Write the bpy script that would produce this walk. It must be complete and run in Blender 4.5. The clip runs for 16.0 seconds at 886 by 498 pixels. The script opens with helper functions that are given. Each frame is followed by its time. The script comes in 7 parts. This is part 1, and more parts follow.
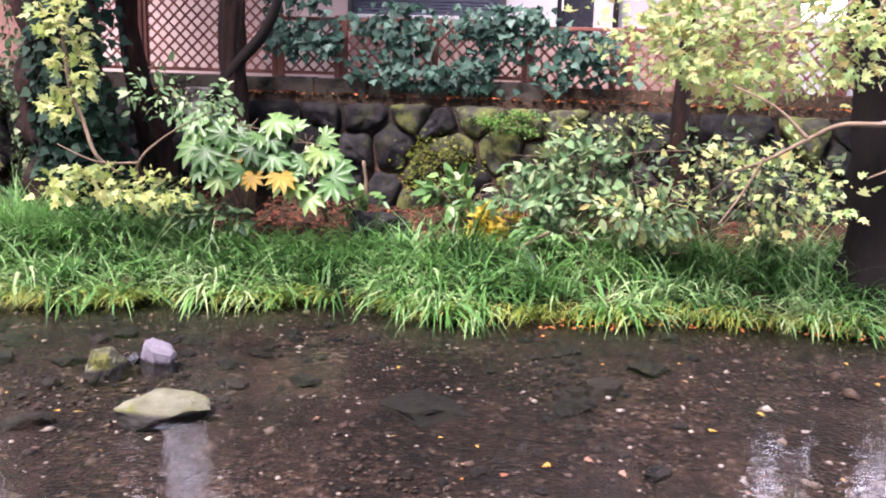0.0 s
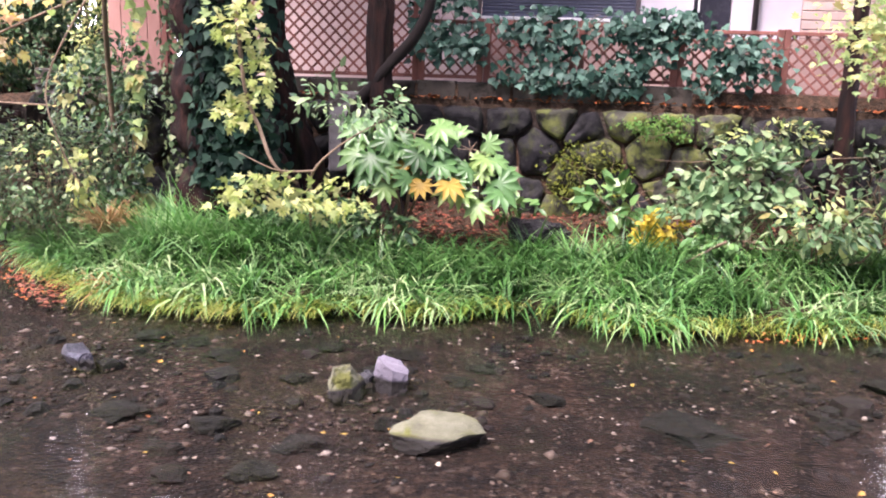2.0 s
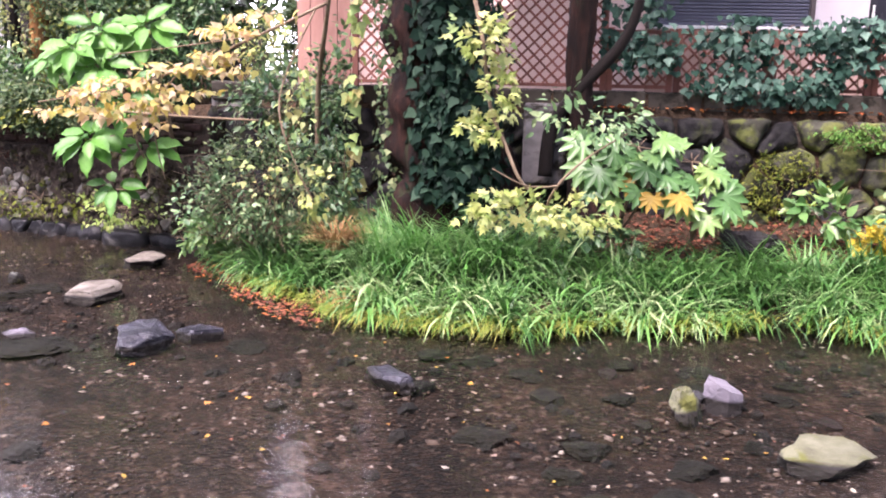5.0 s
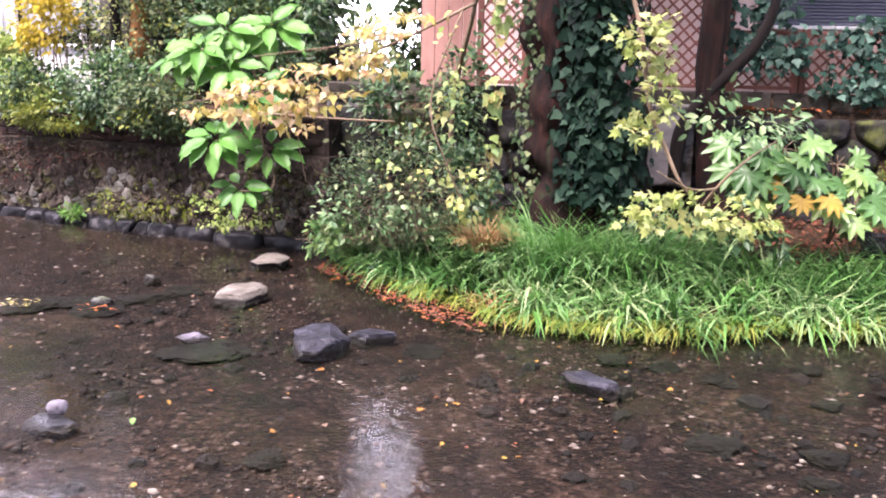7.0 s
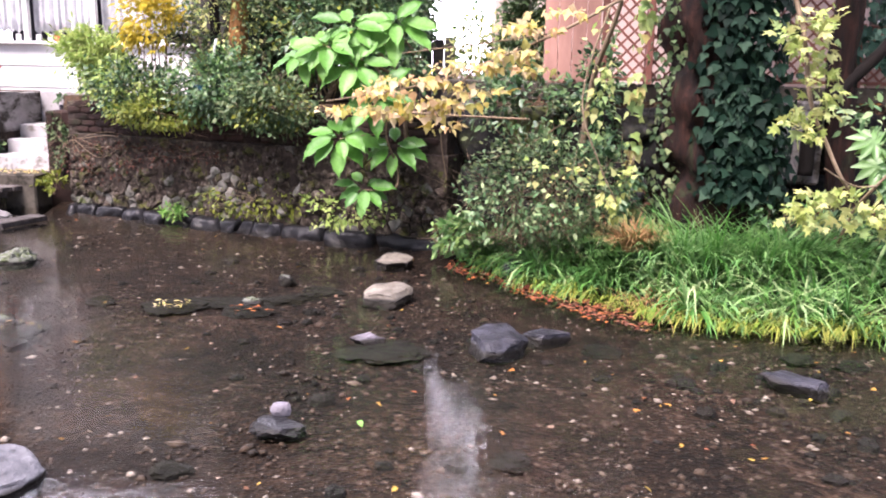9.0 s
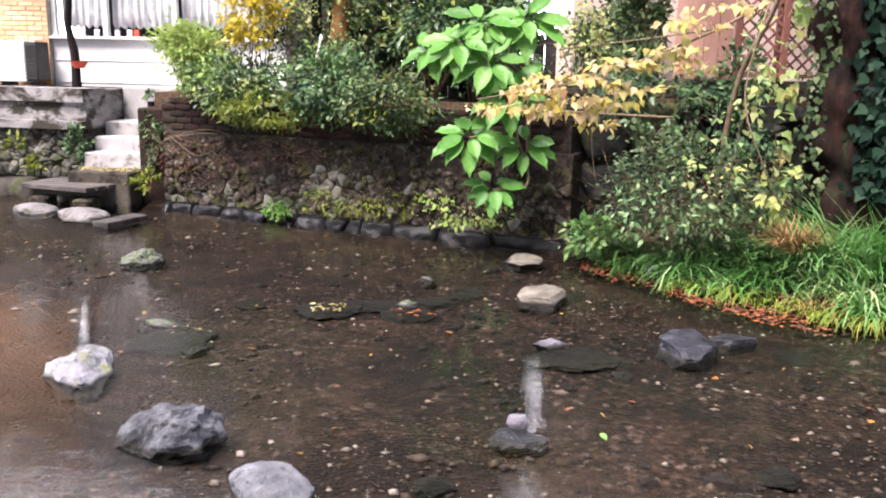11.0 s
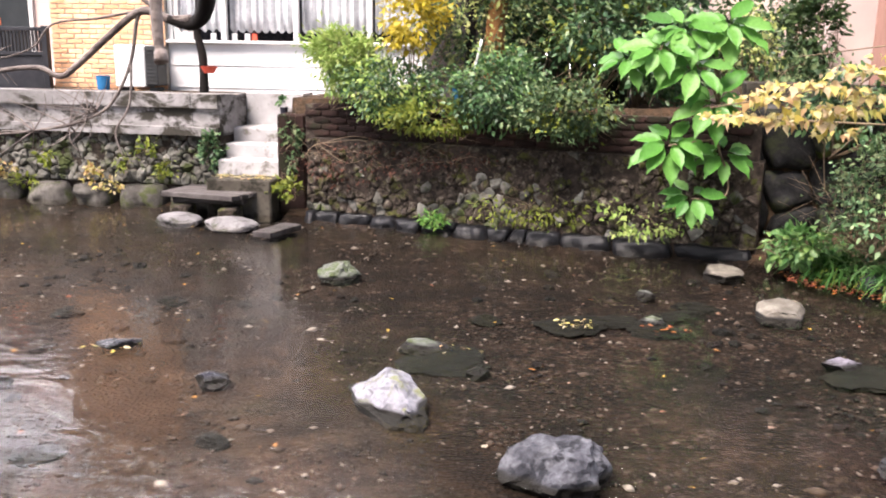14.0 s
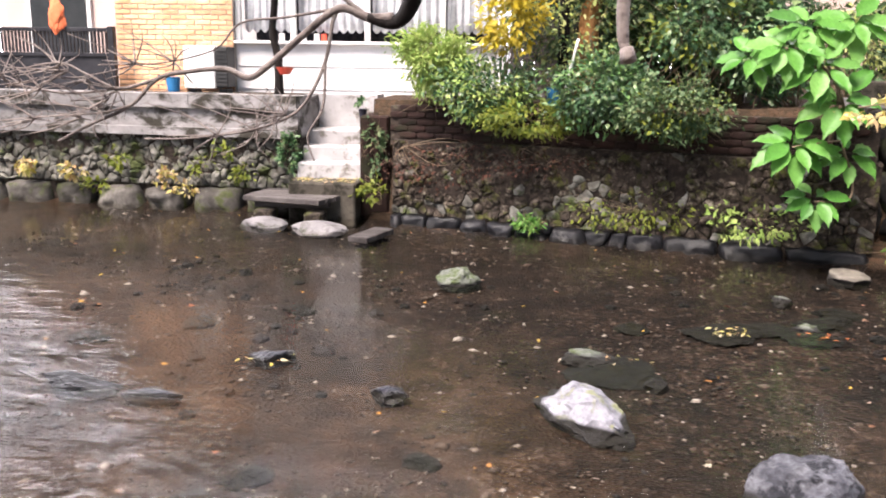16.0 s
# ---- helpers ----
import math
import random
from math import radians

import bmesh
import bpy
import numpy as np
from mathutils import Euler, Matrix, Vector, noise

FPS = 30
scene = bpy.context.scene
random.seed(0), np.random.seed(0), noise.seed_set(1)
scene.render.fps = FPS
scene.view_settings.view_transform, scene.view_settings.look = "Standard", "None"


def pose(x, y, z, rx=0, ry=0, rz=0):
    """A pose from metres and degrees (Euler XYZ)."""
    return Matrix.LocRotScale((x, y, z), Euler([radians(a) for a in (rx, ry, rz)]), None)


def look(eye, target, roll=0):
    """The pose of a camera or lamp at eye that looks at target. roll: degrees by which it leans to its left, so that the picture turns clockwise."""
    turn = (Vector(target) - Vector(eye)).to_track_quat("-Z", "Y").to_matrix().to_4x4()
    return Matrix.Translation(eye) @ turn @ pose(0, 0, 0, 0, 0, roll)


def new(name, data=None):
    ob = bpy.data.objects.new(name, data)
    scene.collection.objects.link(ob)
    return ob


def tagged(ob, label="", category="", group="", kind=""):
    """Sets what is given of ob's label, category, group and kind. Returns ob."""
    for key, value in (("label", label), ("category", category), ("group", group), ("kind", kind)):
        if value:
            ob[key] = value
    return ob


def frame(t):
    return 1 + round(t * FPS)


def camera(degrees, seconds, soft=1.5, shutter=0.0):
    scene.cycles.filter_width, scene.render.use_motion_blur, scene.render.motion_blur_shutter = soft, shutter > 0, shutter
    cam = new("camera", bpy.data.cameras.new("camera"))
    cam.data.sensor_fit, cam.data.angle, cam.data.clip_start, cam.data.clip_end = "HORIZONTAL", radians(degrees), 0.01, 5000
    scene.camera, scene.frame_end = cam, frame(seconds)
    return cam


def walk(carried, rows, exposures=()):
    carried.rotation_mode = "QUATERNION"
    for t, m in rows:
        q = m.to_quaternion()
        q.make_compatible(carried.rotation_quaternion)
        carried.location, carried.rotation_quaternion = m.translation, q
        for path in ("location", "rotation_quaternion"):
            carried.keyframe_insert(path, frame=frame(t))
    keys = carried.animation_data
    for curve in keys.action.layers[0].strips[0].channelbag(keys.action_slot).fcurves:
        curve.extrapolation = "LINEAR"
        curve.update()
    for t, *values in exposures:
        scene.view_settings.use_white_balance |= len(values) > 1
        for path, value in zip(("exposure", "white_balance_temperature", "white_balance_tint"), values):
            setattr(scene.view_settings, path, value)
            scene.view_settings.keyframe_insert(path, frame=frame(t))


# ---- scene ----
cam = camera(55.0, 16.0, 1.95)
PATH = [
    (0, (0.366, 0.216, 1.314), (0.152, 2.164, 0.92), 1.7),
    (0.5, (0.064, 0.267, 1.301), (-0.155, 2.215, 0.902), 1.7),
    (1, (-0.289, 0.234, 1.344), (-0.509, 2.182, 0.946), 1.7),
    (1.5, (-0.637, 0.173, 1.379), (-0.86, 2.119, 0.977), 1.8),
    (2, (-0.989, 0.207, 1.361), (-1.213, 2.153, 0.955), 1.7),
    (2.5, (-1.322, 0.17, 1.376), (-1.545, 2.116, 0.972), 1.7),
    (3, (-1.639, 0.201, 1.391), (-1.858, 2.147, 0.981), 1.6),
    (3.5, (-1.964, 0.233, 1.391), (-2.179, 2.178, 0.977), 1.5),
    (4, (-2.279, 0.161, 1.417), (-2.491, 2.108, 1.008), 1.4),
    (6.5, (-3.767, -0.014, 1.438), (-3.976, 1.932, 1.026), 1.2),
    (7, (-4.066, -0.032, 1.436), (-4.275, 1.913, 1.022), 1.3),
    (7.5, (-4.384, -0.03, 1.43), (-4.592, 1.915, 1.015), 1.3),
    (8, (-4.676, -0.056, 1.418), (-4.884, 1.89, 1.005), 1.2),
    (10.5, (-6.101, -0.089, 1.354), (-6.31, 1.855, 0.933), 1.1),
    (11, (-6.424, -0.041, 1.384), (-6.633, 1.902, 0.958), 1.1),
    (11.5, (-6.763, -0.015, 1.392), (-6.966, 1.929, 0.968), 1.1),
    (12, (-7.071, -0.01, 1.405), (-7.274, 1.934, 0.98), 1.0),
    (12.5, (-7.385, 0.007, 1.414), (-7.585, 1.951, 0.989), 1.0),
    (13, (-7.658, -0.02, 1.42), (-7.858, 1.925, 0.998), 0.9),
    (13.5, (-7.937, -0.034, 1.413), (-8.135, 1.91, 0.99), 0.9),
    (14, (-8.232, -0.009, 1.408), (-8.426, 1.935, 0.982), 1.0),
    (14.5, (-8.503, 0.021, 1.397), (-8.696, 1.965, 0.971), 0.9),
    (15, (-8.769, 0.07, 1.397), (-8.96, 2.015, 0.969), 0.8),
    (15.5, (-9.016, 0.102, 1.387), (-9.206, 2.046, 0.961), 0.8),
    (16, (-9.276, 0.098, 1.39), (-9.463, 2.043, 0.965), 0.8),
]
walk(cam, [(t, look(eye, target, roll)) for t, eye, target, roll in PATH],
     exposures=((0.0, 1.8, 6250, 36), (4.0, 1.88, 6300, 35), (8.0, 1.88, 6350, 33), (11.0, 1.6, 6500, 20), (16.0, 1.6, 6700, 18)))

# ---- world, sun, exposure ----
world = bpy.data.worlds.new("sky")
scene.world = world
world.use_nodes = True
wn = world.node_tree.nodes
sky = wn.new("ShaderNodeTexSky")
sky.sky_type = "NISHITA"
sky.sun_disc = False
sky.sun_elevation = radians(60)
sky.sun_rotation = radians(216)
sky.air_density, sky.dust_density, sky.ozone_density = 1.2, 2.5, 1.0
wn["Background"].inputs["Strength"].default_value = 0.072
world.node_tree.links.new(sky.outputs[0], wn["Background"].inputs["Color"])
sun_data = bpy.data.lights.new("sun", "SUN")
sun_data.energy, sun_data.angle, sun_data.color = 5.0, radians(28), (1.0, 0.95, 0.88)
sun = new("sun", sun_data)
sun.matrix_world = look((-6 - 7.7, -10.6, 22.7), (-6, 0, 0))

WATER = -0.35


# ---- materials ----
def surf(name, cols, scale=6.0, rough=0.8, bump=0.3, bscale=45.0, metal=0.0, vary=0.0, wear=None, wear_scale=1.5, wear_at=0.55, spec=0.18, wet=False, stretch=(1, 1, 1), rand_cols=None):
    """A node material: a colour ramp over noise, a coarse second scale, random value for each object, wear patches and fine relief."""
    m = bpy.data.materials.new(name)
    m.use_nodes = True
    n, l = m.node_tree.nodes, m.node_tree.links
    b = n["Principled BSDF"]
    geo = n.new("ShaderNodeNewGeometry")
    mp = n.new("ShaderNodeMapping")
    mp.inputs["Scale"].default_value = stretch
    l.new(geo.outputs["Position"], mp.inputs["Vector"])

    def tex(s, detail=6.0, dist=0.0):
        t = n.new("ShaderNodeTexNoise")
        t.inputs["Scale"].default_value, t.inputs["Detail"].default_value, t.inputs["Distortion"].default_value = s, detail, dist
        t.inputs["Roughness"].default_value = 0.65
        l.new(mp.outputs[0], t.inputs["Vector"])
        return t

    def ramp(colors, lo=0.3, hi=0.7):
        r = n.new("ShaderNodeValToRGB")
        e = r.color_ramp.elements
        while len(e) < len(colors):
            e.new(0.5)
        for i, c in enumerate(colors):
            e[i].position = lo + (hi - lo) * i / max(1, len(colors) - 1)
            e[i].color = (*c, 1)
        return r

    r = ramp(cols)
    l.new(tex(scale).outputs["Fac"], r.inputs[0])
    col = r.outputs[0]
    if rand_cols:
        oi = n.new("ShaderNodeObjectInfo")
        rr = ramp(rand_cols, 0.0, 1.0)
        l.new(oi.outputs["Random"], rr.inputs[0])
        mx = n.new("ShaderNodeMixRGB")
        mx.blend_type = "MULTIPLY"
        mx.inputs[0].default_value = 1.0
        l.new(col, mx.inputs[1]), l.new(rr.outputs[0], mx.inputs[2])
        col = mx.outputs[0]
    big = ramp([(0.72, 0.72, 0.72), (1.15, 1.15, 1.15)], 0.35, 0.65)
    l.new(tex(scale * 0.17, 3.0).outputs["Fac"], big.inputs[0])
    mx = n.new("ShaderNodeMixRGB")
    mx.blend_type = "MULTIPLY"
    mx.inputs[0].default_value = 1.0
    l.new(col, mx.inputs[1]), l.new(big.outputs[0], mx.inputs[2])
    col = mx.outputs[0]
    if wear:
        wr = ramp([(0, 0, 0), (1, 1, 1)], wear_at - 0.04, wear_at + 0.06)
        l.new(tex(wear_scale, 8.0, 0.4).outputs["Fac"], wr.inputs[0])
        wc = ramp([tuple(v * 0.6 for v in wear), wear])
        l.new(tex(scale * 4).outputs["Fac"], wc.inputs[0])
        mw = n.new("ShaderNodeMixRGB")
        l.new(wr.outputs[0], mw.inputs[0]), l.new(col, mw.inputs[1]), l.new(wc.outputs[0], mw.inputs[2])
        col = mw.outputs[0]
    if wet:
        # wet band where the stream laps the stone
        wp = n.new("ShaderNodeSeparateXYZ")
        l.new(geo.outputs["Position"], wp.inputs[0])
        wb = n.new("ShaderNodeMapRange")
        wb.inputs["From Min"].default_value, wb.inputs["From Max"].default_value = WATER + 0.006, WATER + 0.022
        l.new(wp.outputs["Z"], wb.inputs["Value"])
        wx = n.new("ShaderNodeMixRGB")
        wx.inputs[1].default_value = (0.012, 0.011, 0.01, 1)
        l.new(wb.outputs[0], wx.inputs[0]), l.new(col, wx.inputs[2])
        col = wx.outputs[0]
    if vary:
        oi = n.new("ShaderNodeObjectInfo")
        mr = n.new("ShaderNodeMapRange")
        mr.inputs["To Min"].default_value, mr.inputs["To Max"].default_value = 1 - vary, 1 + vary
        l.new(oi.outputs["Random"], mr.inputs["Value"])
        hs = n.new("ShaderNodeHueSaturation")
        l.new(mr.outputs[0], hs.inputs["Value"]), l.new(col, hs.inputs["Color"])
        col = hs.outputs[0]
    l.new(col, b.inputs["Base Color"])
    rg = n.new("ShaderNodeMapRange")
    rg.inputs["To Min"].default_value, rg.inputs["To Max"].default_value = max(0.05, rough - 0.15), min(1, rough + 0.1)
    l.new(tex(scale * 2).outputs["Fac"], rg.inputs["Value"])
    l.new(rg.outputs[0], b.inputs["Roughness"])
    b.inputs["Metallic"].default_value = metal
    b.inputs["Specular IOR Level"].default_value = spec
    if bump:
        bp = n.new("ShaderNodeBump")
        bp.inputs["Strength"].default_value, bp.inputs["Distance"].default_value = bump, 0.02
        l.new(tex(bscale, 8.0).outputs["Fac"], bp.inputs["Height"])
        l.new(bp.outputs[0], b.inputs["Normal"])
    return m


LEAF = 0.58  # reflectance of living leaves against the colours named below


def foliage(name, cols, rough=0.55, glow=0.25, spec=0.2, single=False):
    """Leaves: a colour for each leaf out of a ramp, a little light through the blade."""
    m = bpy.data.materials.new(name)
    m.use_nodes = True
    n, l = m.node_tree.nodes, m.node_tree.links
    b = n["Principled BSDF"]
    geo = n.new("ShaderNodeNewGeometry")
    r = n.new("ShaderNodeValToRGB")
    e = r.color_ramp.elements
    while len(e) < len(cols):
        e.new(0.5)
    for i, c in enumerate(cols):
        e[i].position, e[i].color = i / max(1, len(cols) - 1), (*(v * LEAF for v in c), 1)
    if single:
        l.new(n.new("ShaderNodeObjectInfo").outputs["Random"], r.inputs[0])
    else:
        l.new(geo.outputs["Random Per Island"], r.inputs[0])
    t = n.new("ShaderNodeTexNoise")
    t.inputs["Scale"].default_value, t.inputs["Detail"].default_value = 35.0, 4.0
    l.new(geo.outputs["Position"], t.inputs["Vector"])
    mr = n.new("ShaderNodeMapRange")
    mr.inputs["To Min"].default_value, mr.inputs["To Max"].default_value = 0.6, 1.35
    l.new(t.outputs["Fac"], mr.inputs["Value"])
    hs = n.new("ShaderNodeHueSaturation")
    l.new(r.outputs[0], hs.inputs["Color"]), l.new(mr.outputs[0], hs.inputs["Value"])
    l.new(hs.outputs[0], b.inputs["Base Color"])
    b.inputs["Roughness"].default_value = rough
    b.inputs["Specular IOR Level"].default_value = spec
    tr = n.new("ShaderNodeBsdfTranslucent")
    l.new(hs.outputs[0], tr.inputs["Color"])
    mix = n.new("ShaderNodeMixShader")
    mix.inputs[0].default_value = glow
    l.new(b.outputs[0], mix.inputs[1]), l.new(tr.outputs[0], mix.inputs[2])
    l.new(mix.outputs[0], n["Material Output"].inputs["Surface"])
    return m


def water_surface():
    """A clear sheet: what lies under it shows through, and gloss by Fresnel over small ripples."""
    m = bpy.data.materials.new("clear_water")
    m.use_nodes = True
    n, l = m.node_tree.nodes, m.node_tree.links
    n.remove(n["Principled BSDF"])
    geo = n.new("ShaderNodeNewGeometry")
    heights = []
    for sc, dt, amp, st in ((7.0, 2.0, 0.5, (0.8, 1.25, 1)), (26.0, 2.0, 0.22, (0.7, 1.3, 1))):
        mp = n.new("ShaderNodeMapping")
        mp.inputs["Scale"].default_value = st
        l.new(geo.outputs["Position"], mp.inputs["Vector"])
        t = n.new("ShaderNodeTexNoise")
        t.inputs["Scale"].default_value, t.inputs["Detail"].default_value, t.inputs["Distortion"].default_value = sc, dt, 0.6
        l.new(mp.outputs[0], t.inputs["Vector"])
        k = n.new("ShaderNodeMath")
        k.operation = "MULTIPLY"
        k.inputs[1].default_value = amp
        l.new(t.outputs["Fac"], k.inputs[0])
        heights.append(k)
    add = n.new("ShaderNodeMath")
    l.new(heights[0].outputs[0], add.inputs[0]), l.new(heights[1].outputs[0], add.inputs[1])
    # calm and lively stretches of the stream
    calm = n.new("ShaderNodeTexNoise")
    calm.inputs["Scale"].default_value, calm.inputs["Detail"].default_value = 0.55, 2.0
    l.new(geo.outputs["Position"], calm.inputs["Vector"])
    mr = n.new("ShaderNodeMapRange")
    mr.inputs["From Min"].default_value, mr.inputs["From Max"].default_value = 0.35, 0.65
    mr.inputs["To Min"].default_value, mr.inputs["To Max"].default_value = 0.08, 0.32
    l.new(calm.outputs["Fac"], mr.inputs["Value"])
    # the riffle where the stream quickens
    sx = n.new("ShaderNodeSeparateXYZ")
    l.new(geo.outputs["Position"], sx.inputs[0])
    rf = n.new("ShaderNodeMapRange")
    rf.inputs["From Min"].default_value, rf.inputs["From Max"].default_value = -10.8, -12.4
    rf.inputs["To Min"].default_value, rf.inputs["To Max"].default_value = 0.0, 0.5
    slant = n.new("ShaderNodeMath")
    slant.operation = "MULTIPLY_ADD"
    slant.inputs[1].default_value = 1.0
    l.new(sx.outputs["Y"], slant.inputs[0]), l.new(sx.outputs["X"], slant.inputs[2])
    edge = n.new("ShaderNodeMath")
    edge.inputs[1].default_value = -4.5
    l.new(slant.outputs[0], edge.inputs[0])
    l.new(edge.outputs[0], rf.inputs["Value"])
    mp = n.new("ShaderNodeMapping")
    mp.inputs["Scale"].default_value = (0.45, 1.6, 1)
    l.new(geo.outputs["Position"], mp.inputs["Vector"])
    wv = n.new("ShaderNodeTexNoise")
    wv.inputs["Scale"].default_value, wv.inputs["Detail"].default_value, wv.inputs["Distortion"].default_value = 4.5, 3.0, 1.2
    l.new(mp.outputs[0], wv.inputs["Vector"])
    wk = n.new("ShaderNodeMath")
    wk.operation = "MULTIPLY"
    l.new(wv.outputs["Fac"], wk.inputs[0]), l.new(rf.outputs[0], wk.inputs[1])
    w3 = n.new("ShaderNodeMath")
    w3.operation = "MULTIPLY"
    w3.inputs[1].default_value = 6.0
    l.new(wk.outputs[0], w3.inputs[0])
    all_waves = n.new("ShaderNodeMath")
    l.new(add.outputs[0], all_waves.inputs[0]), l.new(w3.outputs[0], all_waves.inputs[1])
    add = all_waves
    su = n.new("ShaderNodeMath")
    l.new(mr.outputs[0], su.inputs[0]), l.new(rf.outputs[0], su.inputs[1])
    bp = n.new("ShaderNodeBump")
    bp.inputs["Distance"].default_value = 0.03
    l.new(su.outputs[0], bp.inputs["Strength"]), l.new(add.outputs[0], bp.inputs["Height"])
    fr = n.new("ShaderNodeFresnel")
    fr.inputs["IOR"].default_value = 1.18
    l.new(bp.outputs[0], fr.inputs["Normal"])
    tr = n.new("ShaderNodeBsdfTransparent")
    tr.inputs["Color"].default_value = (0.93, 0.92, 0.88, 1)
    gl = n.new("ShaderNodeBsdfGlossy")
    gl.inputs["Roughness"].default_value = 0.03
    l.new(bp.outputs[0], gl.inputs["Normal"])
    mix = n.new("ShaderNodeMixShader")
    l.new(fr.outputs[0], mix.inputs[0]), l.new(tr.outputs[0], mix.inputs[1]), l.new(gl.outputs[0], mix.inputs[2])
    l.new(mix.outputs[0], n["Material Output"].inputs["Surface"])
    return m


def ground_surface():
    """Gravel and silt under the water, leaf litter and soil above it."""
    m = bpy.data.materials.new("gravel_and_soil")
    m.use_nodes = True
    n, l = m.node_tree.nodes, m.node_tree.links
    b = n["Principled BSDF"]
    geo = n.new("ShaderNodeNewGeometry")

    def noise_tex(s, d):
        t = n.new("ShaderNodeTexNoise")
        t.inputs["Scale"].default_value, t.inputs["Detail"].default_value, t.inputs["Roughness"].default_value = s, d, 0.7
        l.new(geo.outputs["Position"], t.inputs["Vector"])
        return t

    def ramp(src, *stops):
        r = n.new("ShaderNodeValToRGB")
        e = r.color_ramp.elements
        while len(e) < len(stops):
            e.new(0.5)
        for i, (p, c) in enumerate(stops):
            e[i].position, e[i].color = p, (*c, 1)
        l.new(src, r.inputs[0])
        return r.outputs[0]

    def mixed(kind, fac, a, c):
        x = n.new("ShaderNodeMixRGB")
        x.blend_type = kind
        if isinstance(fac, float):
            x.inputs[0].default_value = fac
        else:
            l.new(fac, x.inputs[0])
        l.new(a, x.inputs[1]), l.new(c, x.inputs[2])
        return x.outputs[0]

    vor = n.new("ShaderNodeTexVoronoi")
    vor.inputs["Scale"].default_value = 38.0
    l.new(geo.outputs["Position"], vor.inputs["Vector"])
    sep = n.new("ShaderNodeSeparateColor")
    l.new(vor.outputs["Color"], sep.inputs[0])
    grains = ramp(sep.outputs[0], (0.0, (0.003, 0.002, 0.0016)), (0.4, (0.013, 0.0078, 0.0052)), (0.75, (0.034, 0.0205, 0.0135)), (0.93, (0.06, 0.04, 0.03)), (1.0, (0.12, 0.095, 0.08)))
    cob = n.new("ShaderNodeTexVoronoi")
    cob.inputs["Scale"].default_value, cob.inputs["Randomness"].default_value = 11.0, 1.0
    l.new(geo.outputs["Position"], cob.inputs["Vector"])
    cob_sep = n.new("ShaderNodeSeparateColor")
    l.new(cob.outputs["Color"], cob_sep.inputs[0])
    cobbles = ramp(cob_sep.outputs[1], (0.0, (0.45, 0.42, 0.4)), (0.35, (0.85, 0.84, 0.82)), (1.0, (1.25, 1.22, 1.2)))
    grains = mixed("MULTIPLY", 0.8, grains, cobbles)
    silt = ramp(noise_tex(3.0, 8).outputs["Fac"], (0.3, (0.008, 0.0052, 0.0038)), (0.5, (0.02, 0.0125, 0.0085)), (0.7, (0.042, 0.027, 0.019)))
    patch = ramp(noise_tex(0.9, 6).outputs["Fac"], (0.44, (0.1, 0.1, 0.1)), (0.62, (0.72, 0.72, 0.72)))
    bed = mixed("MIX", patch, grains, silt)
    # warm sand swept up where the stream bends
    place = n.new("ShaderNodeSeparateXYZ")
    l.new(geo.outputs["Position"], place.inputs[0])
    reach = n.new("ShaderNodeMath")
    reach.operation = "MULTIPLY_ADD"
    reach.inputs[1].default_value = 0.9
    l.new(place.outputs["Y"], reach.inputs[0]), l.new(place.outputs["X"], reach.inputs[2])
    drift = n.new("ShaderNodeMath")
    drift.operation = "MULTIPLY_ADD"
    drift.inputs[1].default_value = 3.2
    l.new(noise_tex(0.8, 5).outputs["Fac"], drift.inputs[0]), l.new(reach.outputs[0], drift.inputs[2])
    swept = n.new("ShaderNodeMapRange")
    swept.inputs["From Min"].default_value, swept.inputs["From Max"].default_value = -2.6, -4.6
    swept.inputs["To Max"].default_value = 0.45
    l.new(drift.outputs[0], swept.inputs["Value"])
    sand = ramp(noise_tex(6.0, 8).outputs["Fac"], (0.3, (0.03, 0.0165, 0.009)), (0.5, (0.06, 0.034, 0.019)), (0.72, (0.1, 0.062, 0.037)))
    bed = mixed("MIX", swept.outputs[0], bed, sand)
    shoals = ramp(noise_tex(1.1, 7).outputs["Fac"], (0.36, (0.18, 0.173, 0.166)), (0.5, (0.44, 0.43, 0.415)), (0.66, (0.85, 0.83, 0.81)))
    bed = mixed("MULTIPLY", 1.0, bed, shoals)
    blots = ramp(noise_tex(5.5, 4).outputs["Fac"], (0.38, (0.45, 0.43, 0.42)), (0.5, (1.0, 1.0, 1.0)))
    bed = mixed("MULTIPLY", 0.85, bed, blots)
    algae = ramp(noise_tex(1.6, 8).outputs["Fac"], (0.58, (0, 0, 0)), (0.7, (0.6, 0.6, 0.6)))
    green = ramp(noise_tex(9, 5).outputs["Fac"], (0.3, (0.005, 0.005, 0.003)), (0.7, (0.022, 0.018, 0.007)))
    bed = mixed("MIX", algae, bed, green)
    soil = ramp(noise_tex(14, 8).outputs["Fac"], (0.3, (0.014, 0.01, 0.007)), (0.5, (0.035, 0.023, 0.014)), (0.72, (0.075, 0.04, 0.024)))
    pos = n.new("ShaderNodeSeparateXYZ")
    l.new(geo.outputs["Position"], pos.inputs[0])
    above = n.new("ShaderNodeMapRange")
    above.inputs["From Min"].default_value, above.inputs["From Max"].default_value = WATER - 0.02, WATER + 0.02
    l.new(pos.outputs["Z"], above.inputs["Value"])
    l.new(mixed("MIX", above.outputs[0], bed, soil), b.inputs["Base Color"])
    b.inputs["Roughness"].default_value = 0.85
    b.inputs["Specular IOR Level"].default_value = 0.1
    bp = n.new("ShaderNodeBump")
    bp.inputs["Strength"].default_value, bp.inputs["Distance"].default_value = 0.7, 0.02
    l.new(vor.outputs["Distance"], bp.inputs["Height"])
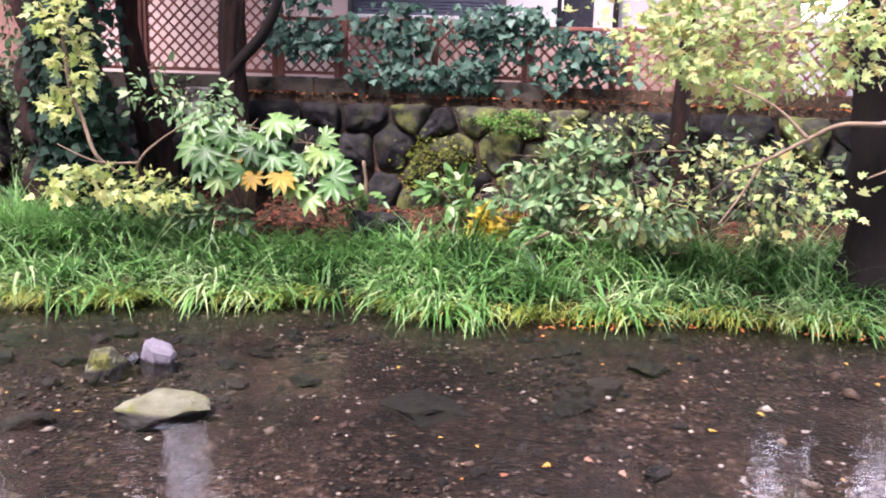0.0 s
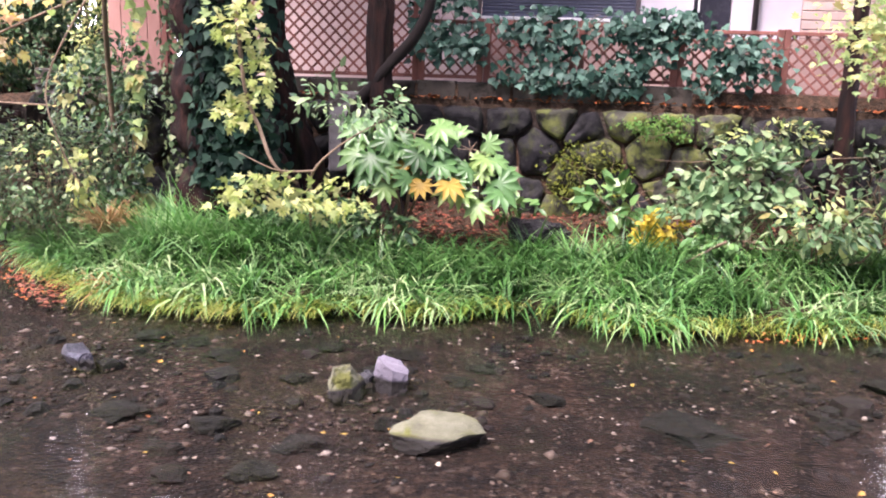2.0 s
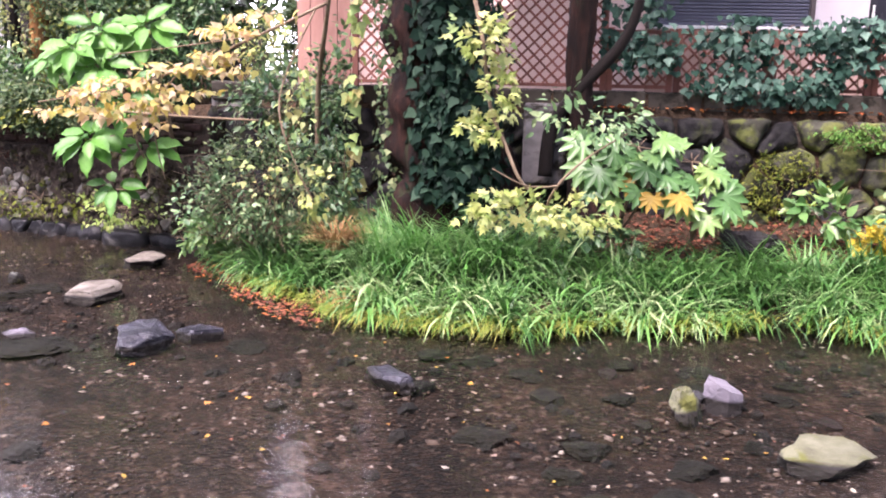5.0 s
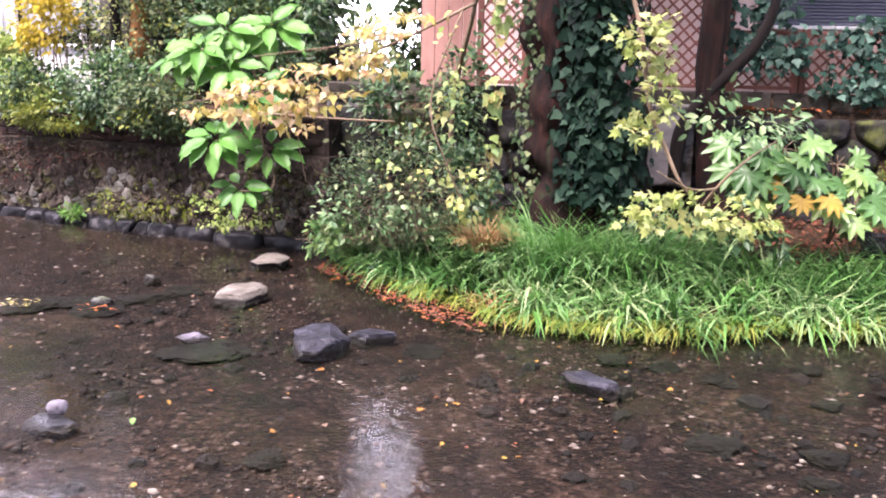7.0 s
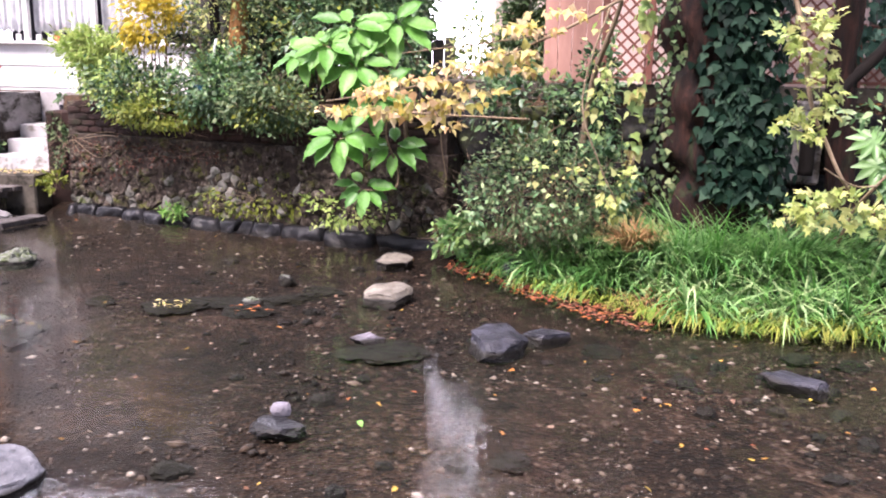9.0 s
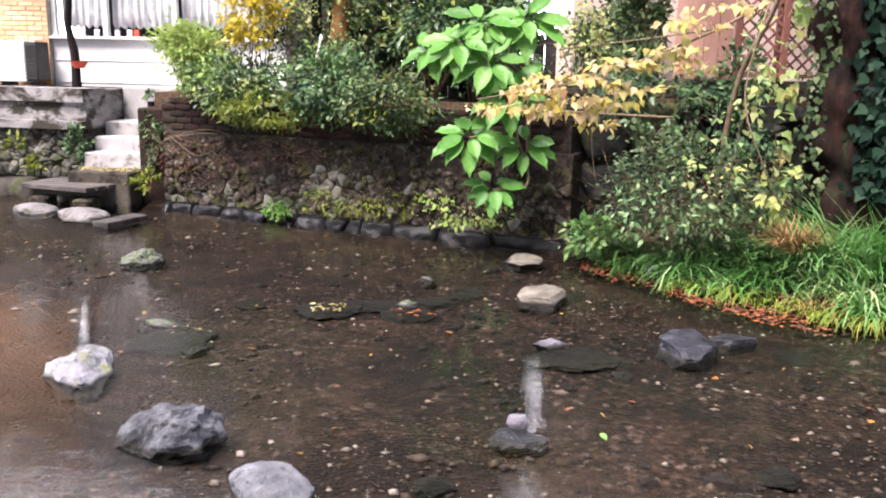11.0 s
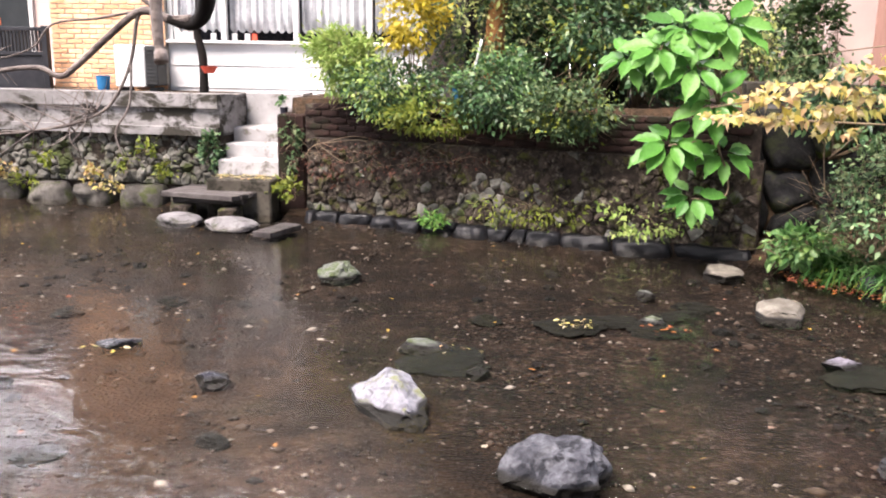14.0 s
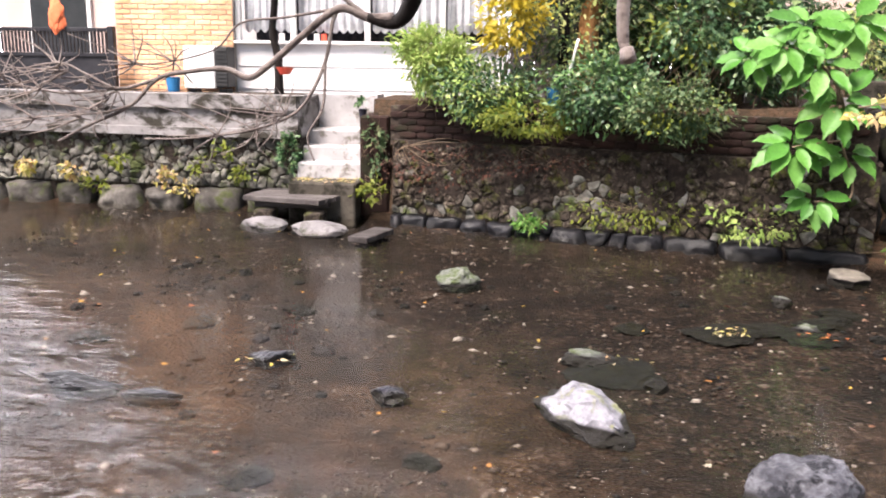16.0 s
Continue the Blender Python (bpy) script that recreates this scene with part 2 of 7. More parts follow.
    l.new(bp.outputs[0], b.inputs["Normal"])
    return m


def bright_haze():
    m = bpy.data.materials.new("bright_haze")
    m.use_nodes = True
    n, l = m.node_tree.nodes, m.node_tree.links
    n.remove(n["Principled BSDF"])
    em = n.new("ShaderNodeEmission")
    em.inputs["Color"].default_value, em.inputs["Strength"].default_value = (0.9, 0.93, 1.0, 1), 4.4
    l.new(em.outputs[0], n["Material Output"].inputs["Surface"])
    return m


M_GROUND, M_WATER = ground_surface(), water_surface()
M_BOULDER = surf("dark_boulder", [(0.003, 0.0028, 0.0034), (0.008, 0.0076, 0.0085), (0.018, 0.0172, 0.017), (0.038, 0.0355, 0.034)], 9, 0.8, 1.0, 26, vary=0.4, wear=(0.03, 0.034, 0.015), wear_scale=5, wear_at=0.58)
M_MOSS = surf("mossy_boulder", [(0.016, 0.016, 0.014), (0.04, 0.04, 0.03), (0.075, 0.075, 0.055)], 6, 0.9, 0.9, 26, vary=0.3, wear=(0.105, 0.12, 0.035), wear_scale=5.5, wear_at=0.49)
M_MORTAR = surf("dirty_mortar", [(0.009, 0.007, 0.005), (0.028, 0.02, 0.016), (0.07, 0.054, 0.042)], 12, 0.95, 1.0, 28, wear=(0.13, 0.115, 0.08), wear_scale=8, wear_at=0.62)
M_RUBBLE = surf("grimy_rubble_stone", [(0.006, 0.0045, 0.0038), (0.02, 0.0142, 0.0105), (0.06, 0.047, 0.037), (0.17, 0.15, 0.12)], 17, 0.9, 1.0, 30, vary=0.35, wear=(0.06, 0.062, 0.016), wear_scale=6, wear_at=0.56)
M_RUBBLE_GREY = surf("grey_rubble_stone", [(0.045, 0.043, 0.036), (0.1, 0.095, 0.083), (0.19, 0.182, 0.165)], 5, 0.9, 0.8, 28, vary=0.35, wear=(0.0595, 0.0723, 0.0255), wear_scale=3.2, wear_at=0.55)
M_FOOTSTONE = surf("brown_grey_foot_stone", [(0.018, 0.016, 0.014), (0.05, 0.045, 0.04), (0.095, 0.088, 0.08)], 6, 0.85, 0.8, 28, vary=0.3, wear=(0.05, 0.058, 0.02), wear_scale=4, wear_at=0.56)
M_WETSTONE = surf("wet_dark_stone", [(0.005, 0.005, 0.006), (0.014, 0.0138, 0.016)], 6, 0.4, 0.5, 25, vary=0.3)
M_REDBRICK = surf("dark_red_brick", [(0.0122, 0.00593, 0.00486), (0.027, 0.0135, 0.0108)], 8, 0.9, 0.7, 40, vary=0.35, wear=(0.0162, 0.0162, 0.00808), wear_scale=4)
M_CONCRETE = surf("stained_concrete", [(0.1485, 0.1404, 0.135), (0.2835, 0.2673, 0.27)], 5, 0.9, 0.4, 60, stretch=(1, 1, 1.6), wear=(0.045, 0.04, 0.032), wear_scale=2.6, wear_at=0.52)
M_CURB = surf("weathered_curb_stone", [(0.0396, 0.033, 0.0264), (0.0792, 0.0696, 0.0561)], 6, 0.9, 0.6, 45, vary=0.25, wear=(0.0165, 0.0149, 0.0099), wear_scale=4)
M_WHITE = surf("white_paint", [(0.74, 0.73, 0.74), (0.82, 0.81, 0.81)], 3, 0.6, 0.08, 80, wear=(0.55, 0.53, 0.5), wear_scale=4, wear_at=0.68)
M_STEP = surf("worn_white_step", [(0.3, 0.285, 0.285), (0.4, 0.385, 0.385)], 6, 0.7, 0.25, 60, wear=(0.17, 0.155, 0.135), wear_scale=5, wear_at=0.57)
M_BEIGE = surf("pale_lilac_render", [(0.43, 0.4, 0.425), (0.49, 0.46, 0.485)], 3, 0.85, 0.25, 120)
M_PLINTH = surf("brown_pink_render", [(0.26, 0.1755, 0.1495), (0.351, 0.247, 0.2145)], 3, 0.85, 0.25, 100)
M_PANEL = surf("pinkish_brown_board", [(0.2, 0.105, 0.085), (0.3, 0.17, 0.14)], 7, 0.8, 0.3, 70, vary=0.12, stretch=(1, 1, 0.25))
M_PINK = surf("pale_pink_wall", [(0.5454, 0.4131, 0.3807), (0.6102, 0.4793, 0.4388)], 2, 0.85, 0.2, 100)
M_BRICK = surf("orange_brick", [(0.52, 0.281, 0.156), (0.686, 0.416, 0.25)], 6, 0.85, 0.4, 80, rand_cols=[(0.975, 0.91, 0.91), (1.3, 1.3, 1.3), (1.43, 1.56, 1.62), (1.17, 1.1, 1.04)])
M_JOINT = surf("pale_mortar", [(0.4, 0.368, 0.32), (0.48, 0.448, 0.4)], 20, 0.95, 0.3, 90)
M_SIDING = surf("pinkish_siding", [(0.5, 0.36, 0.31), (0.58, 0.43, 0.38)], 4, 0.7, 0.15, 60, vary=0.08)
M_LATTICE = surf("red_brown_stained_lattice", [(0.131, 0.0537, 0.0413), (0.213, 0.09, 0.07)], 10, 0.65, 0.3, 90, vary=0.25, stretch=(1.25, 1.25, 0.5))
M_SHUTTER = surf("slate_blue_shutter", [(0.07, 0.077, 0.112), (0.098, 0.105, 0.14)], 4, 0.45, 0.05, 60, vary=0.08)
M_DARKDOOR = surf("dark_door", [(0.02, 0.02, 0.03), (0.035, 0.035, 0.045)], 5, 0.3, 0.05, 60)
M_DARKFENCE = surf("black_metal_fence", [(0.018, 0.018, 0.022), (0.035, 0.035, 0.04)], 6, 0.45, 0.05, 60)
M_METAL = surf("grey_white_metal", [(0.6, 0.6, 0.6), (0.68, 0.68, 0.67)], 4, 0.4, 0.03, 60)
M_GRILLE = surf("dark_grille", [(0.03, 0.03, 0.03), (0.06, 0.06, 0.06)], 6, 0.5, 0.05, 50)
M_PIPE = surf("dark_downpipe", [(0.06, 0.05, 0.05), (0.09, 0.08, 0.08)], 6, 0.5, 0.05, 50)
M_CURTAIN = surf("lace_curtain", [(0.385, 0.392, 0.42), (0.525, 0.532, 0.546)], 14, 0.9, 0.1, 90)
M_BLUE = surf("blue_plastic", [(0.02, 0.13, 0.3), (0.03, 0.18, 0.38)], 5, 0.4, 0.03, 60)
M_RED = surf("red_plastic", [(0.5, 0.06, 0.04), (0.62, 0.1, 0.06)], 5, 0.4, 0.03, 60)
M_ORANGE = surf("orange_cloth", [(0.6, 0.14, 0.06), (0.7, 0.2, 0.09)], 5, 0.8, 0.2, 60)
M_DECK = surf("grey_weathered_plank", [(0.025, 0.021, 0.02), (0.06, 0.052, 0.05), (0.11, 0.1, 0.095)], 7, 0.8, 0.6, 60, vary=0.25, stretch=(0.24, 1.8, 0.6))
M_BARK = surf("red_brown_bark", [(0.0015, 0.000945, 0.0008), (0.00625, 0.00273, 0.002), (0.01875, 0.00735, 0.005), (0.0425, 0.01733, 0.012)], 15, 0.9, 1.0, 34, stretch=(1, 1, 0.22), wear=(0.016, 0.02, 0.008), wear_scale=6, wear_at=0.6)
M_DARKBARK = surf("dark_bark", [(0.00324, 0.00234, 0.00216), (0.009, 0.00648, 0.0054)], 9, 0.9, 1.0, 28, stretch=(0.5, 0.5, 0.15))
M_GREYBARK = surf("grey_bark", [(0.078, 0.06, 0.054), (0.162, 0.132, 0.12), (0.216, 0.186, 0.168)], 12, 0.85, 0.7, 45)
M_TWIG = surf("pale_twig", [(0.11, 0.077, 0.0495), (0.198, 0.149, 0.099)], 12, 0.8, 0.4, 60)
M_ORANGEBARK = surf("peeling_orange_bark", [(0.21, 0.091, 0.035), (0.385, 0.196, 0.07)], 6, 0.85, 0.7, 30, stretch=(1, 1, 0.3), wear=(0.07, 0.042, 0.028), wear_scale=5)
M_GLASS = surf("dim_window_glass", [(0.03, 0.035, 0.04), (0.05, 0.055, 0.06)], 3, 0.12, 0.0)
M_ROOF = surf("grey_roof_tile", [(0.08, 0.08, 0.085), (0.14, 0.14, 0.145)], 5, 0.7, 0.4, 30)


# ---- helpers for building ----
def link_mesh(name, bm, material, parent=None, label="", smooth=False):
    me = bpy.data.meshes.new(name)
    bm.to_mesh(me)
    bm.free()
    return link_data(name, me, material, parent, label, smooth)


def link_data(name, me, material, parent=None, label="", smooth=False):
    if material and not me.materials:
        me.materials.append(material)
    if smooth:
        me.polygons.foreach_set("use_smooth", [True] * len(me.polygons))
    ob = new(name, me)
    if parent:
        ob.parent = parent
        ob.matrix_parent_inverse = parent.matrix_basis.inverted()
    if label:
        ob["label"] = label
    return ob


def part(name, bm, material, parent, label="", smooth=False):
    return link_mesh(name, bm, material, parent, label, smooth)


def empty(name, at, label, category, group="", kind=""):
    ob = new(name)
    ob.empty_display_size = 0.1
    ob.matrix_basis = Matrix.Translation(at)
    return tagged(ob, label, category, group, kind)


def box(bm, lo, hi, bevel=0.0):
    """A box between two corners, with bevelled edges."""
    r = bmesh.ops.create_cube(bm, size=1.0)
    size = [b - a for a, b in zip(lo, hi)]
    mid = [(a + b) / 2 for a, b in zip(lo, hi)]
    bmesh.ops.scale(bm, vec=size, verts=r["verts"])
    bmesh.ops.translate(bm, vec=mid, verts=r["verts"])
    if bevel:
        es = list({e for v in r["verts"] for e in v.link_edges})
        bmesh.ops.bevel(bm, geom=es, offset=bevel, segments=1, affect="EDGES")
    return bm


def boxed(lo, hi, bevel=0.0):
    return box(bmesh.new(), lo, hi, bevel)


def tube(bm, pts, radii, sides=8, rough=0.0):
    """A tapered tube along points."""
    rings = []
    pts = [Vector(p) for p in pts]
    for i, p in enumerate(pts):
        d = (pts[min(i + 1, len(pts) - 1)] - pts[max(i - 1, 0)]).normalized()
        u = d.cross(Vector((0.31, 0.92, 0.23))).normalized()
        v = d.cross(u)
        ring = []
        for k in range(sides):
            a = 2 * math.pi * k / sides
            r = float(radii[i]) * (1 + rough * noise.noise(p * 3 + Vector((math.cos(a), math.sin(a), 0)) * 1.7))
            ring.append(bm.verts.new(p + r * (math.cos(a) * u + math.sin(a) * v)))
        rings.append(ring)
    for r0, r1 in zip(rings, rings[1:]):
        for k in range(sides):
            bm.faces.new((r0[k], r0[(k + 1) % sides], r1[(k + 1) % sides], r1[k]))
    bm.faces.new(rings[0][::-1])
    bm.faces.new(rings[-1])
    return bm


def smooth_line(ctrl, steps=6):
    """A curve through the points (Catmull-Rom)."""
    c = [Vector(p) for p in ctrl]
    out = []
    for i in range(len(c) - 1):
        p0, p1, p2, p3 = c[max(i - 1, 0)], c[i], c[i + 1], c[min(i + 2, len(c) - 1)]
        for k in range(steps):
            t = k / steps
            out.append(0.5 * (2 * p1 + (p2 - p0) * t + (2 * p0 - 5 * p1 + 4 * p2 - p3) * t * t + (3 * p1 - p0 - 3 * p2 + p3) * t ** 3))
    return out + [c[-1]]


def branch(bm, ctrl, r0, r1, sides=7, rough=0.25, steps=6):
    line = smooth_line(ctrl, steps)
    k = len(line) - 1
    return tube(bm, line, [r0 + (r1 - r0) * (i / k) ** 0.8 for i in range(k + 1)], sides, rough)


def rock_bm(sx, sy, sz, seed, cuts=7, rough=0.22, div=4, slab=False):
    """A broken stone: a ball cut by random planes and roughened."""
    rng = random.Random(seed)
    bm = bmesh.new()
    bmesh.ops.create_icosphere(bm, subdivisions=div, radius=1.0)
    planes = []
    for _ in range(cuts):
        d = Vector((rng.uniform(-1, 1), rng.uniform(-1, 1), rng.uniform(-0.6, 1))).normalized()
        planes.append((d, rng.uniform(0.5, 0.85)))
    if slab:
        planes.append((Vector((rng.uniform(-0.12, 0.12), rng.uniform(-0.2, 0.0), 1)).normalized(), 0.42))
        for k in range(5):
            t = 1.26 * k + rng.uniform(-0.3, 0.3)
            planes.append((Vector((math.cos(t), math.sin(t), rng.uniform(-0.1, 0.15))).normalized(), rng.uniform(0.52, 0.78)))
    off = Vector((rng.uniform(-50, 50), rng.uniform(-50, 50), 0))
    for v in bm.verts:
        p = v.co.copy()
        for d, k in planes:
            h = p.dot(d)
            if h > k:
                p -= d * (h - k)
        p *= 1 + rough * (noise.fractal(p * 1.5 + off, 0.8, 2.0, 3) + 0.55 * abs(noise.noise(p * 4.2 + off)) + 0.3 * noise.noise(p * 9 - off))
        v.co = (p.x * sx, p.y * sy, p.z * sz)
    return bm


def plan_line(a, b):
    """Along and across vectors of a wall's line in the plan; across points away from the stream."""
    d = Vector((b[0] - a[0], b[1] - a[1], 0))
    u = d.normalized()
    n = Vector((-u.y, u.x, 0))
    if n.y < 0:
        n = -n
    return u, n, d.length


def wall_prism(bm, a, b, z0, z1, front=0.0, back=0.4):
    u, n, length = plan_line(a, b)
    p = Vector((a[0], a[1], 0))
    cs = []
    for s, k in ((0, front), (length, front), (length, back), (0, back)):
        cs.append(p + u * s + n * k)
    lo = [bm.verts.new((c.x, c.y, z0)) for c in cs]
    hi = [bm.verts.new((c.x, c.y, z1)) for c in cs]
    fs = [(lo[3], lo[2], lo[1], lo[0]), tuple(hi)] + [(lo[i], lo[(i + 1) % 4], hi[(i + 1) % 4], hi[i]) for i in range(4)]
    for f in fs:
        bm.faces.new(f)
    bmesh.ops.recalc_face_normals(bm, faces=bm.faces)
    return bm


# ---- the ground: near bank, stream bed, far bank and terrace in one sheet ----
EDGE_X = [-300, -16, -14.8, -12.8, -10.8, -8.85, -7.0, -6.5, -6.05, -5.46, -5.2, -4.5, -4.1, -3.7, -3.3, -2.8, -2.2, -1.7, -1.0, -0.8, -0.26, 0.5, 1.4, 2.5, 300]
EDGE_Y = [10.4, 10.3, 10.2, 9.9, 9.4, 8.85, 8.3, 8.15, 7.75, 7.35, 6.9, 6.25, 6.0, 5.9, 5.83, 5.88, 6.16, 6.14, 6.42, 6.32, 6.06, 6.16, 6.36, 6.36, 6.4]


def bank_edge(x):
    return np.interp(x, EDGE_X, EDGE_Y)


def ground_height(x, y):
    """Height of the ground at a place of the plan."""
    e = bank_edge(x)
    s = y - e
    bed = WATER - 0.065
    h = np.where(s < 0, np.maximum(bed, WATER - 0.03 + s * 0.35), 0)
    rise = WATER - 0.03 + 0.22 * np.clip(s, 0, 9)
    h = np.where(s >= 0, np.minimum(rise, 0.25), h)
    back = np.interp(x, [-16, -11, -6.3, -5.6, 3], [10.9, 9.9, 8.6, 8.45, 8.5])
    h = np.where(y > back, 0.98 + 0.27 * np.clip((x + 7) / 3, 0, 1), h)
    h = np.where((x > -12.1) & (x < -11.05) & (y > 9.3) & (y < 11.4), -0.45, h)
    near = np.clip((1.3 - y) / 0.25, 0, 1)
    return h * (1 - near)


def build_ground():
    xs = np.concatenate([[-300, -120, -60, -35, -24, -19], np.arange(-17, 4.5, 0.07), [5.5, 8, 14, 30, 80, 300]])
    ys = np.concatenate([[-300, -100, -30, -8, -2], np.arange(0.6, 11.4, 0.07), [14, 25, 60, 150, 300]])
    gx, gy = np.meshgrid(xs, ys)
    gz = ground_height(gx, gy)
    rough = np.array([[noise.fractal(Vector((x * 1.3, y * 1.3, 0)), 0.9, 2.0, 3) for x in xs] for y in ys])
    gz = gz + 0.016 * rough * ((gy > 1.4) & (gy < 9.5))
    ny, nx = gx.shape
    verts = np.stack([gx, gy, gz], -1).reshape(-1, 3)
    i = np.arange(ny * nx).reshape(ny, nx)
    faces = np.stack([i[:-1, :-1], i[:-1, 1:], i[1:, 1:], i[1:, :-1]], -1).reshape(-1, 4)
    me = bpy.data.meshes.new("ground")
    me.from_pydata(verts.tolist(), [], faces.tolist())
    ob = link_data("ground", me, M_GROUND, smooth=True)
    return tagged(ob, "dark gravel stream bed and leaf-littered earth bank", "ground", kind="structure")


build_ground()
bm = bmesh.new()
vs = [bm.verts.new(p) for p in ((-300, 0.9, WATER), (300, 0.9, WATER), (300, 10.7, WATER), (-300, 10.7, WATER))]
bm.faces.new(vs)
water = tagged(link_mesh("water", bm, M_WATER), "shallow clear stream water with small ripples", "water", kind="structure")
water.visible_shadow = False


# ---- stones shared by the walls ----
def stone_meshes(material, count, seed, rough=0.16):
    out = []
    for k in range(count):
        rng = random.Random(seed + k)
        bm = bmesh.new()
        bmesh.ops.create_cube(bm, size=1.0)
        bmesh.ops.subdivide_edges(bm, edges=bm.edges, cuts=2, use_grid_fill=True)
        off = Vector((rng.uniform(-9, 9), rng.uniform(-9, 9), rng.uniform(-9, 9)))
        for v in bm.verts:
            p = v.co * 2
            q = p.normalized() * 1.18
            p = p.lerp(q, 0.58)
            p += Vector((noise.noise(p + off), noise.noise(p * 1.1 - off), noise.noise(p + off * 2))) * rough * 1.6
            v.co = p / 2
        me = bpy.data.meshes.new("stone")
        bm.to_mesh(me)
        bm.free()
        me.materials.append(material)
        out.append(me)
    return out


def cell(seed, others, rect):
    """The part of a rectangle that is nearer to one seed than to the others."""
    poly = [(rect[0], rect[1]), (rect[2], rect[1]), (rect[2], rect[3]), (rect[0], rect[3])]
    for o in others:
        nx, nz = o[0] - seed[0], o[1] - seed[1]
        k = nx * (o[0] + seed[0]) / 2 + nz * (o[1] + seed[1]) / 2
        out = []
        for i, p in enumerate(poly):
            q = poly[(i + 1) % len(poly)]
            dp, dq = nx * p[0] + nz * p[1] - k, nx * q[0] + nz * q[1] - k
            if dp <= 0:
                out.append(p)
            if (dp < 0 < dq) or (dq < 0 < dp):
                t = dp / (dp - dq)
                out.append((p[0] + (q[0] - p[0]) * t, p[1] + (q[1] - p[1]) * t))
        poly = out
        if len(poly) < 3:
            return []
    return poly


def fitted_wall(parent, a, b, z0, z1, size, pick, rng, front=0.0, bulge=0.08, joint=0.012, lean=0.0, name="stone", flat=1.0, split=True, wide=1.0, fine=False):
    """Irregular stones fitted to one another over a wall's face; each stone is a part of the wall."""
    u, n, length = plan_line(a, b)
    seeds, row, z = [], 0, z0 + size * 0.4
    while z < z1:
        x = size * (0.3 + 0.5 * (row % 2))
        while x < length:
            if rng.random() < 0.78:
                seeds.append((x + rng.uniform(-0.42, 0.42) * size * wide, z + rng.uniform(-0.36, 0.36) * size * flat))
            x += size * wide * rng.uniform(0.75, 1.3)
        z += size * 0.85 * flat
        row += 1
    for sd in seeds:
        near = [o for o in seeds if o is not sd and abs(o[0] - sd[0]) < size * wide * 3 and abs(o[1] - sd[1]) < size * 3]
        poly = cell(sd, near, (0, z0, length, z1))
        if len(poly) < 3:
            continue
        cx, cz = sum(p[0] for p in poly) / len(poly), sum(p[1] for p in poly) / len(poly)
        if split:
            fine = []
            for i, p in enumerate(poly):
                q = poly[(i + 1) % len(poly)]
                if math.hypot(q[0] - p[0], q[1] - p[1]) > size * 0.2:
                    w = rng.uniform(-0.03, 0.05)
                    fine += [(p[0] * 0.93 + q[0] * 0.07, p[1] * 0.93 + q[1] * 0.07), ((p[0] + q[0]) / 2 + (cx - (p[0] + q[0]) / 2) * w, (p[1] + q[1]) / 2 + (cz - (p[1] + q[1]) / 2) * w)]
                else:
                    fine.append(p)
            poly = fine
        rad = sum(math.hypot(p[0] - cx, p[1] - cz) for p in poly) / len(poly)
        if rad < joint * 2:
            continue
        shrink = 1 - joint * rng.uniform(0.7, 1.6) / rad
        proud = bulge * rng.uniform(0.45, 1.15)
        tx, tz = rng.uniform(-0.1, 0.1), rng.uniform(-0.12, 0.06)
        bm = bmesh.new()
        rings = []
        for f, d, w in ((1.0, -0.07, 0), (1.0, 0.0, 0), (0.9, 0.75, 0.12), (0.52, 1.0, 0.3)):
            ring = []
            for px, pz in poly:
                qx, qz = cx + (px - cx) * f * shrink, cz + (pz - cz) * f * shrink
                dep = (proud * d if d > 0 else d) * (1 + w * rng.uniform(-1, 1)) + (d > 0) * ((qx - cx) * tx + (qz - cz) * tz)
                v = Vector((a[0], a[1], 0)) + u * qx + n * (front - dep + lean * (qz - z0))
                ring.append(bm.verts.new((v.x, v.y, qz)))
            rings.append(ring)
        for r0, r1 in zip(rings, rings[1:]):
            for i in range(len(poly)):
                j = (i + 1) % len(poly)
                bm.faces.new((r0[i], r0[j], r1[j], r1[i]))
        bmesh.ops.poke(bm, faces=[bm.faces.new(rings[-1])])
        if fine:
            bmesh.ops.subdivide_edges(bm, edges=[e for e in bm.edges if e.calc_length() > size * 0.14], cuts=1, use_grid_fill=True, smooth=0.35)
            for v in bm.verts:
                v.co -= n * (0.05 * noise.fractal(v.co * 7, 0.9, 2.0, 3) + 0.012)
        bmesh.ops.recalc_face_normals(bm, faces=bm.faces)
        p = Vector((a[0], a[1], 0)) + u * cx
        link_mesh(name, bm, pick(p.x, cz, rng), parent, "", fine)


# ---- lattice fences ----
SLAT = {}


def slat_mesh(length):
    key = round(length, 2)
    if key not in SLAT:
        me = bpy.data.meshes.new("slat")
        bm = boxed((-key / 2, -0.004, -0.011), (key / 2, 0.004, 0.011), 0.002)
        bm.to_mesh(me)
        bm.free()
        me.materials.append(M_LATTICE)
        SLAT[key] = me
    return SLAT[key]


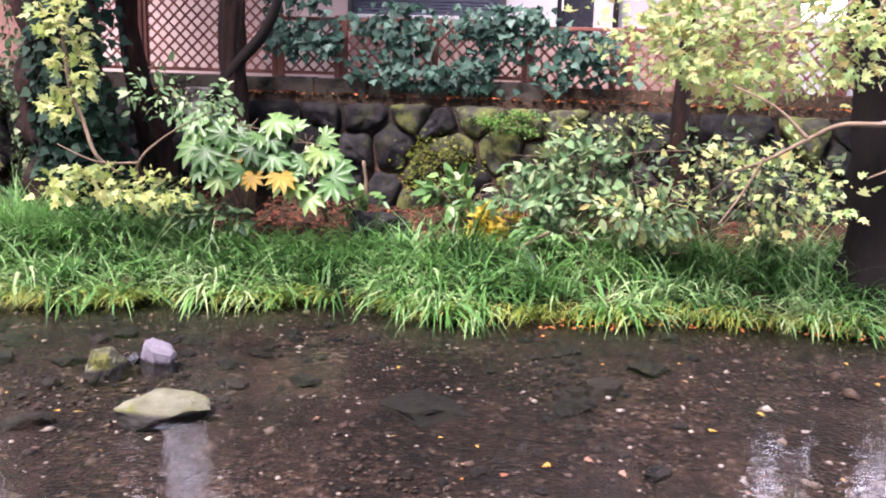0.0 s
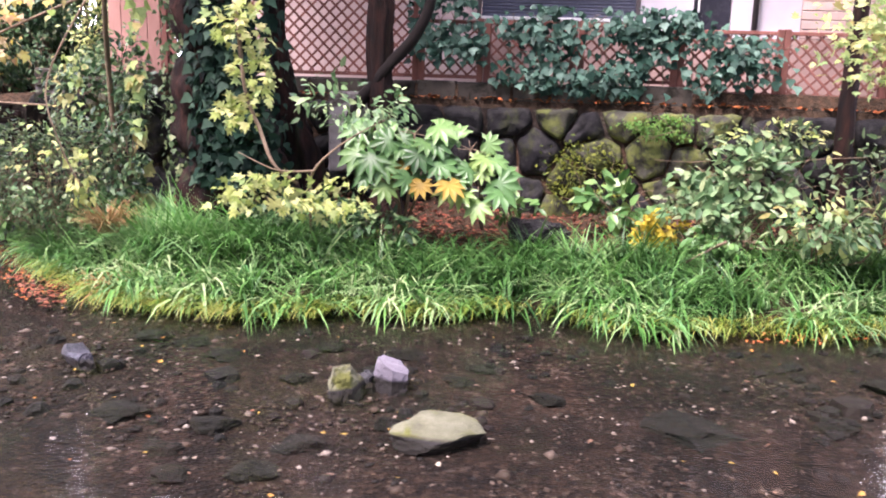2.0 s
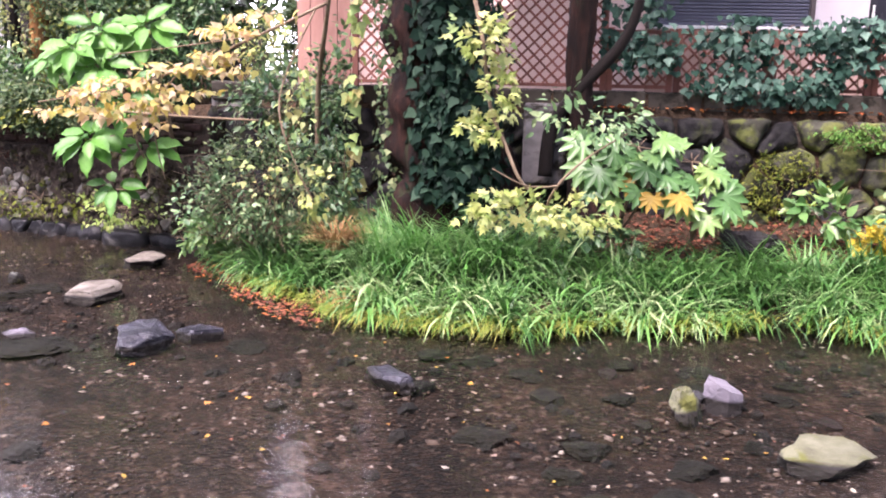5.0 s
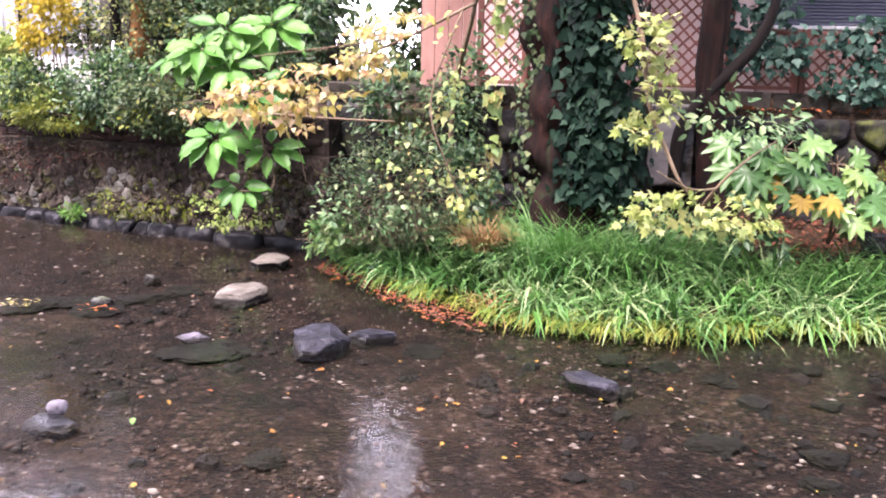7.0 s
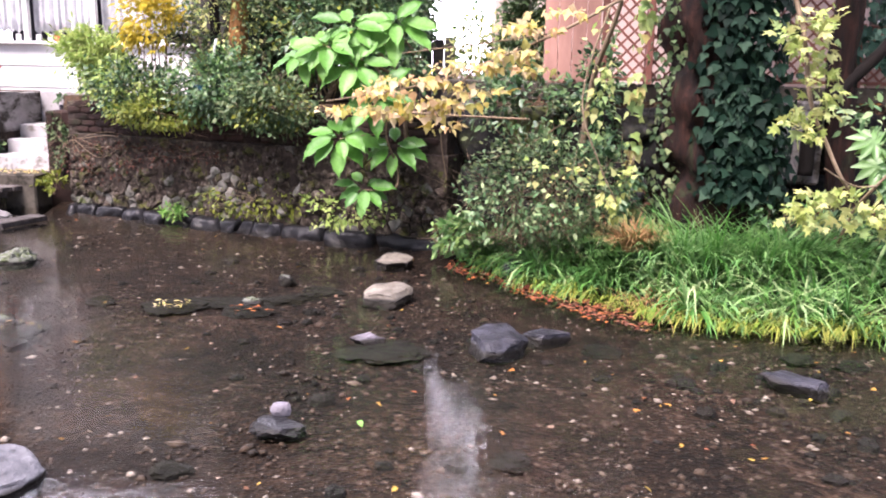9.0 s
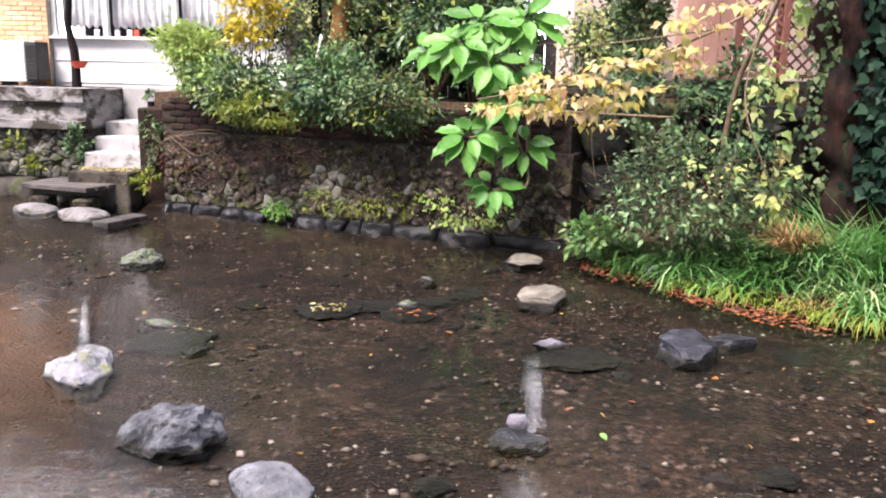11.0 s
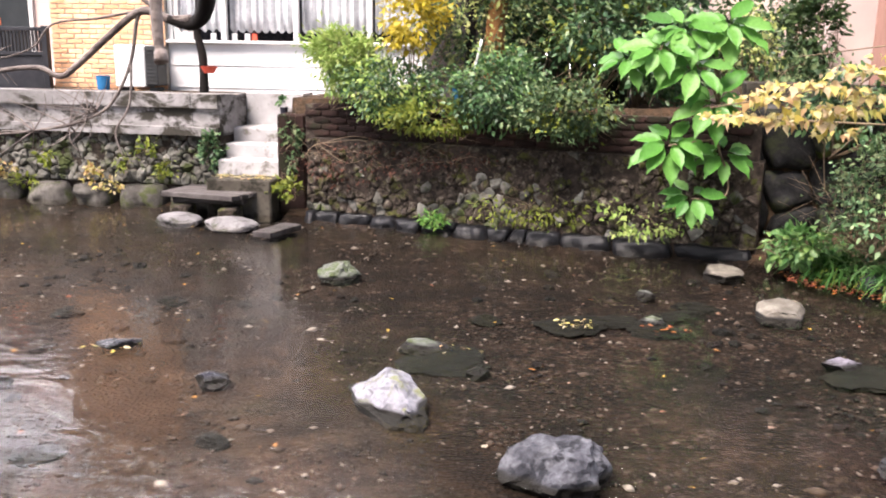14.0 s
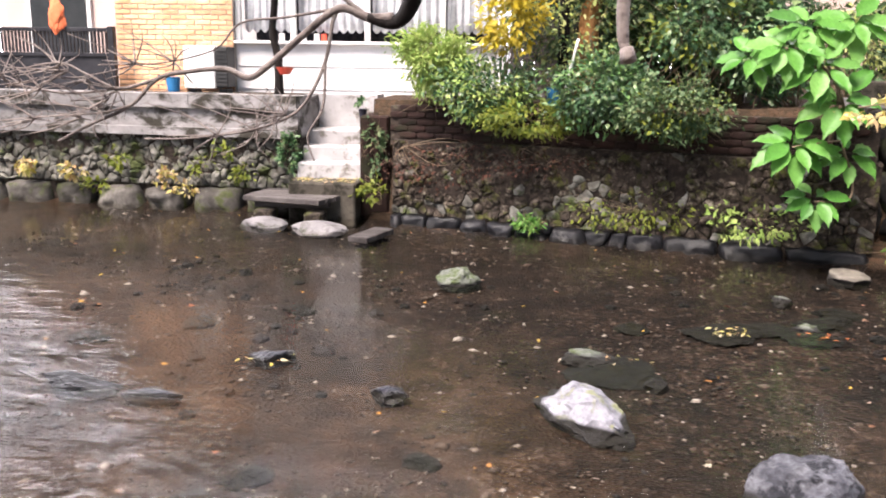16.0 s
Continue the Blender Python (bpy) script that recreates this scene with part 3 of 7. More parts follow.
def lattice_panel(a, b, z0, z1, gap=0.12, frame_w=0.035, top_rail=0.0):
    """A framed panel of crossed slats between two points of the plan; top_rail: height of a plain band of short uprights under the top."""
    u, n, length = plan_line(a, b)
    root = empty("lattice_fence", (a[0], a[1], z0), "red-brown stained wooden lattice fence panel on the terrace edge", "fence", "lattice fence panels")
    root.matrix_basis = Matrix.Translation((a[0], a[1], z0)) @ Matrix.Rotation(math.atan2(u.y, u.x), 4, "Z")
    h = z1 - z0

    def local(name, bm):
        ob = link_mesh(name, bm, M_LATTICE)
        ob.parent = root
        return ob

    local("bottom_rail", boxed((0, -0.02, 0), (length, 0.02, frame_w), 0.004))
    local("top_rail", boxed((0, -0.022, h - frame_w), (length, 0.022, h), 0.004))
    local("post", boxed((-0.03, -0.03, -0.03), (0.03, 0.03, h + 0.02), 0.005))
    local("post", boxed((length - 0.03 + 0.001, -0.029, -0.03), (length + 0.028, 0.029, h + 0.018), 0.005))
    x0, x1, y0, y1 = 0.03, length - 0.03, frame_w, h - frame_w
    for side, sgn in ((0.005, 1), (-0.005, -1)):
        c = x0 - (y1 - y0) + gap / 2 if sgn > 0 else x0 + gap / 2
        end = x1 if sgn > 0 else x1 + (y1 - y0)
        while c < end:
            # the line x = c + sgn * (y - y0), clipped to the frame
            lo, hi = y0, y1
            if sgn > 0:
                lo, hi = max(lo, y0 + x0 - c), min(hi, y0 + x1 - c)
            else:
                lo, hi = max(lo, y0 + c - x1), min(hi, y0 + c - x0)
            if hi - lo > 0.03:
                mid = (lo + hi) / 2
                ob = new("slat", slat_mesh((hi - lo) * math.sqrt(2)))
                ob.parent = root
                ob.matrix_basis = Matrix.Translation((c + sgn * (mid - y0), side, mid)) @ Matrix.Rotation(-sgn * math.pi / 4, 4, "Y")
            c += gap
    return root


# ---- retaining walls ----
rng = random.Random(11)
BW_A, BW_B = (-6.2, 8.42), (4.6, 8.42)
LW_A, LW_B = (-10.78, 9.46), (-6.1, 8.02)
FW_A, FW_B = (-17.5, 10.5), (-11.98, 9.98)

w = tagged(link_mesh("wall_boulder", wall_prism(bmesh.new(), BW_A, BW_B, -0.5, 1.04, 0.06, 0.4), M_MORTAR), "retaining wall of dark boulders, mossy in places", "wall", kind="structure")


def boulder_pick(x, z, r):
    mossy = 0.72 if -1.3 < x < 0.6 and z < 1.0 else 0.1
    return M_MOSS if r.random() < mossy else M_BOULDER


def rubble_pick(x, z, r):
    return M_RUBBLE_GREY if r.random() < (0.22 if z < 0.22 else 0.06) else M_RUBBLE


def grey_pick(x, z, r):
    return M_RUBBLE_GREY


def base_pick(x, z, r):
    return M_FOOTSTONE


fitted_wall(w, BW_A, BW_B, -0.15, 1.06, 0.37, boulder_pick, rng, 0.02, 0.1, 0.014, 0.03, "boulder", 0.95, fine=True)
w = tagged(link_mesh("curb", wall_prism(bmesh.new(), (-6.2, 8.46), (4.6, 8.46), 1.04, 1.12, 0.06, 0.5), M_CONCRETE), "low concrete footing under the fence", "curb", kind="structure")
x = -6.2
while x < 4.5:
    wd = rng.uniform(0.34, 0.6)
    ob = link_mesh("curb_stone", boxed((x + 0.006, 8.50, 1.1), (x + wd - 0.006, 8.72, 1.285 - 0.15 * (x > 0.3) + rng.uniform(-0.008, 0.008)), 0.015), M_CURB, w)
    x += wd

w = tagged(link_mesh("wall_rubble", wall_prism(bmesh.new(), LW_A, LW_B, -0.55, 0.56, 0.07, 0.5), M_MORTAR), "grimy mortared rubble wall rising from the stream", "wall", kind="structure")
fitted_wall(w, LW_A, LW_B, -0.27, 0.56, 0.115, rubble_pick, rng, 0.072, 0.035, 0.003, 0.05, flat=0.8)
fitted_wall(w, LW_A, LW_B, -0.5, -0.26, 0.24, lambda x, z, r: M_WETSTONE, rng, 0.0, 0.08, 0.006, 0.12, "base_stone", 0.7, wide=1.6)
w2 = tagged(link_mesh("wall_brick", wall_prism(bmesh.new(), (-10.8, 9.62), (-6.1, 8.18), 0.5, 0.93, 0.0, 0.3), M_MORTAR), "dark red brick upper wall above the rubble wall", "wall", kind="structure")
u_, n_, len_ = plan_line((-10.8, 9.62), (-6.1, 8.18))
BRICKS = stone_meshes(M_REDBRICK, 3, 600, 0.05)
for row in range(5):
    s = -0.1 + 0.11 * (row % 2)
    while s < 4.7:
        p = Vector((-10.8, 9.62, 0)) + u_ * (s + 0.1)
        if s > -0.05:
            ob = new("brick", rng.choice(BRICKS))
            ob.parent = w2
            ob.matrix_basis = Matrix.LocRotScale((p.x, p.y, 0.61 + 0.075 * row), Euler((0, 0, math.atan2(u_.y, u_.x))), (0.215, 0.05, 0.068))
        s += 0.22

w = tagged(link_mesh("wall_grey_rubble", wall_prism(bmesh.new(), FW_A, FW_B, -0.55, 0.52, 0.07, 0.5), M_MORTAR), "pale grey rubble wall with weeds below the coping", "wall", kind="structure")
fitted_wall(w, FW_A, FW_B, -0.12, 0.5, 0.125, grey_pick, rng, 0.072, 0.05, 0.004, 0.06, flat=0.85)
fitted_wall(w, FW_A, FW_B, -0.5, -0.11, 0.33, base_pick, rng, 0.0, 0.17, 0.035, 0.1, "base_stone", 1.0, wide=1.25)
cop = tagged(link_mesh("coping", wall_prism(bmesh.new(), FW_A, FW_B, 0.5, 0.6, -0.04, 0.5), M_CONCRETE), "stained concrete coping in two tiers", "coping", kind="structure")
for k, (z0, z1, fr) in enumerate(((0.6, 0.83, 0.06), (0.83, 1.0, 0.01))):
    s = 0.0
    u2, n2, l2 = plan_line(FW_A, FW_B)
    while s < l2 - 0.05:
        wd = min(rng.uniform(0.8, 1.3), l2 - s)
        a = Vector((*FW_A, 0)) + u2 * (s + 0.004)
        b = Vector((*FW_A, 0)) + u2 * (s + wd - 0.004)
        link_mesh("coping_block", wall_prism(bmesh.new(), a[:2], b[:2], z0, z1 - 0.004, fr, 0.5), M_CONCRETE, cop)
        s += wd
# terrace side wall beside the steps
tagged(link_mesh("wall_steps", boxed((-12.25, 10.4, -0.4), (-11.95, 11.5, 0.98), 0.01), M_CONCRETE), "concrete side wall of the steps", "wall", kind="structure")
tagged(link_mesh("wall_steps", boxed((-11.18, 9.75, -0.4), (-10.85, 11.5, 0.8), 0.02), M_REDBRICK), "dark red brick side wall of the steps", "wall", kind="structure")

# ---- white steps down to the water ----
steps = empty("steps", (-11.55, 10.2, -0.4), "worn white-painted concrete steps down to the stream", "steps")
part("landing", boxed((-11.95, 9.45, -0.45), (-11.18, 9.86, 0.06), 0.02), M_CURB, steps, "mossy stone landing strewn with leaves")
for k in range(3):
    part("step", boxed((-11.95, 9.86 + 0.28 * k, -0.4), (-11.18, 9.86 + 0.28 * (k + 1) + 0.3, 0.24 + 0.17 * k), 0.015), M_STEP, steps)

part("head_wall", boxed((-11.95, 10.95, -0.4), (-11.18, 11.45, 1.0), 0.012), M_STEP, steps, "white-painted wall at the head of the steps")

# ---- plank deck on flat stones ----
deck = empty("deck", (-11.85, 9.45, WATER), "weathered grey plank platform on stones over the water", "platform")
for k in range(5):
    t0, t1 = k / 5 + 0.012, (k + 1) / 5 - 0.012
    p = [Vector((-12.42, 9.26, 0)).lerp(Vector((-12.3, 9.9, 0)), t) for t in (t0, t1)]
    q = [Vector((-11.5, 9.03, 0)).lerp(Vector((-11.22, 9.8, 0)), t) for t in (t0, t1)]
    bm = bmesh.new()
    cs = (p[0], q[0], q[1], p[1])
    lo = [bm.verts.new((c.x, c.y, -0.135)) for c in cs]
    hi = [bm.verts.new((c.x, c.y, -0.075)) for c in cs]
    for f in [lo[::-1], hi] + [(lo[i], lo[(i + 1) % 4], hi[(i + 1) % 4], hi[i]) for i in range(4)]:
        bm.faces.new(f)
    bmesh.ops.bevel(bm, geom=bm.edges[:], offset=0.008, segments=1, affect="EDGES")
    part("plank", bm, M_DECK, deck)
part("beam", boxed((-12.3, 9.3, -0.21), (-11.45, 9.42, -0.14), 0.01), M_DECK, deck)
part("beam", boxed((-12.2, 9.68, -0.21), (-11.35, 9.78, -0.14), 0.01), M_DECK, deck)
part("support", boxed((-12.26, 9.12, -0.42), (-12.05, 9.4, -0.212), 0.02), M_RUBBLE, deck)
part("support", boxed((-11.66, 9.0, -0.42), (-11.46, 9.3, -0.212), 0.02), M_RUBBLE, deck)
M_PALESTONE = surf("pale_worn_stone", [(0.108, 0.101, 0.104), (0.18, 0.169, 0.173)], 5, 0.8, 0.5, 40, wear=(0.0576, 0.0576, 0.0432), wear_scale=4)


def rock(name, at, size, seed, material, label, group="", turn=0.0, cuts=7, rough=0.22, tilt=(0, 0), slab=False):
    bm = rock_bm(*size, seed, cuts, rough, 4, slab)
    for i in range(3):
        lo, hi = min(v.co[i] for v in bm.verts), max(v.co[i] for v in bm.verts)
        for v in bm.verts:
            v.co[i] = ((v.co[i] - lo) / (hi - lo) * 2 - 1) * size[i]
    if at[1] < 9.2 and at[2] < WATER + 0.1 and name != "loose_stone":
        # the foot narrows a little and beds into the gravel
        top = WATER - at[2] - 0.004
        low = min(v.co.z for v in bm.verts)
        deep = WATER - 0.1 - at[2]
        if low < top:
            for v in bm.verts:
                if v.co.z < top:
                    v.co.z = top + (v.co.z - top) / (low - top) * min(deep - top, low - top)
    ob = link_mesh(name, bm, material, smooth=False)
    ob.matrix_basis = pose(*at, tilt[0], tilt[1], turn)
    return tagged(ob, label, "rock", group)


rock("stepping_stone", (-12.1, 8.98, WATER + 0.01), (0.27, 0.2, 0.09), 31, M_PALESTONE, "flat pale stone under the plank deck", "stones under the deck", cuts=4, rough=0.08)
rock("stepping_stone", (-11.45, 8.85, WATER + 0.005), (0.32, 0.2, 0.08), 32, M_PALESTONE, "flat pale stone under the plank deck", "stones under the deck", -6, cuts=4, rough=0.08)
tagged(link_mesh("plank", boxed((-0.11, -0.29, -0.03), (0.11, 0.29, 0.03), 0.008), M_DECK), "loose grey plank floating beside the deck", "plank").matrix_basis = pose(-10.82, 8.5, WATER + 0.025, 0, 0, -18)


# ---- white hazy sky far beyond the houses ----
# Glowing half ring added before the sky to whiten its streaks in the water.
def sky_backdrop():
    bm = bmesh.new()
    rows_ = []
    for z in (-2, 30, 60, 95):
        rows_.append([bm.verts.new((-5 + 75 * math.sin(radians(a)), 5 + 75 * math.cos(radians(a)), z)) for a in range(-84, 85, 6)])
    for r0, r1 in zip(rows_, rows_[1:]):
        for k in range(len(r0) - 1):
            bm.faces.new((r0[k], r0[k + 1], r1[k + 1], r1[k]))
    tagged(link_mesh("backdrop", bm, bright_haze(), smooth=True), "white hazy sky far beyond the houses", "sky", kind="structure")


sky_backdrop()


# ---- the house by the steps ----
def house_left():
    root = empty("house", (-13, 11.7, 0.98), "brick and white-panelled house with lace-curtained windows", "house")
    # white panelled parapet, window band, wall above
    part("wall", boxed((-13.2, 11.5, 0.9), (-9.6, 11.65, 1.62), 0.004), M_WHITE, root, "white-painted panel wall")
    for k, z in enumerate((1.03, 1.33)):
        part("trim", boxed((-13.18, 11.487, z), (-9.62, 11.5, z + 0.012)), M_WHITE, root)
    part("window_sill", boxed((-13.22, 11.42, 1.62), (-9.58, 11.66, 1.66), 0.006), M_WHITE, root)
    part("wall", boxed((-13.2, 11.5, 2.95), (-9.6, 11.65, 4.2)), M_WHITE, root)
    part("back_wall", boxed((-14.8, 15.0, 0.9), (-9.6, 15.2, 4.2)), M_WHITE, root)
    part("side_wall", boxed((-9.75, 11.66, 0.9), (-9.6, 15.0, 4.2)), M_WHITE, root)
    for k, x in enumerate((-13.2, -12.45, -11.45, -10.45, -9.68)):
        part("window_frame", boxed((x, 11.5, 1.66), (x + 0.07, 11.58, 2.95), 0.004), M_METAL, root)
    # Near-black wall: the room's shade is put into its colour.
    part("room_wall", boxed((-13.2, 12.4, 0.9), (-9.75, 12.45, 3.0)), M_DARKDOOR, root, "near-black wall painted as the dim room behind the curtains")
    # lace curtains: folded sheets with a scalloped hem
    for x0, x1 in ((-13.12, -12.47), (-12.37, -11.47), (-11.37, -10.47), (-10.37, -9.7)):
        bm = bmesh.new()
        cols = 70
        rows_ = []
        for j in range(6):
            line = []
            for i in range(cols + 1):
                s = i / cols
                x = x0 + (x1 - x0) * s
                hem = 1.82 - 0.05 * abs(math.sin(s * math.pi * (x1 - x0) / 0.11))
                z = hem + (2.95 - hem) * j / 5
                line.append(bm.verts.new((x, 11.66 + 0.018 * math.sin(x * 55) + 0.006 * math.sin(x * 131), z)))
            rows_.append(line)
        for r0, r1 in zip(rows_, rows_[1:]):
            for i in range(cols):
                bm.faces.new((r0[i], r0[i + 1], r1[i + 1], r1[i]))
        ob = part("curtain", bm, M_CURTAIN, root, "grey-white lace curtain with scalloped hem", True)
        md = ob.modifiers.new("thickness", "SOLIDIFY")
        md.thickness = 0.004
    for k, (x, c) in enumerate(((-12.3, M_WHITE), (-12.12, M_WHITE), (-12.02, M_RED), (-12.6, M_WHITE))):
        part("sill_box", boxed((x - 0.035, 11.6, 1.662), (x + 0.035, 11.64, 1.76), 0.004), c, root)
    # orange brick part: joints recessed behind the bricks
    bw = part("brick_wall", boxed((-14.82, 11.42, 0.9), (-13.205, 11.7, 4.2)), M_JOINT, root, "orange brick wall with pale joints")
    me = bpy.data.meshes.new("brick")
    b2 = boxed((-0.103, 0, -0.0265), (0.103, 0.03, 0.0265), 0.004)
    b2.to_mesh(me)
    b2.free()
    me.materials.append(M_BRICK)
    rest = bmesh.new()
    for row in range(49):
        z = 0.93 + 0.066 * row
        s = -14.82 - 0.11 * (row % 2)
        while s < -13.21:
            a, b = max(s + 0.004, -14.82), min(s + 0.216, -13.205)
            if b - a > 0.03:
                if row < 22 and b - a > 0.2:
                    ob = new("brick", me)
                    ob.parent = bw
                    ob.matrix_basis = Matrix.Translation(((a + b) / 2, 11.408 + rng.uniform(-0.003, 0.003), z + 0.03))
                else:
                    box(rest, (a, 11.408, z + 0.0035), (b, 11.43, z + 0.0565))
            s += 0.22
    tagged(part("brickwork", rest, M_BRICK, bw), kind="stuff")
    # pale wing behind the dark fence
    part("wing_wall", boxed((-17.2, 12.6, 0.9), (-14.82, 12.8, 3.3)), M_PINK, root, "pale pink rendered wing")
    part("wing_wall", boxed((-15.7, 12.5, 3.3), (-14.82, 12.8, 4.5)), M_PINK, root, "pale pink rendered wing")
    part("wing_window", boxed((-16.75, 12.55, 1.3), (-15.75, 12.62, 2.6), 0.006), M_WHITE, root)
    part("wing_pane", boxed((-16.68, 12.54, 1.4), (-15.82, 12.56, 2.5)), M_GLASS, root)
    part("roof", boxed((-15.0, 11.1, 4.2), (-9.3, 15.4, 4.35), 0.03), M_ROOF, root)
    return root


house_left()


def dark_fence():
    root = empty("metal_fence", (-15.7, 11.1, 1.0), "black metal fence with close upright bars", "fence")
    part("panel", boxed((-17.4, 11.1, 0.98), (-14.75, 11.13, 1.42), 0.004), M_DARKFENCE, root)
    part("rail", boxed((-17.4, 11.08, 1.42), (-14.75, 11.15, 1.47), 0.004), M_DARKFENCE, root)
    part("rail", boxed((-17.4, 11.08, 1.74), (-14.75, 11.15, 1.79), 0.004), M_DARKFENCE, root)
    part("post", boxed((-14.78, 11.07, 0.98), (-14.7, 11.16, 1.81), 0.004), M_DARKFENCE, root)
    x = -17.38
    while x < -14.8:
        part("bar", boxed((x, 11.1, 1.472), (x + 0.022, 11.13, 1.738)), M_DARKFENCE, root)
        x += 0.05
    tagged(link_mesh("cloth", rock_bm(0.12, 0.03, 0.2, 77, 3, 0.3), M_ORANGE), "orange-red cloth hung over the black fence", "cloth").matrix_basis = pose(-15.45, 11.05, 1.93)


dark_fence()


def air_conditioner():
    root = empty("air_conditioner", (-13.5, 11.1, 1.0), "white outdoor air conditioner unit with dark side grille", "appliance")
    part("body", boxed((-13.74, 11.0, 1.03), (-13.32, 11.3, 1.58), 0.015), M_METAL, root)
    part("grille", boxed((-13.318, 11.0, 1.05), (-13.15, 11.3, 1.57), 0.008), M_GRILLE, root, "dark slatted side grille")
    for k in range(10):
        part("fin", boxed((-13.315, 10.985, 1.08 + 0.048 * k), (-13.155, 11.0, 1.096 + 0.048 * k)), M_GRILLE, root)
    part("foot", boxed((-13.72, 11.05, 0.98), (-13.6, 11.25, 1.03), 0.005), M_GRILLE, root)
    part("foot", boxed((-13.3, 11.05, 0.98), (-13.18, 11.25, 1.03), 0.005), M_GRILLE, root)


air_conditioner()


def bucket(at, r, h, mat_, label):
    bm = bmesh.new()
    tube(bm, [(0, 0, 0), (0, 0, h), (0, 0, h + 0.012)], [r * 0.82, r, r * 1.06], 18)
    ob = tagged(link_mesh("bucket", bm, mat_, smooth=False), label, "bucket")
    ob.matrix_basis = Matrix.Translation(at)
    return ob


bucket((-13.78, 10.75, 1.0), 0.09, 0.17, M_BLUE, "blue plastic bucket on the coping beside the air conditioner")


# ---- the house behind the lattice fence ----
def house_right():
    root = empty("house", (1.0, 10.0, 1.2), "pale lilac rendered house with slatted shutter and dark door", "house")
    Y = 9.6
    part("plinth", boxed((-1.75, Y, 1.1), (-0.08, Y + 0.2, 1.96)), M_PLINTH, root, "dull brown-pink rendered plinth")
    part("wall", boxed((-1.75, Y, 3.3), (-0.08, Y + 0.2, 5.4)), M_BEIGE, root)
    part("wall", boxed((-0.078, Y, 1.1), (0.47, Y + 0.2, 5.4)), M_BEIGE, root)
    part("wall", boxed((0.86, Y, 1.1), (1.55, Y + 0.2, 5.4)), M_BEIGE, root)
    part("wall", boxed((0.472, Y, 3.2), (0.858, Y + 0.2, 5.4)), M_BEIGE, root)
    d = part("door", boxed((0.475, Y + 0.06, 1.12), (0.855, Y + 0.12, 3.2), 0.004), M_DARKDOOR, root, "dark narrow door")
    part("door_handle", boxed((0.52, Y + 0.03, 2.05), (0.54, Y + 0.058, 2.2), 0.004), M_METAL, d, "metal handle")
    s = part("shutter", boxed((-1.73, Y + 0.08, 1.97), (-0.1, Y + 0.1, 3.29)), M_SHUTTER, root, "slate-blue slatted roller shutter")
    for k in range(38):
        part("slat", boxed((-1.73, Y + 0.045, 1.975 + 0.0345 * k), (-0.1, Y + 0.079, 2.0 + 0.0345 * k), 0.003), M_SHUTTER, s)
    part("window_frame", boxed((-0.115, Y - 0.02, 1.93), (-0.07, Y + 0.1, 3.33), 0.004), M_PIPE, root)
    part("window_frame", boxed((-1.78, Y - 0.02, 1.93), (-1.735, Y + 0.1, 3.33), 0.004), M_PIPE, root)
    part("window_sill", boxed((-1.73, Y - 0.03, 1.93), (-0.12, Y + 0.1, 1.965), 0.004), M_METAL, root)
    part("plinth", boxed((-0.076, Y - 0.035, 1.1), (2.95, Y - 0.006, 1.8), 0.003), M_PLINTH, root, "dull brown-pink rendered plinth")
    bm = bmesh.new()
    tube(bm, [(1.08, Y - 0.07, 1.1), (1.08, Y - 0.07, 5.4)], [0.03, 0.03], 12)
    part("downpipe", bm, M_PIPE, root, "dark downpipe", True)
    part("white_wall", boxed((2.955, Y, 1.1), (5.5, Y + 0.2, 2.0)), M_WHITE, root, "low white-painted yard wall")
    # Unseen pipe added to part the bright streak reflected in the water.
    bm = bmesh.new()
    tube(bm, [(3.42, Y - 0.06, 1.1), (3.42, Y - 0.06, 5.4)], [0.05, 0.05], 12)
    part("downpipe", bm, M_PIPE, root, "dark downpipe", True)
    sd = part("siding", boxed((1.552, Y + 0.02, 1.1), (2.95, Y + 0.2, 5.4)), M_JOINT, root)
    z = 1.15
    while z < 5.3:
        part("board", boxed((1.555, Y - 0.005, z), (2.95, Y + 0.018, z + 0.088), 0.006), M_SIDING, sd)
        z += 0.094
    part("pink_wall", boxed((-5.1, Y + 0.1, 1.1), (-3.2, Y + 0.3, 2.15)), M_PINK, root, "pale pink rendered wall behind the lattice")
    part("pink_wall", boxed((-3.2, Y + 0.1, 1.1), (-1.752, Y + 0.3, 5.4)), M_PINK, root, "pale pink rendered wall behind the lattice")
    # Walls added to mask the bright sky and narrow its water reflections.
    part("back_wall", boxed((-5.95, 13.5, 0.98), (-4.152, 13.7, 2.6)), M_PINK, root, "pale pink wall added behind the house to mask bright sky")
    part("back_wall", boxed((-6.15, 15.9, 0.98), (-3.5, 16.1, 7.5)), M_PINK, root, "pale pink wall added behind the house to mask bright sky")
    part("back_wall", boxed((-4.15, 13.5, 0.98), (-1.75, 13.7, 6.2)), M_PINK, root, "pale pink wall added behind the house to mask bright sky")
    part("side_wall", boxed((2.75, Y + 0.21, 1.1), (2.948, 13.0, 5.4)), M_BEIGE, root)
    part("side_wall", boxed((-3.4, Y + 0.31, 1.1), (-3.2, 13.49, 2.15)), M_PINK, root)
    part("back_wall", boxed((-1.75, 13.01, 1.1), (2.95, 13.2, 5.4)), M_BEIGE, root)
    part("roof", boxed((-2.0, 9.2, 5.4), (3.1, 13.4, 5.55), 0.03), M_ROOF, root)


house_right()

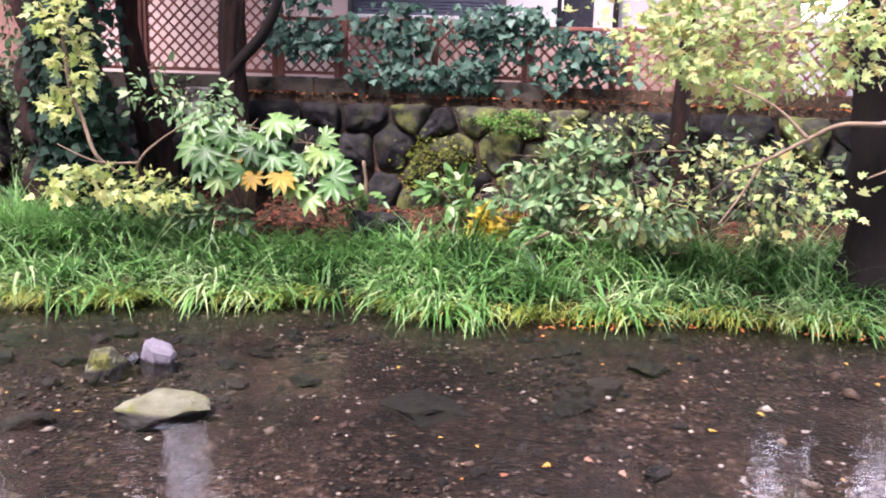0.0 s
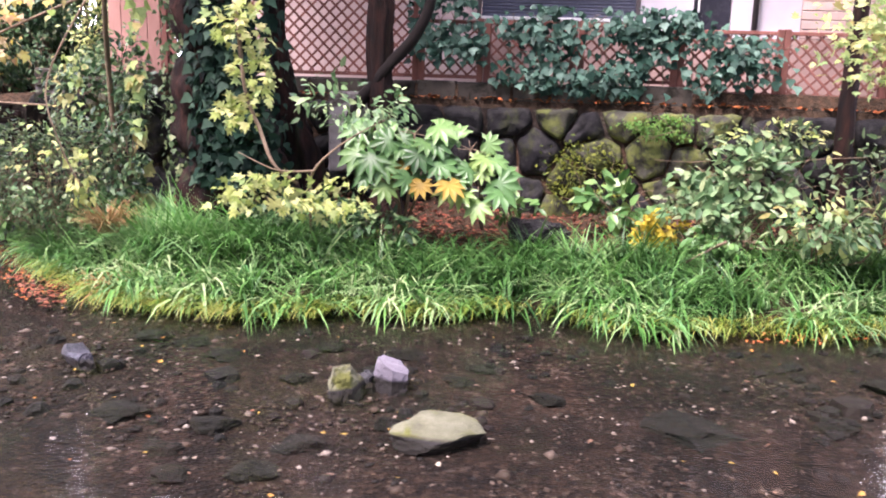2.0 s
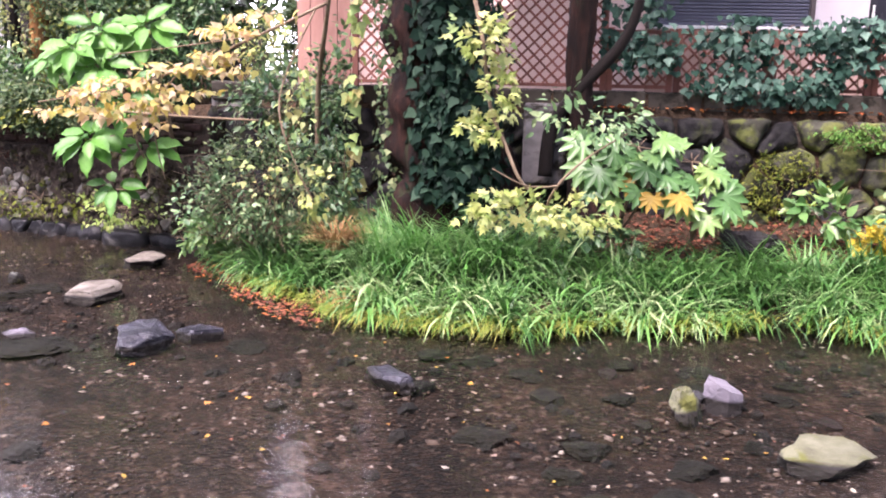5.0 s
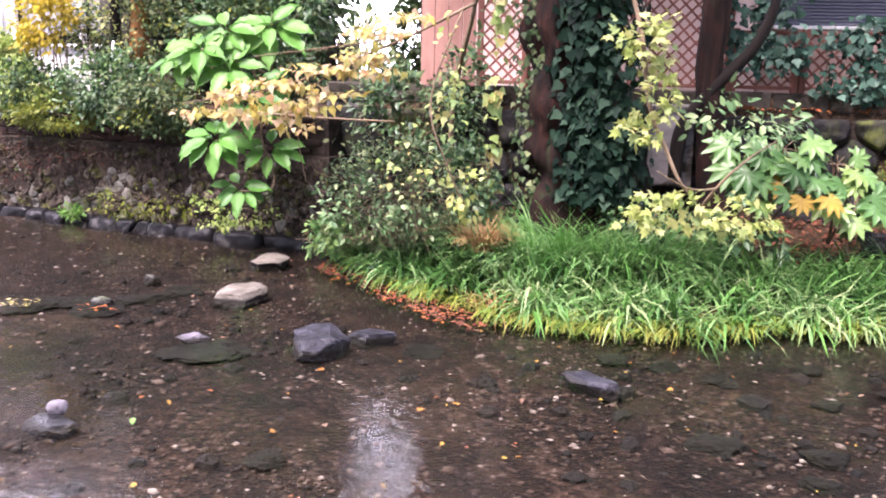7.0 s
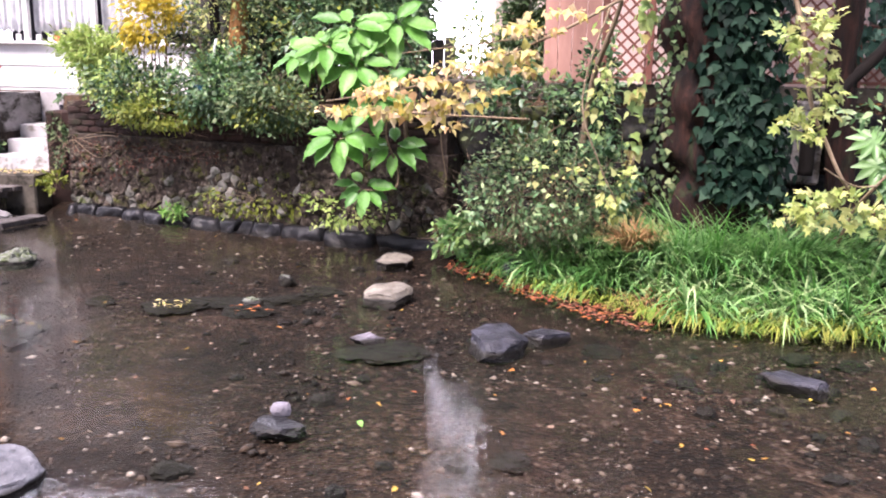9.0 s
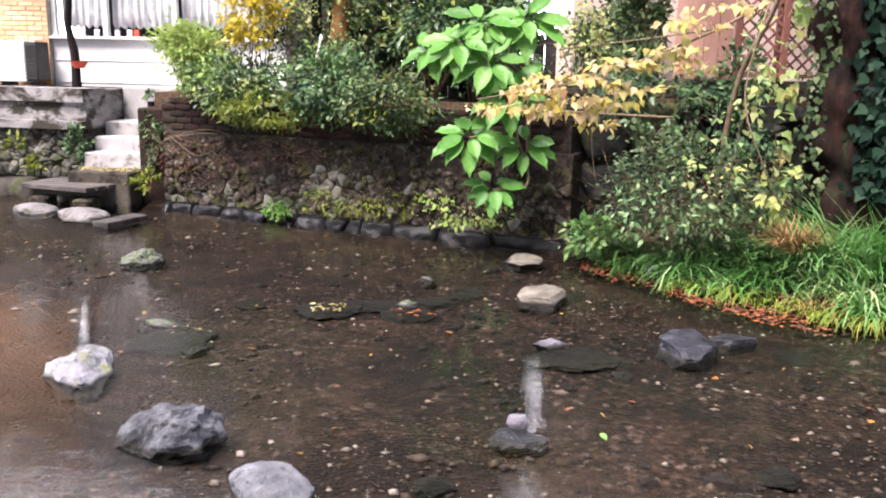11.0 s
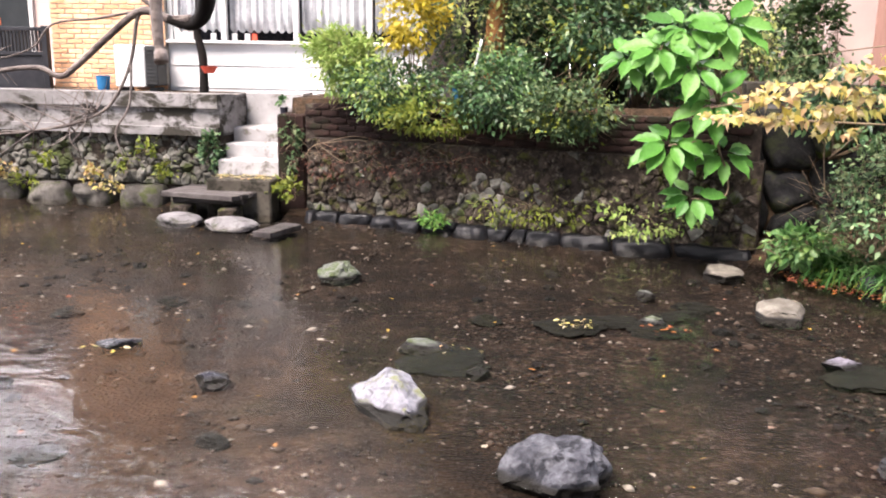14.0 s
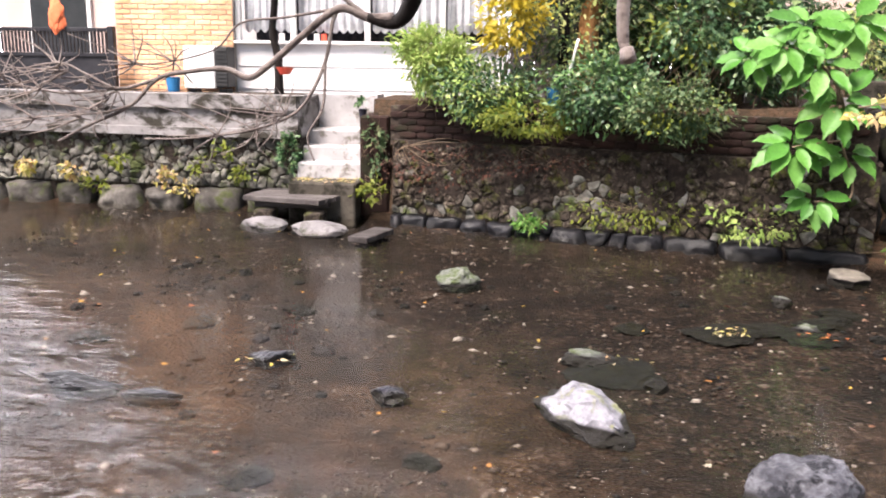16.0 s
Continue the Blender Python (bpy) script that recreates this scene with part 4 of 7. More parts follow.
# ---- lattice fences on the terrace edge ----
lattice_panel((-3.62, 8.6), (-2.28, 8.6), 1.31, 2.75)
lattice_panel((-4.2, 8.5), (-3.66, 8.58), 1.31, 2.75)
lattice_panel((-4.64, 8.2), (-4.22, 8.22), 1.31, 2.7)
gate = empty("panel", (-4.94, 8.2, 1.28), "solid pinkish-brown board panel at the end of the lattice", "fence")
for k in range(4):
    part("board", boxed((-5.2 + 0.13 * k, 8.19, 1.28), (-5.074 + 0.13 * k, 8.215, 2.7), 0.004), M_PANEL, gate)
part("rail", boxed((-5.2, 8.216, 1.5), (-4.682, 8.25, 1.57), 0.004), M_PANEL, gate)
part("rail", boxed((-5.2, 8.216, 2.4), (-4.682, 8.25, 2.47), 0.004), M_PANEL, gate)
for k, (x0, x1, z0, z1) in enumerate(((-2.22, -1.65, 1.31, 1.86), (-1.58, -0.76, 1.31, 1.86), (-0.69, 0.18, 1.31, 1.86), (0.24, 1.12, 1.22, 1.82), (1.18, 2.06, 1.22, 1.82), (2.12, 3.0, 1.22, 1.82), (3.06, 3.94, 1.22, 1.82))):
    lattice_panel((x0, 8.6), (x1, 8.6), z0, z1)
for x in (0.75, 1.35, 1.95, 2.6):
    tagged(link_mesh("white_board", boxed((x - 0.26, 8.66, 1.135), (x + 0.26, 8.69, 1.215), 0.004), M_WHITE), "white board along the foot of the lattice fence", "board", "white boards")


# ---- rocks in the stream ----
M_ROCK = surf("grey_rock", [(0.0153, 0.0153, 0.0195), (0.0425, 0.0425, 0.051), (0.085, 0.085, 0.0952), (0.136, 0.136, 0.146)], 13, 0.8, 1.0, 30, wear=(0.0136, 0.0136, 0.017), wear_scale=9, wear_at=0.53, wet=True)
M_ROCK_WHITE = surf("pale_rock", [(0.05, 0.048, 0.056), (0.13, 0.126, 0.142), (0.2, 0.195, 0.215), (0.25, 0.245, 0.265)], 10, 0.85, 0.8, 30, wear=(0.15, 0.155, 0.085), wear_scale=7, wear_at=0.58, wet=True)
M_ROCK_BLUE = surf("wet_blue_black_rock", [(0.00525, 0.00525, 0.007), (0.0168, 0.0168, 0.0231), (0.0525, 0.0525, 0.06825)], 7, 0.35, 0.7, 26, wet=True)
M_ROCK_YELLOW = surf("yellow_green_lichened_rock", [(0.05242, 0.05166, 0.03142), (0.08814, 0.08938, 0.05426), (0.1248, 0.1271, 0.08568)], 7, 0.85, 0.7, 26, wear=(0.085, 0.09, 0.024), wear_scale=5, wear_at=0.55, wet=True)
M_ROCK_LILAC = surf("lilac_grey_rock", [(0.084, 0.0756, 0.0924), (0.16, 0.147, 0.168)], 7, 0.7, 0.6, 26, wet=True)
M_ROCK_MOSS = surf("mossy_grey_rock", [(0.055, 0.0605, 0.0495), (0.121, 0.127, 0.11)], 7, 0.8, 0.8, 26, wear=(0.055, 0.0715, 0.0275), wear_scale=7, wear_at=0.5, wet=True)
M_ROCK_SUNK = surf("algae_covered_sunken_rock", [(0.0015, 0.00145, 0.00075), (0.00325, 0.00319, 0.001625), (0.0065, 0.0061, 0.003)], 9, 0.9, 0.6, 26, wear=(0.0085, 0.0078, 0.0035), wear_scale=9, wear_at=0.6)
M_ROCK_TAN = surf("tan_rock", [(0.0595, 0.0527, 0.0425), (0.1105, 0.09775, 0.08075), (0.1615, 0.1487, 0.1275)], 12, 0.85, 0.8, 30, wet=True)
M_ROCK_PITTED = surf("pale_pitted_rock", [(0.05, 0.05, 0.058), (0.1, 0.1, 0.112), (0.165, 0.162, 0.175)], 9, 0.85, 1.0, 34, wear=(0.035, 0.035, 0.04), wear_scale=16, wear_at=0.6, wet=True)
W = WATER
rock("rock", (-2.01, 4.58, W - 0.01), (0.08, 0.16, 0.125), 1, M_ROCK_YELLOW, "yellow-green lichened rock standing in the stream", turn=-12, cuts=9, tilt=(-14, -16))
rock("rock", (-1.79, 4.76, W - 0.01), (0.11, 0.12, 0.105), 2, M_ROCK_LILAC, "lilac-grey angular rock beside the yellow one", cuts=9, tilt=(0, 14), rough=0.12, slab=True)
rock("rock", (-1.92, 4.75, W - 0.01), (0.06, 0.07, 0.05), 32, M_WETSTONE, "small black wet stone wedged between two rocks")
rock("rock", (-1.43, 4.05, W - 0.01), (0.235, 0.16, 0.065), 3, M_ROCK_YELLOW, "flat pale green rock with a pointed corner, wet base", cuts=10, turn=8, tilt=(4, -3), rough=0.12, slab=True)
rock("sunken_rock", (-0.15, 4.42, W - 0.05), (0.28, 0.25, 0.042), 4, M_ROCK_SUNK, "flat olive rock just under the water", turn=-8)
rock("rock", (-5.45, 5.15, W - 0.01), (0.19, 0.2, 0.115), 5, M_ROCK_BLUE, "wet blue-black angular rock in the stream", cuts=11, turn=-15, rough=0.12, slab=True)
rock("rock", (-5.12, 5.4, W - 0.01), (0.17, 0.09, 0.05), 6, M_ROCK_BLUE, "low dark rock touching the larger one", turn=10, cuts=9, rough=0.12, slab=True)
rock("rock", (-3.7, 4.77, W - 0.01), (0.2, 0.075, 0.055), 7, M_ROCK_BLUE, "dark slab of rock with one pale edge", turn=-46, cuts=9, tilt=(0, -5), rough=0.12, slab=True)
rock("rock", (-6.34, 6.27, W - 0.01), (0.18, 0.22, 0.075), 8, M_ROCK_TAN, "pale tan flat-topped rock with a wet base", cuts=8, turn=-12, rough=0.12, slab=True)
rock("rock", (-6.5, 7.45, W - 0.01), (0.18, 0.2, 0.055), 9, M_ROCK_TAN, "flat pale rock near the bank", cuts=7, rough=0.12, slab=True)
rock("rock", (-6.45, 3.77, W - 0.015), (0.15, 0.11, 0.035), 10, M_WETSTONE, "small black wet rock")
rock("loose_stone", (-6.46, 3.84, W + 0.035), (0.055, 0.05, 0.04), 11, M_ROCK_LILAC, "pale round stone lying on a black rock", cuts=3, rough=0.08)
rock("sunken_rock", (-6.15, 5.05, W - 0.05), (0.31, 0.25, 0.042), 12, M_ROCK_SUNK, "broad olive rock just under the water")
rock("rock", (-6.28, 5.17, W - 0.01), (0.12, 0.09, 0.045), 13, M_ROCK_LILAC, "grey tip of rock breaking the water")
rock("sunken_rock", (-7.9, 5.85, W - 0.05), (0.29, 0.26, 0.042), 14, M_ROCK_SUNK, "sunken olive rock with leaves caught on it")
rock("sunken_rock", (-7.3, 5.85, W - 0.05), (0.21, 0.26, 0.042), 15, M_ROCK_SUNK, "dark sunken rock with leaves caught on it", turn=-20)
rock("rock", (-7.32, 5.9, W - 0.01), (0.1, 0.09, 0.04), 16, M_ROCK_MOSS, "small grey rock just above the water")
rock("rock", (-7.27, 6.67, W - 0.01), (0.08, 0.06, 0.035), 33, M_ROCK_MOSS, "small leaf-strewn stone just above the water")
rock("rock", (-8.93, 4.24, W - 0.01), (0.38, 0.2, 0.14), 17, M_ROCK_WHITE, "pale craggy rock with lichen in the stream", cuts=13, turn=-57, rough=0.24, tilt=(4, 5))
rock("rock", (-8.07, 3.52, W - 0.01), (0.26, 0.22, 0.155), 18, M_ROCK, "grey and black craggy boulder in the stream", cuts=9, rough=0.2)
rock("rock", (-7.46, 3.03, W - 0.01), (0.19, 0.19, 0.125), 19, M_ROCK_PITTED, "pale grey pitted boulder near the walker's bank", cuts=5, rough=0.14)
rock("rock", (-9.79, 6.87, W - 0.01), (0.19, 0.19, 0.125), 20, M_ROCK_MOSS, "mossy grey-green rock in the stream", cuts=8)
rock("sunken_rock", (-8.72, 5.02, W - 0.05), (0.31, 0.27, 0.042), 21, M_ROCK_SUNK, "broad olive rock just under the water")
rock("rock", (-8.85, 5.14, W - 0.01), (0.18, 0.11, 0.045), 22, M_ROCK_MOSS, "flat grey-green tip of a sunken rock with a yellow leaf")
rock("rock", (-11.66, 4.27, W - -0.01), (0.24, 0.07, 0.06), 23, M_WETSTONE, "long black wet rock with water breaking round it")
rock("rock", (-11.23, 4.22, W - 0.01), (0.18, 0.06, 0.035), 231, M_ROCK_BLUE, "low black rock awash in the riffle")
rock("rock", (-10.77, 4.88, W - 0.01), (0.14, 0.11, 0.045), 24, M_ROCK_BLUE, "dark low rock with yellow leaves on it")
rock("rock", (-9.97, 4.4, W - 0.01), (0.11, 0.09, 0.05), 25, M_ROCK_BLUE, "small blue-black wet rock")
rock("sunken_rock", (-10.45, 3.45, W - 0.05), (0.12, 0.1, 0.042), 26, M_ROCK_SUNK, "dark sunken stone on the gravel")
rock("rock", (-5.34, 7.15, W + 0.02), (0.16, 0.2, 0.13), 27, M_ROCK, "grey rock at the foot of the bank")
rock("rock", (-1.0, 7.55, -0.02), (0.28, 0.2, 0.17), 271, M_BOULDER, "dark boulder fallen on the grassy bank", cuts=5)
k = 300
for x, y, r in ((-2.7, 3.75, 0.1), (-2.55, 3.5, 0.1), (-2.57, 4.07, 0.13), (-2.08, 3.9, 0.13), (-2.2, 3.6, 0.13), (-1.71, 4.22, 0.07), (-6.8, 3.3, 0.1), (-2.9, 5.05, 0.14), (-3.2, 5.3, 0.13), (-3.5, 5.35, 0.12), (-1.4, 4.9, 0.12), (-1.3, 5.15, 0.1), (-1.9, 4.95, 0.11), (-0.9, 4.7, 0.11), (-2.35, 4.75, 0.1), (-4.75, 5.3, 0.14), (-3.1, 4.1, 0.16), (-7.1, 6.2, 0.25), (-6.9, 6.5, 0.2), (-9.3, 3.1, 0.1), (-9.7, 3.7, 0.1), (-10.6, 3.2, 0.12), (-5.3, 3.6, 0.12), (-7.6, 6.0, 0.2), (-8.5, 5.9, 0.13), (-11.5, 5.6, 0.14), (-10.9, 6.0, 0.14), (0.6, 4.6, 0.12), (1.1, 5.3, 0.14), (-1.75, 5.3, 0.12), (-12.1, 5.2, 0.15), (-12.6, 4.4, 0.13), (-2.3, 5.35, 0.1)):
    k += 1
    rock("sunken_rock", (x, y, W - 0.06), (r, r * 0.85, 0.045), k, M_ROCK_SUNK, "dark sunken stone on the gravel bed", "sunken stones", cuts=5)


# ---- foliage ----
# One ivy in two tones: fence highlights and trunk shade put into the colours.
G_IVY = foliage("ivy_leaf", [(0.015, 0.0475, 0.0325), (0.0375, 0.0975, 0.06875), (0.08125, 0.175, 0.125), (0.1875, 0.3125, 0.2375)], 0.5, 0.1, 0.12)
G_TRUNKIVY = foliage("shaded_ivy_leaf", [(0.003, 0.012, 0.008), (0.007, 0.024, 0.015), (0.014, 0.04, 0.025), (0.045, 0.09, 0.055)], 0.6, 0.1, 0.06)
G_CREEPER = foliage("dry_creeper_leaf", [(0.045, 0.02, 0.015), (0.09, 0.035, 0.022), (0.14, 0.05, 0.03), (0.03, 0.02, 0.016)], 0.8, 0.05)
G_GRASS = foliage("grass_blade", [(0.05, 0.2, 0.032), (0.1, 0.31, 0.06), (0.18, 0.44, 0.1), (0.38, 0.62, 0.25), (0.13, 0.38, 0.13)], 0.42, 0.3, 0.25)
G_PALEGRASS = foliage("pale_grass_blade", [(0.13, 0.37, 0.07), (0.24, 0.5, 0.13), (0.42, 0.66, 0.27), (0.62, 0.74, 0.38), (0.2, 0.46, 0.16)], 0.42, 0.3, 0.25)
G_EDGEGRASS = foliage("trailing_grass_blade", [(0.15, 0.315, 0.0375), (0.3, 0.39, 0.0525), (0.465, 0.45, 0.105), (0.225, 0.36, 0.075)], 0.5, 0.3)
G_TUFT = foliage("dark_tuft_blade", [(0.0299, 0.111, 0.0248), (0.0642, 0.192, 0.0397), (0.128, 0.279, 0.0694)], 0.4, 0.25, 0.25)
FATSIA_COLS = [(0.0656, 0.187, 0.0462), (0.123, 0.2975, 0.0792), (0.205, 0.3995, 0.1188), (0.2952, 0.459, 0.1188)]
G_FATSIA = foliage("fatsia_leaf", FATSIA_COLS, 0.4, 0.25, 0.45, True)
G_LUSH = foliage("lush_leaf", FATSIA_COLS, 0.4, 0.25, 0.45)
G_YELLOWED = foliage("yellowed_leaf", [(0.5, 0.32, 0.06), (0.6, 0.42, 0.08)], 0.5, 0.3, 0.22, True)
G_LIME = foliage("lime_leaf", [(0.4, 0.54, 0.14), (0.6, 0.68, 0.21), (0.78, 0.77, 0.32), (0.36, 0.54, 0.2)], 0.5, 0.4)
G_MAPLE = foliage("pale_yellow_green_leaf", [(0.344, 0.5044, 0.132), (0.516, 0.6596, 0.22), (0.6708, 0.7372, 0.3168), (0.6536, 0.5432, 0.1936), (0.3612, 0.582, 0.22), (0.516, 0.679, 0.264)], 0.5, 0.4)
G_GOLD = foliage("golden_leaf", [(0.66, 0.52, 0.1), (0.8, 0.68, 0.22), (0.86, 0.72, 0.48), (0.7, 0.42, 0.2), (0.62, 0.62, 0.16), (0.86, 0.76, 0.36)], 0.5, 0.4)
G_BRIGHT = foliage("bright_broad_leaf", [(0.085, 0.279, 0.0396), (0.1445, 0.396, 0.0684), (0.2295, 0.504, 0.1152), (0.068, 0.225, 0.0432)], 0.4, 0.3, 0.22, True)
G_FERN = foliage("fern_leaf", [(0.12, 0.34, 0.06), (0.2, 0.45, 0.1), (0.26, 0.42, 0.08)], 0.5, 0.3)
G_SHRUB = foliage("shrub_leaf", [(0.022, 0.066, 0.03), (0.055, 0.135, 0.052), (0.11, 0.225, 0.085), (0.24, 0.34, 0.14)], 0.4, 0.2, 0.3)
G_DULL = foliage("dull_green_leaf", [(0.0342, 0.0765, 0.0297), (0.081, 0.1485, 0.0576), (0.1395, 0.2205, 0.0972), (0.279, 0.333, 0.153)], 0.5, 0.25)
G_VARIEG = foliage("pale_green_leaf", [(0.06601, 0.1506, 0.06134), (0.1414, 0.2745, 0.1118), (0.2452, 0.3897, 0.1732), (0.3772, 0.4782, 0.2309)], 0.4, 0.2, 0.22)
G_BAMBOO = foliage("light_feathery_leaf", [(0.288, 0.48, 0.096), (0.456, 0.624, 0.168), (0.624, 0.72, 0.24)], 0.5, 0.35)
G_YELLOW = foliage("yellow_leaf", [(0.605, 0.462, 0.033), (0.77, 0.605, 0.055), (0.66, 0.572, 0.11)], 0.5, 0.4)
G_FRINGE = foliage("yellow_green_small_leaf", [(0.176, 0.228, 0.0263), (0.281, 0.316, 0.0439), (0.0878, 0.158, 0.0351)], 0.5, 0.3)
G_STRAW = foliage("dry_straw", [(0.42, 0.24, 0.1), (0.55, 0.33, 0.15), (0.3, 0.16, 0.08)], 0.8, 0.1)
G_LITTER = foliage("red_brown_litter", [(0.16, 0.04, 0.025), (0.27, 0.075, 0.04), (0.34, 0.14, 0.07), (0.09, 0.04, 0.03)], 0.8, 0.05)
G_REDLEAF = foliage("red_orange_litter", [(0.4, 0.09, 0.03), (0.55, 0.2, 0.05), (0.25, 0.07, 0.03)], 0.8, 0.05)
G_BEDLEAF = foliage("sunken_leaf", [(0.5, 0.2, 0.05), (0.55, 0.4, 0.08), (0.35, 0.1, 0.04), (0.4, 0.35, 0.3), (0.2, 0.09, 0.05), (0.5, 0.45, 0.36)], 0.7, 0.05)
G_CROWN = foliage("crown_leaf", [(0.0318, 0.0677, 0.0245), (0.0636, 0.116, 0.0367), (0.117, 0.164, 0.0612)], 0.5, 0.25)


def fan(points, centre=(0.42, 0.0, -0.04)):
    """A leaf outline as a fan round its middle."""
    vs = [centre] + points
    k = len(points)
    return np.array(vs, float), [(0, 1 + i, 1 + (i + 1) % k) for i in range(k)]


OVAL = (np.array([(0, 0, 0), (0.4, 0, -0.04), (1, 0, -0.16), (0.28, -0.4, 0.03), (0.66, -0.34, -0.03), (0.28, 0.4, 0.03), (0.66, 0.34, -0.03)], float), [(0, 1, 3), (3, 1, 4), (4, 1, 2), (0, 5, 1), (5, 6, 1), (6, 2, 1)])
SMALL = (np.array([(0, 0, 0), (0.5, -0.5, 0.05), (1, 0, -0.08), (0.5, 0.5, 0.05)], float), [(0, 1, 2), (0, 2, 3)])
IVY = fan([(0, 0, 0), (0.02, -0.34, 0.02), (0.3, -0.52, 0), (0.5, -0.3, 0.02), (1, 0, -0.1), (0.5, 0.3, 0.02), (0.3, 0.52, 0), (0.02, 0.34, 0.02)])
MAPLE = fan([(0, 0, 0), (0.05, -0.3, 0), (0.2, -0.62, -0.04), (0.34, -0.28, 0.02), (0.7, -0.46, -0.05), (0.62, -0.16, 0.02), (1.05, 0, -0.12), (0.62, 0.16, 0.02), (0.7, 0.46, -0.05), (0.34, 0.28, 0.02), (0.2, 0.62, -0.04), (0.05, 0.3, 0)])


def palm(lobes=8, spread=250):
    pts = []
    for i in range(lobes):
        a = radians(-spread / 2 + spread * i / (lobes - 1))
        step = radians(spread / (lobes - 1)) / 2
        ln = 0.62 * (1 - 0.25 * abs(a) / radians(130))
        pts += [(0.4 + 0.33 * math.cos(a - step), 0.33 * math.sin(a - step), 0.02)]
        pts += [(0.4 + ln * 0.66 * math.cos(a - step * 0.86), ln * 0.66 * math.sin(a - step * 0.86), 0.0)]
        pts += [(0.4 + ln * math.cos(a), ln * math.sin(a), -0.13)]
        pts += [(0.4 + ln * 0.66 * math.cos(a + step * 0.86), ln * 0.66 * math.sin(a + step * 0.86), 0.0)]
    a = radians(spread / 2) + 0.1
    pts += [(0.4 + 0.25 * math.cos(a), 0.25 * math.sin(a), 0.0)]
    return fan(pts, (0.4, 0.0, 0.0))


FATSIA = palm()


def leaves_mesh(name, tmpl, P, D, N, L, Wd):
    """One mesh of many leaves: base points, directions, normals, lengths and widths."""
    tv, tf = tmpl
    D = D / np.linalg.norm(D, axis=1, keepdims=True)
    S = np.cross(N, D)
    S /= np.linalg.norm(S, axis=1, keepdims=True) + 1e-9
    U = np.cross(D, S)
    L, Wd = np.broadcast_to(L, len(P))[:, None, None], np.broadcast_to(Wd, len(P))[:, None, None]
    V = P[:, None] + D[:, None] * tv[None, :, 0:1] * L + S[:, None] * tv[None, :, 1:2] * Wd + U[:, None] * tv[None, :, 2:3] * L
    k, m = len(tv), len(P)
    F = (np.array(tf)[None] + (np.arange(m) * k)[:, None, None]).reshape(-1, len(tf[0]))
    me = bpy.data.meshes.new(name)
    me.vertices.add(m * k)
    me.vertices.foreach_set("co", V.reshape(-1).astype(np.float32))
    nf = len(F)
    me.loops.add(nf * 3)
    me.loops.foreach_set("vertex_index", F.reshape(-1).astype(np.int32))
    me.polygons.add(nf)
    me.polygons.foreach_set("loop_start", (np.arange(nf) * 3).astype(np.int32))
    me.update(calc_edges=True)
    return me


def blades_mesh(name, base, lean, length, width, bend, segs=4):
    """Grass: bent tapering strips. base (n,3), lean: unit plan direction (n,2), bend: how far the tip falls over."""
    n = len(base)
    t = np.linspace(0, 1, segs + 1)
    a0 = (0.15 + 0.4 * bend)[:, None]
    ang = a0 + (bend[:, None] * 1.75) * t[None]
    ds = (length / segs)[:, None]
    out = np.cumsum(np.concatenate([np.zeros((n, 1)), np.sin(ang[:, :-1]) * ds], 1), 1)
    up = np.cumsum(np.concatenate([np.zeros((n, 1)), np.cos(ang[:, :-1]) * ds], 1), 1)
    mid = np.stack([base[:, 0:1] + lean[:, 0:1] * out, base[:, 1:2] + lean[:, 1:2] * out, base[:, 2:3] + up], -1)
    floor_ = np.minimum(base[:, 2:3], WATER) + 0.008
    mid[..., 2] = np.maximum(mid[..., 2], floor_)
    side = np.stack([-lean[:, 1], lean[:, 0], np.zeros(n)], -1)[:, None] * (width[:, None] * (1 - t[None] ** 1.6 * 0.93) / 2)[..., None]
    V = np.stack([mid - side, mid + side], 2).reshape(n, -1, 3)
    k = 2 * (segs + 1)
    q = np.array([(2 * i, 2 * i + 1, 2 * i + 3, 2 * i + 2) for i in range(segs)])
    F = (q[None] + (np.arange(n) * k)[:, None, None]).reshape(-1, 4)
    me = bpy.data.meshes.new(name)
    me.vertices.add(n * k)
    me.vertices.foreach_set("co", V.reshape(-1).astype(np.float32))
    me.loops.add(len(F) * 4)
    me.loops.foreach_set("vertex_index", F.reshape(-1).astype(np.int32))
    me.polygons.add(len(F))
    me.polygons.foreach_set("loop_start", (np.arange(len(F)) * 4).astype(np.int32))
    me.update(calc_edges=True)
    return me


def clumps(rg, centre, radii, n, groups, tight=0.28):
    """Points in uneven clusters inside an ellipsoid, with the way out of it."""
    c, r = np.array(centre, float), np.array(radii, float)
    g = rg.normal(size=(groups, 3))
    g /= np.linalg.norm(g, axis=1, keepdims=True)
    g *= rg.uniform(0.35, 1.0, (groups, 1)) ** 0.6
    pick = rg.integers(0, groups, n)
    o = g[pick] * 0.85 + rg.normal(size=(n, 3)) * tight
    return c + o * r, o / (np.linalg.norm(o, axis=1, keepdims=True) + 1e-6)


def leaf_cloud(name, rg, centre, radii, n, size, tmpl, groups=30, tight=0.22, aspect=0.6, droop=0.3, up=0.8):
    P, o = clumps(rg, centre, radii, n, groups, tight)
    D = o * 0.8 + rg.normal(size=(n, 3)) * 0.6 + np.array([0, -0.25, -droop])
    N = np.array([0, -0.35, up]) + rg.normal(size=(n, 3)) * 0.45
    L = size * rg.uniform(0.45, 1.5, n) ** 1.1
    return leaves_mesh(name, tmpl, P, D, N, L, L * aspect * rg.uniform(0.75, 1.15, n))


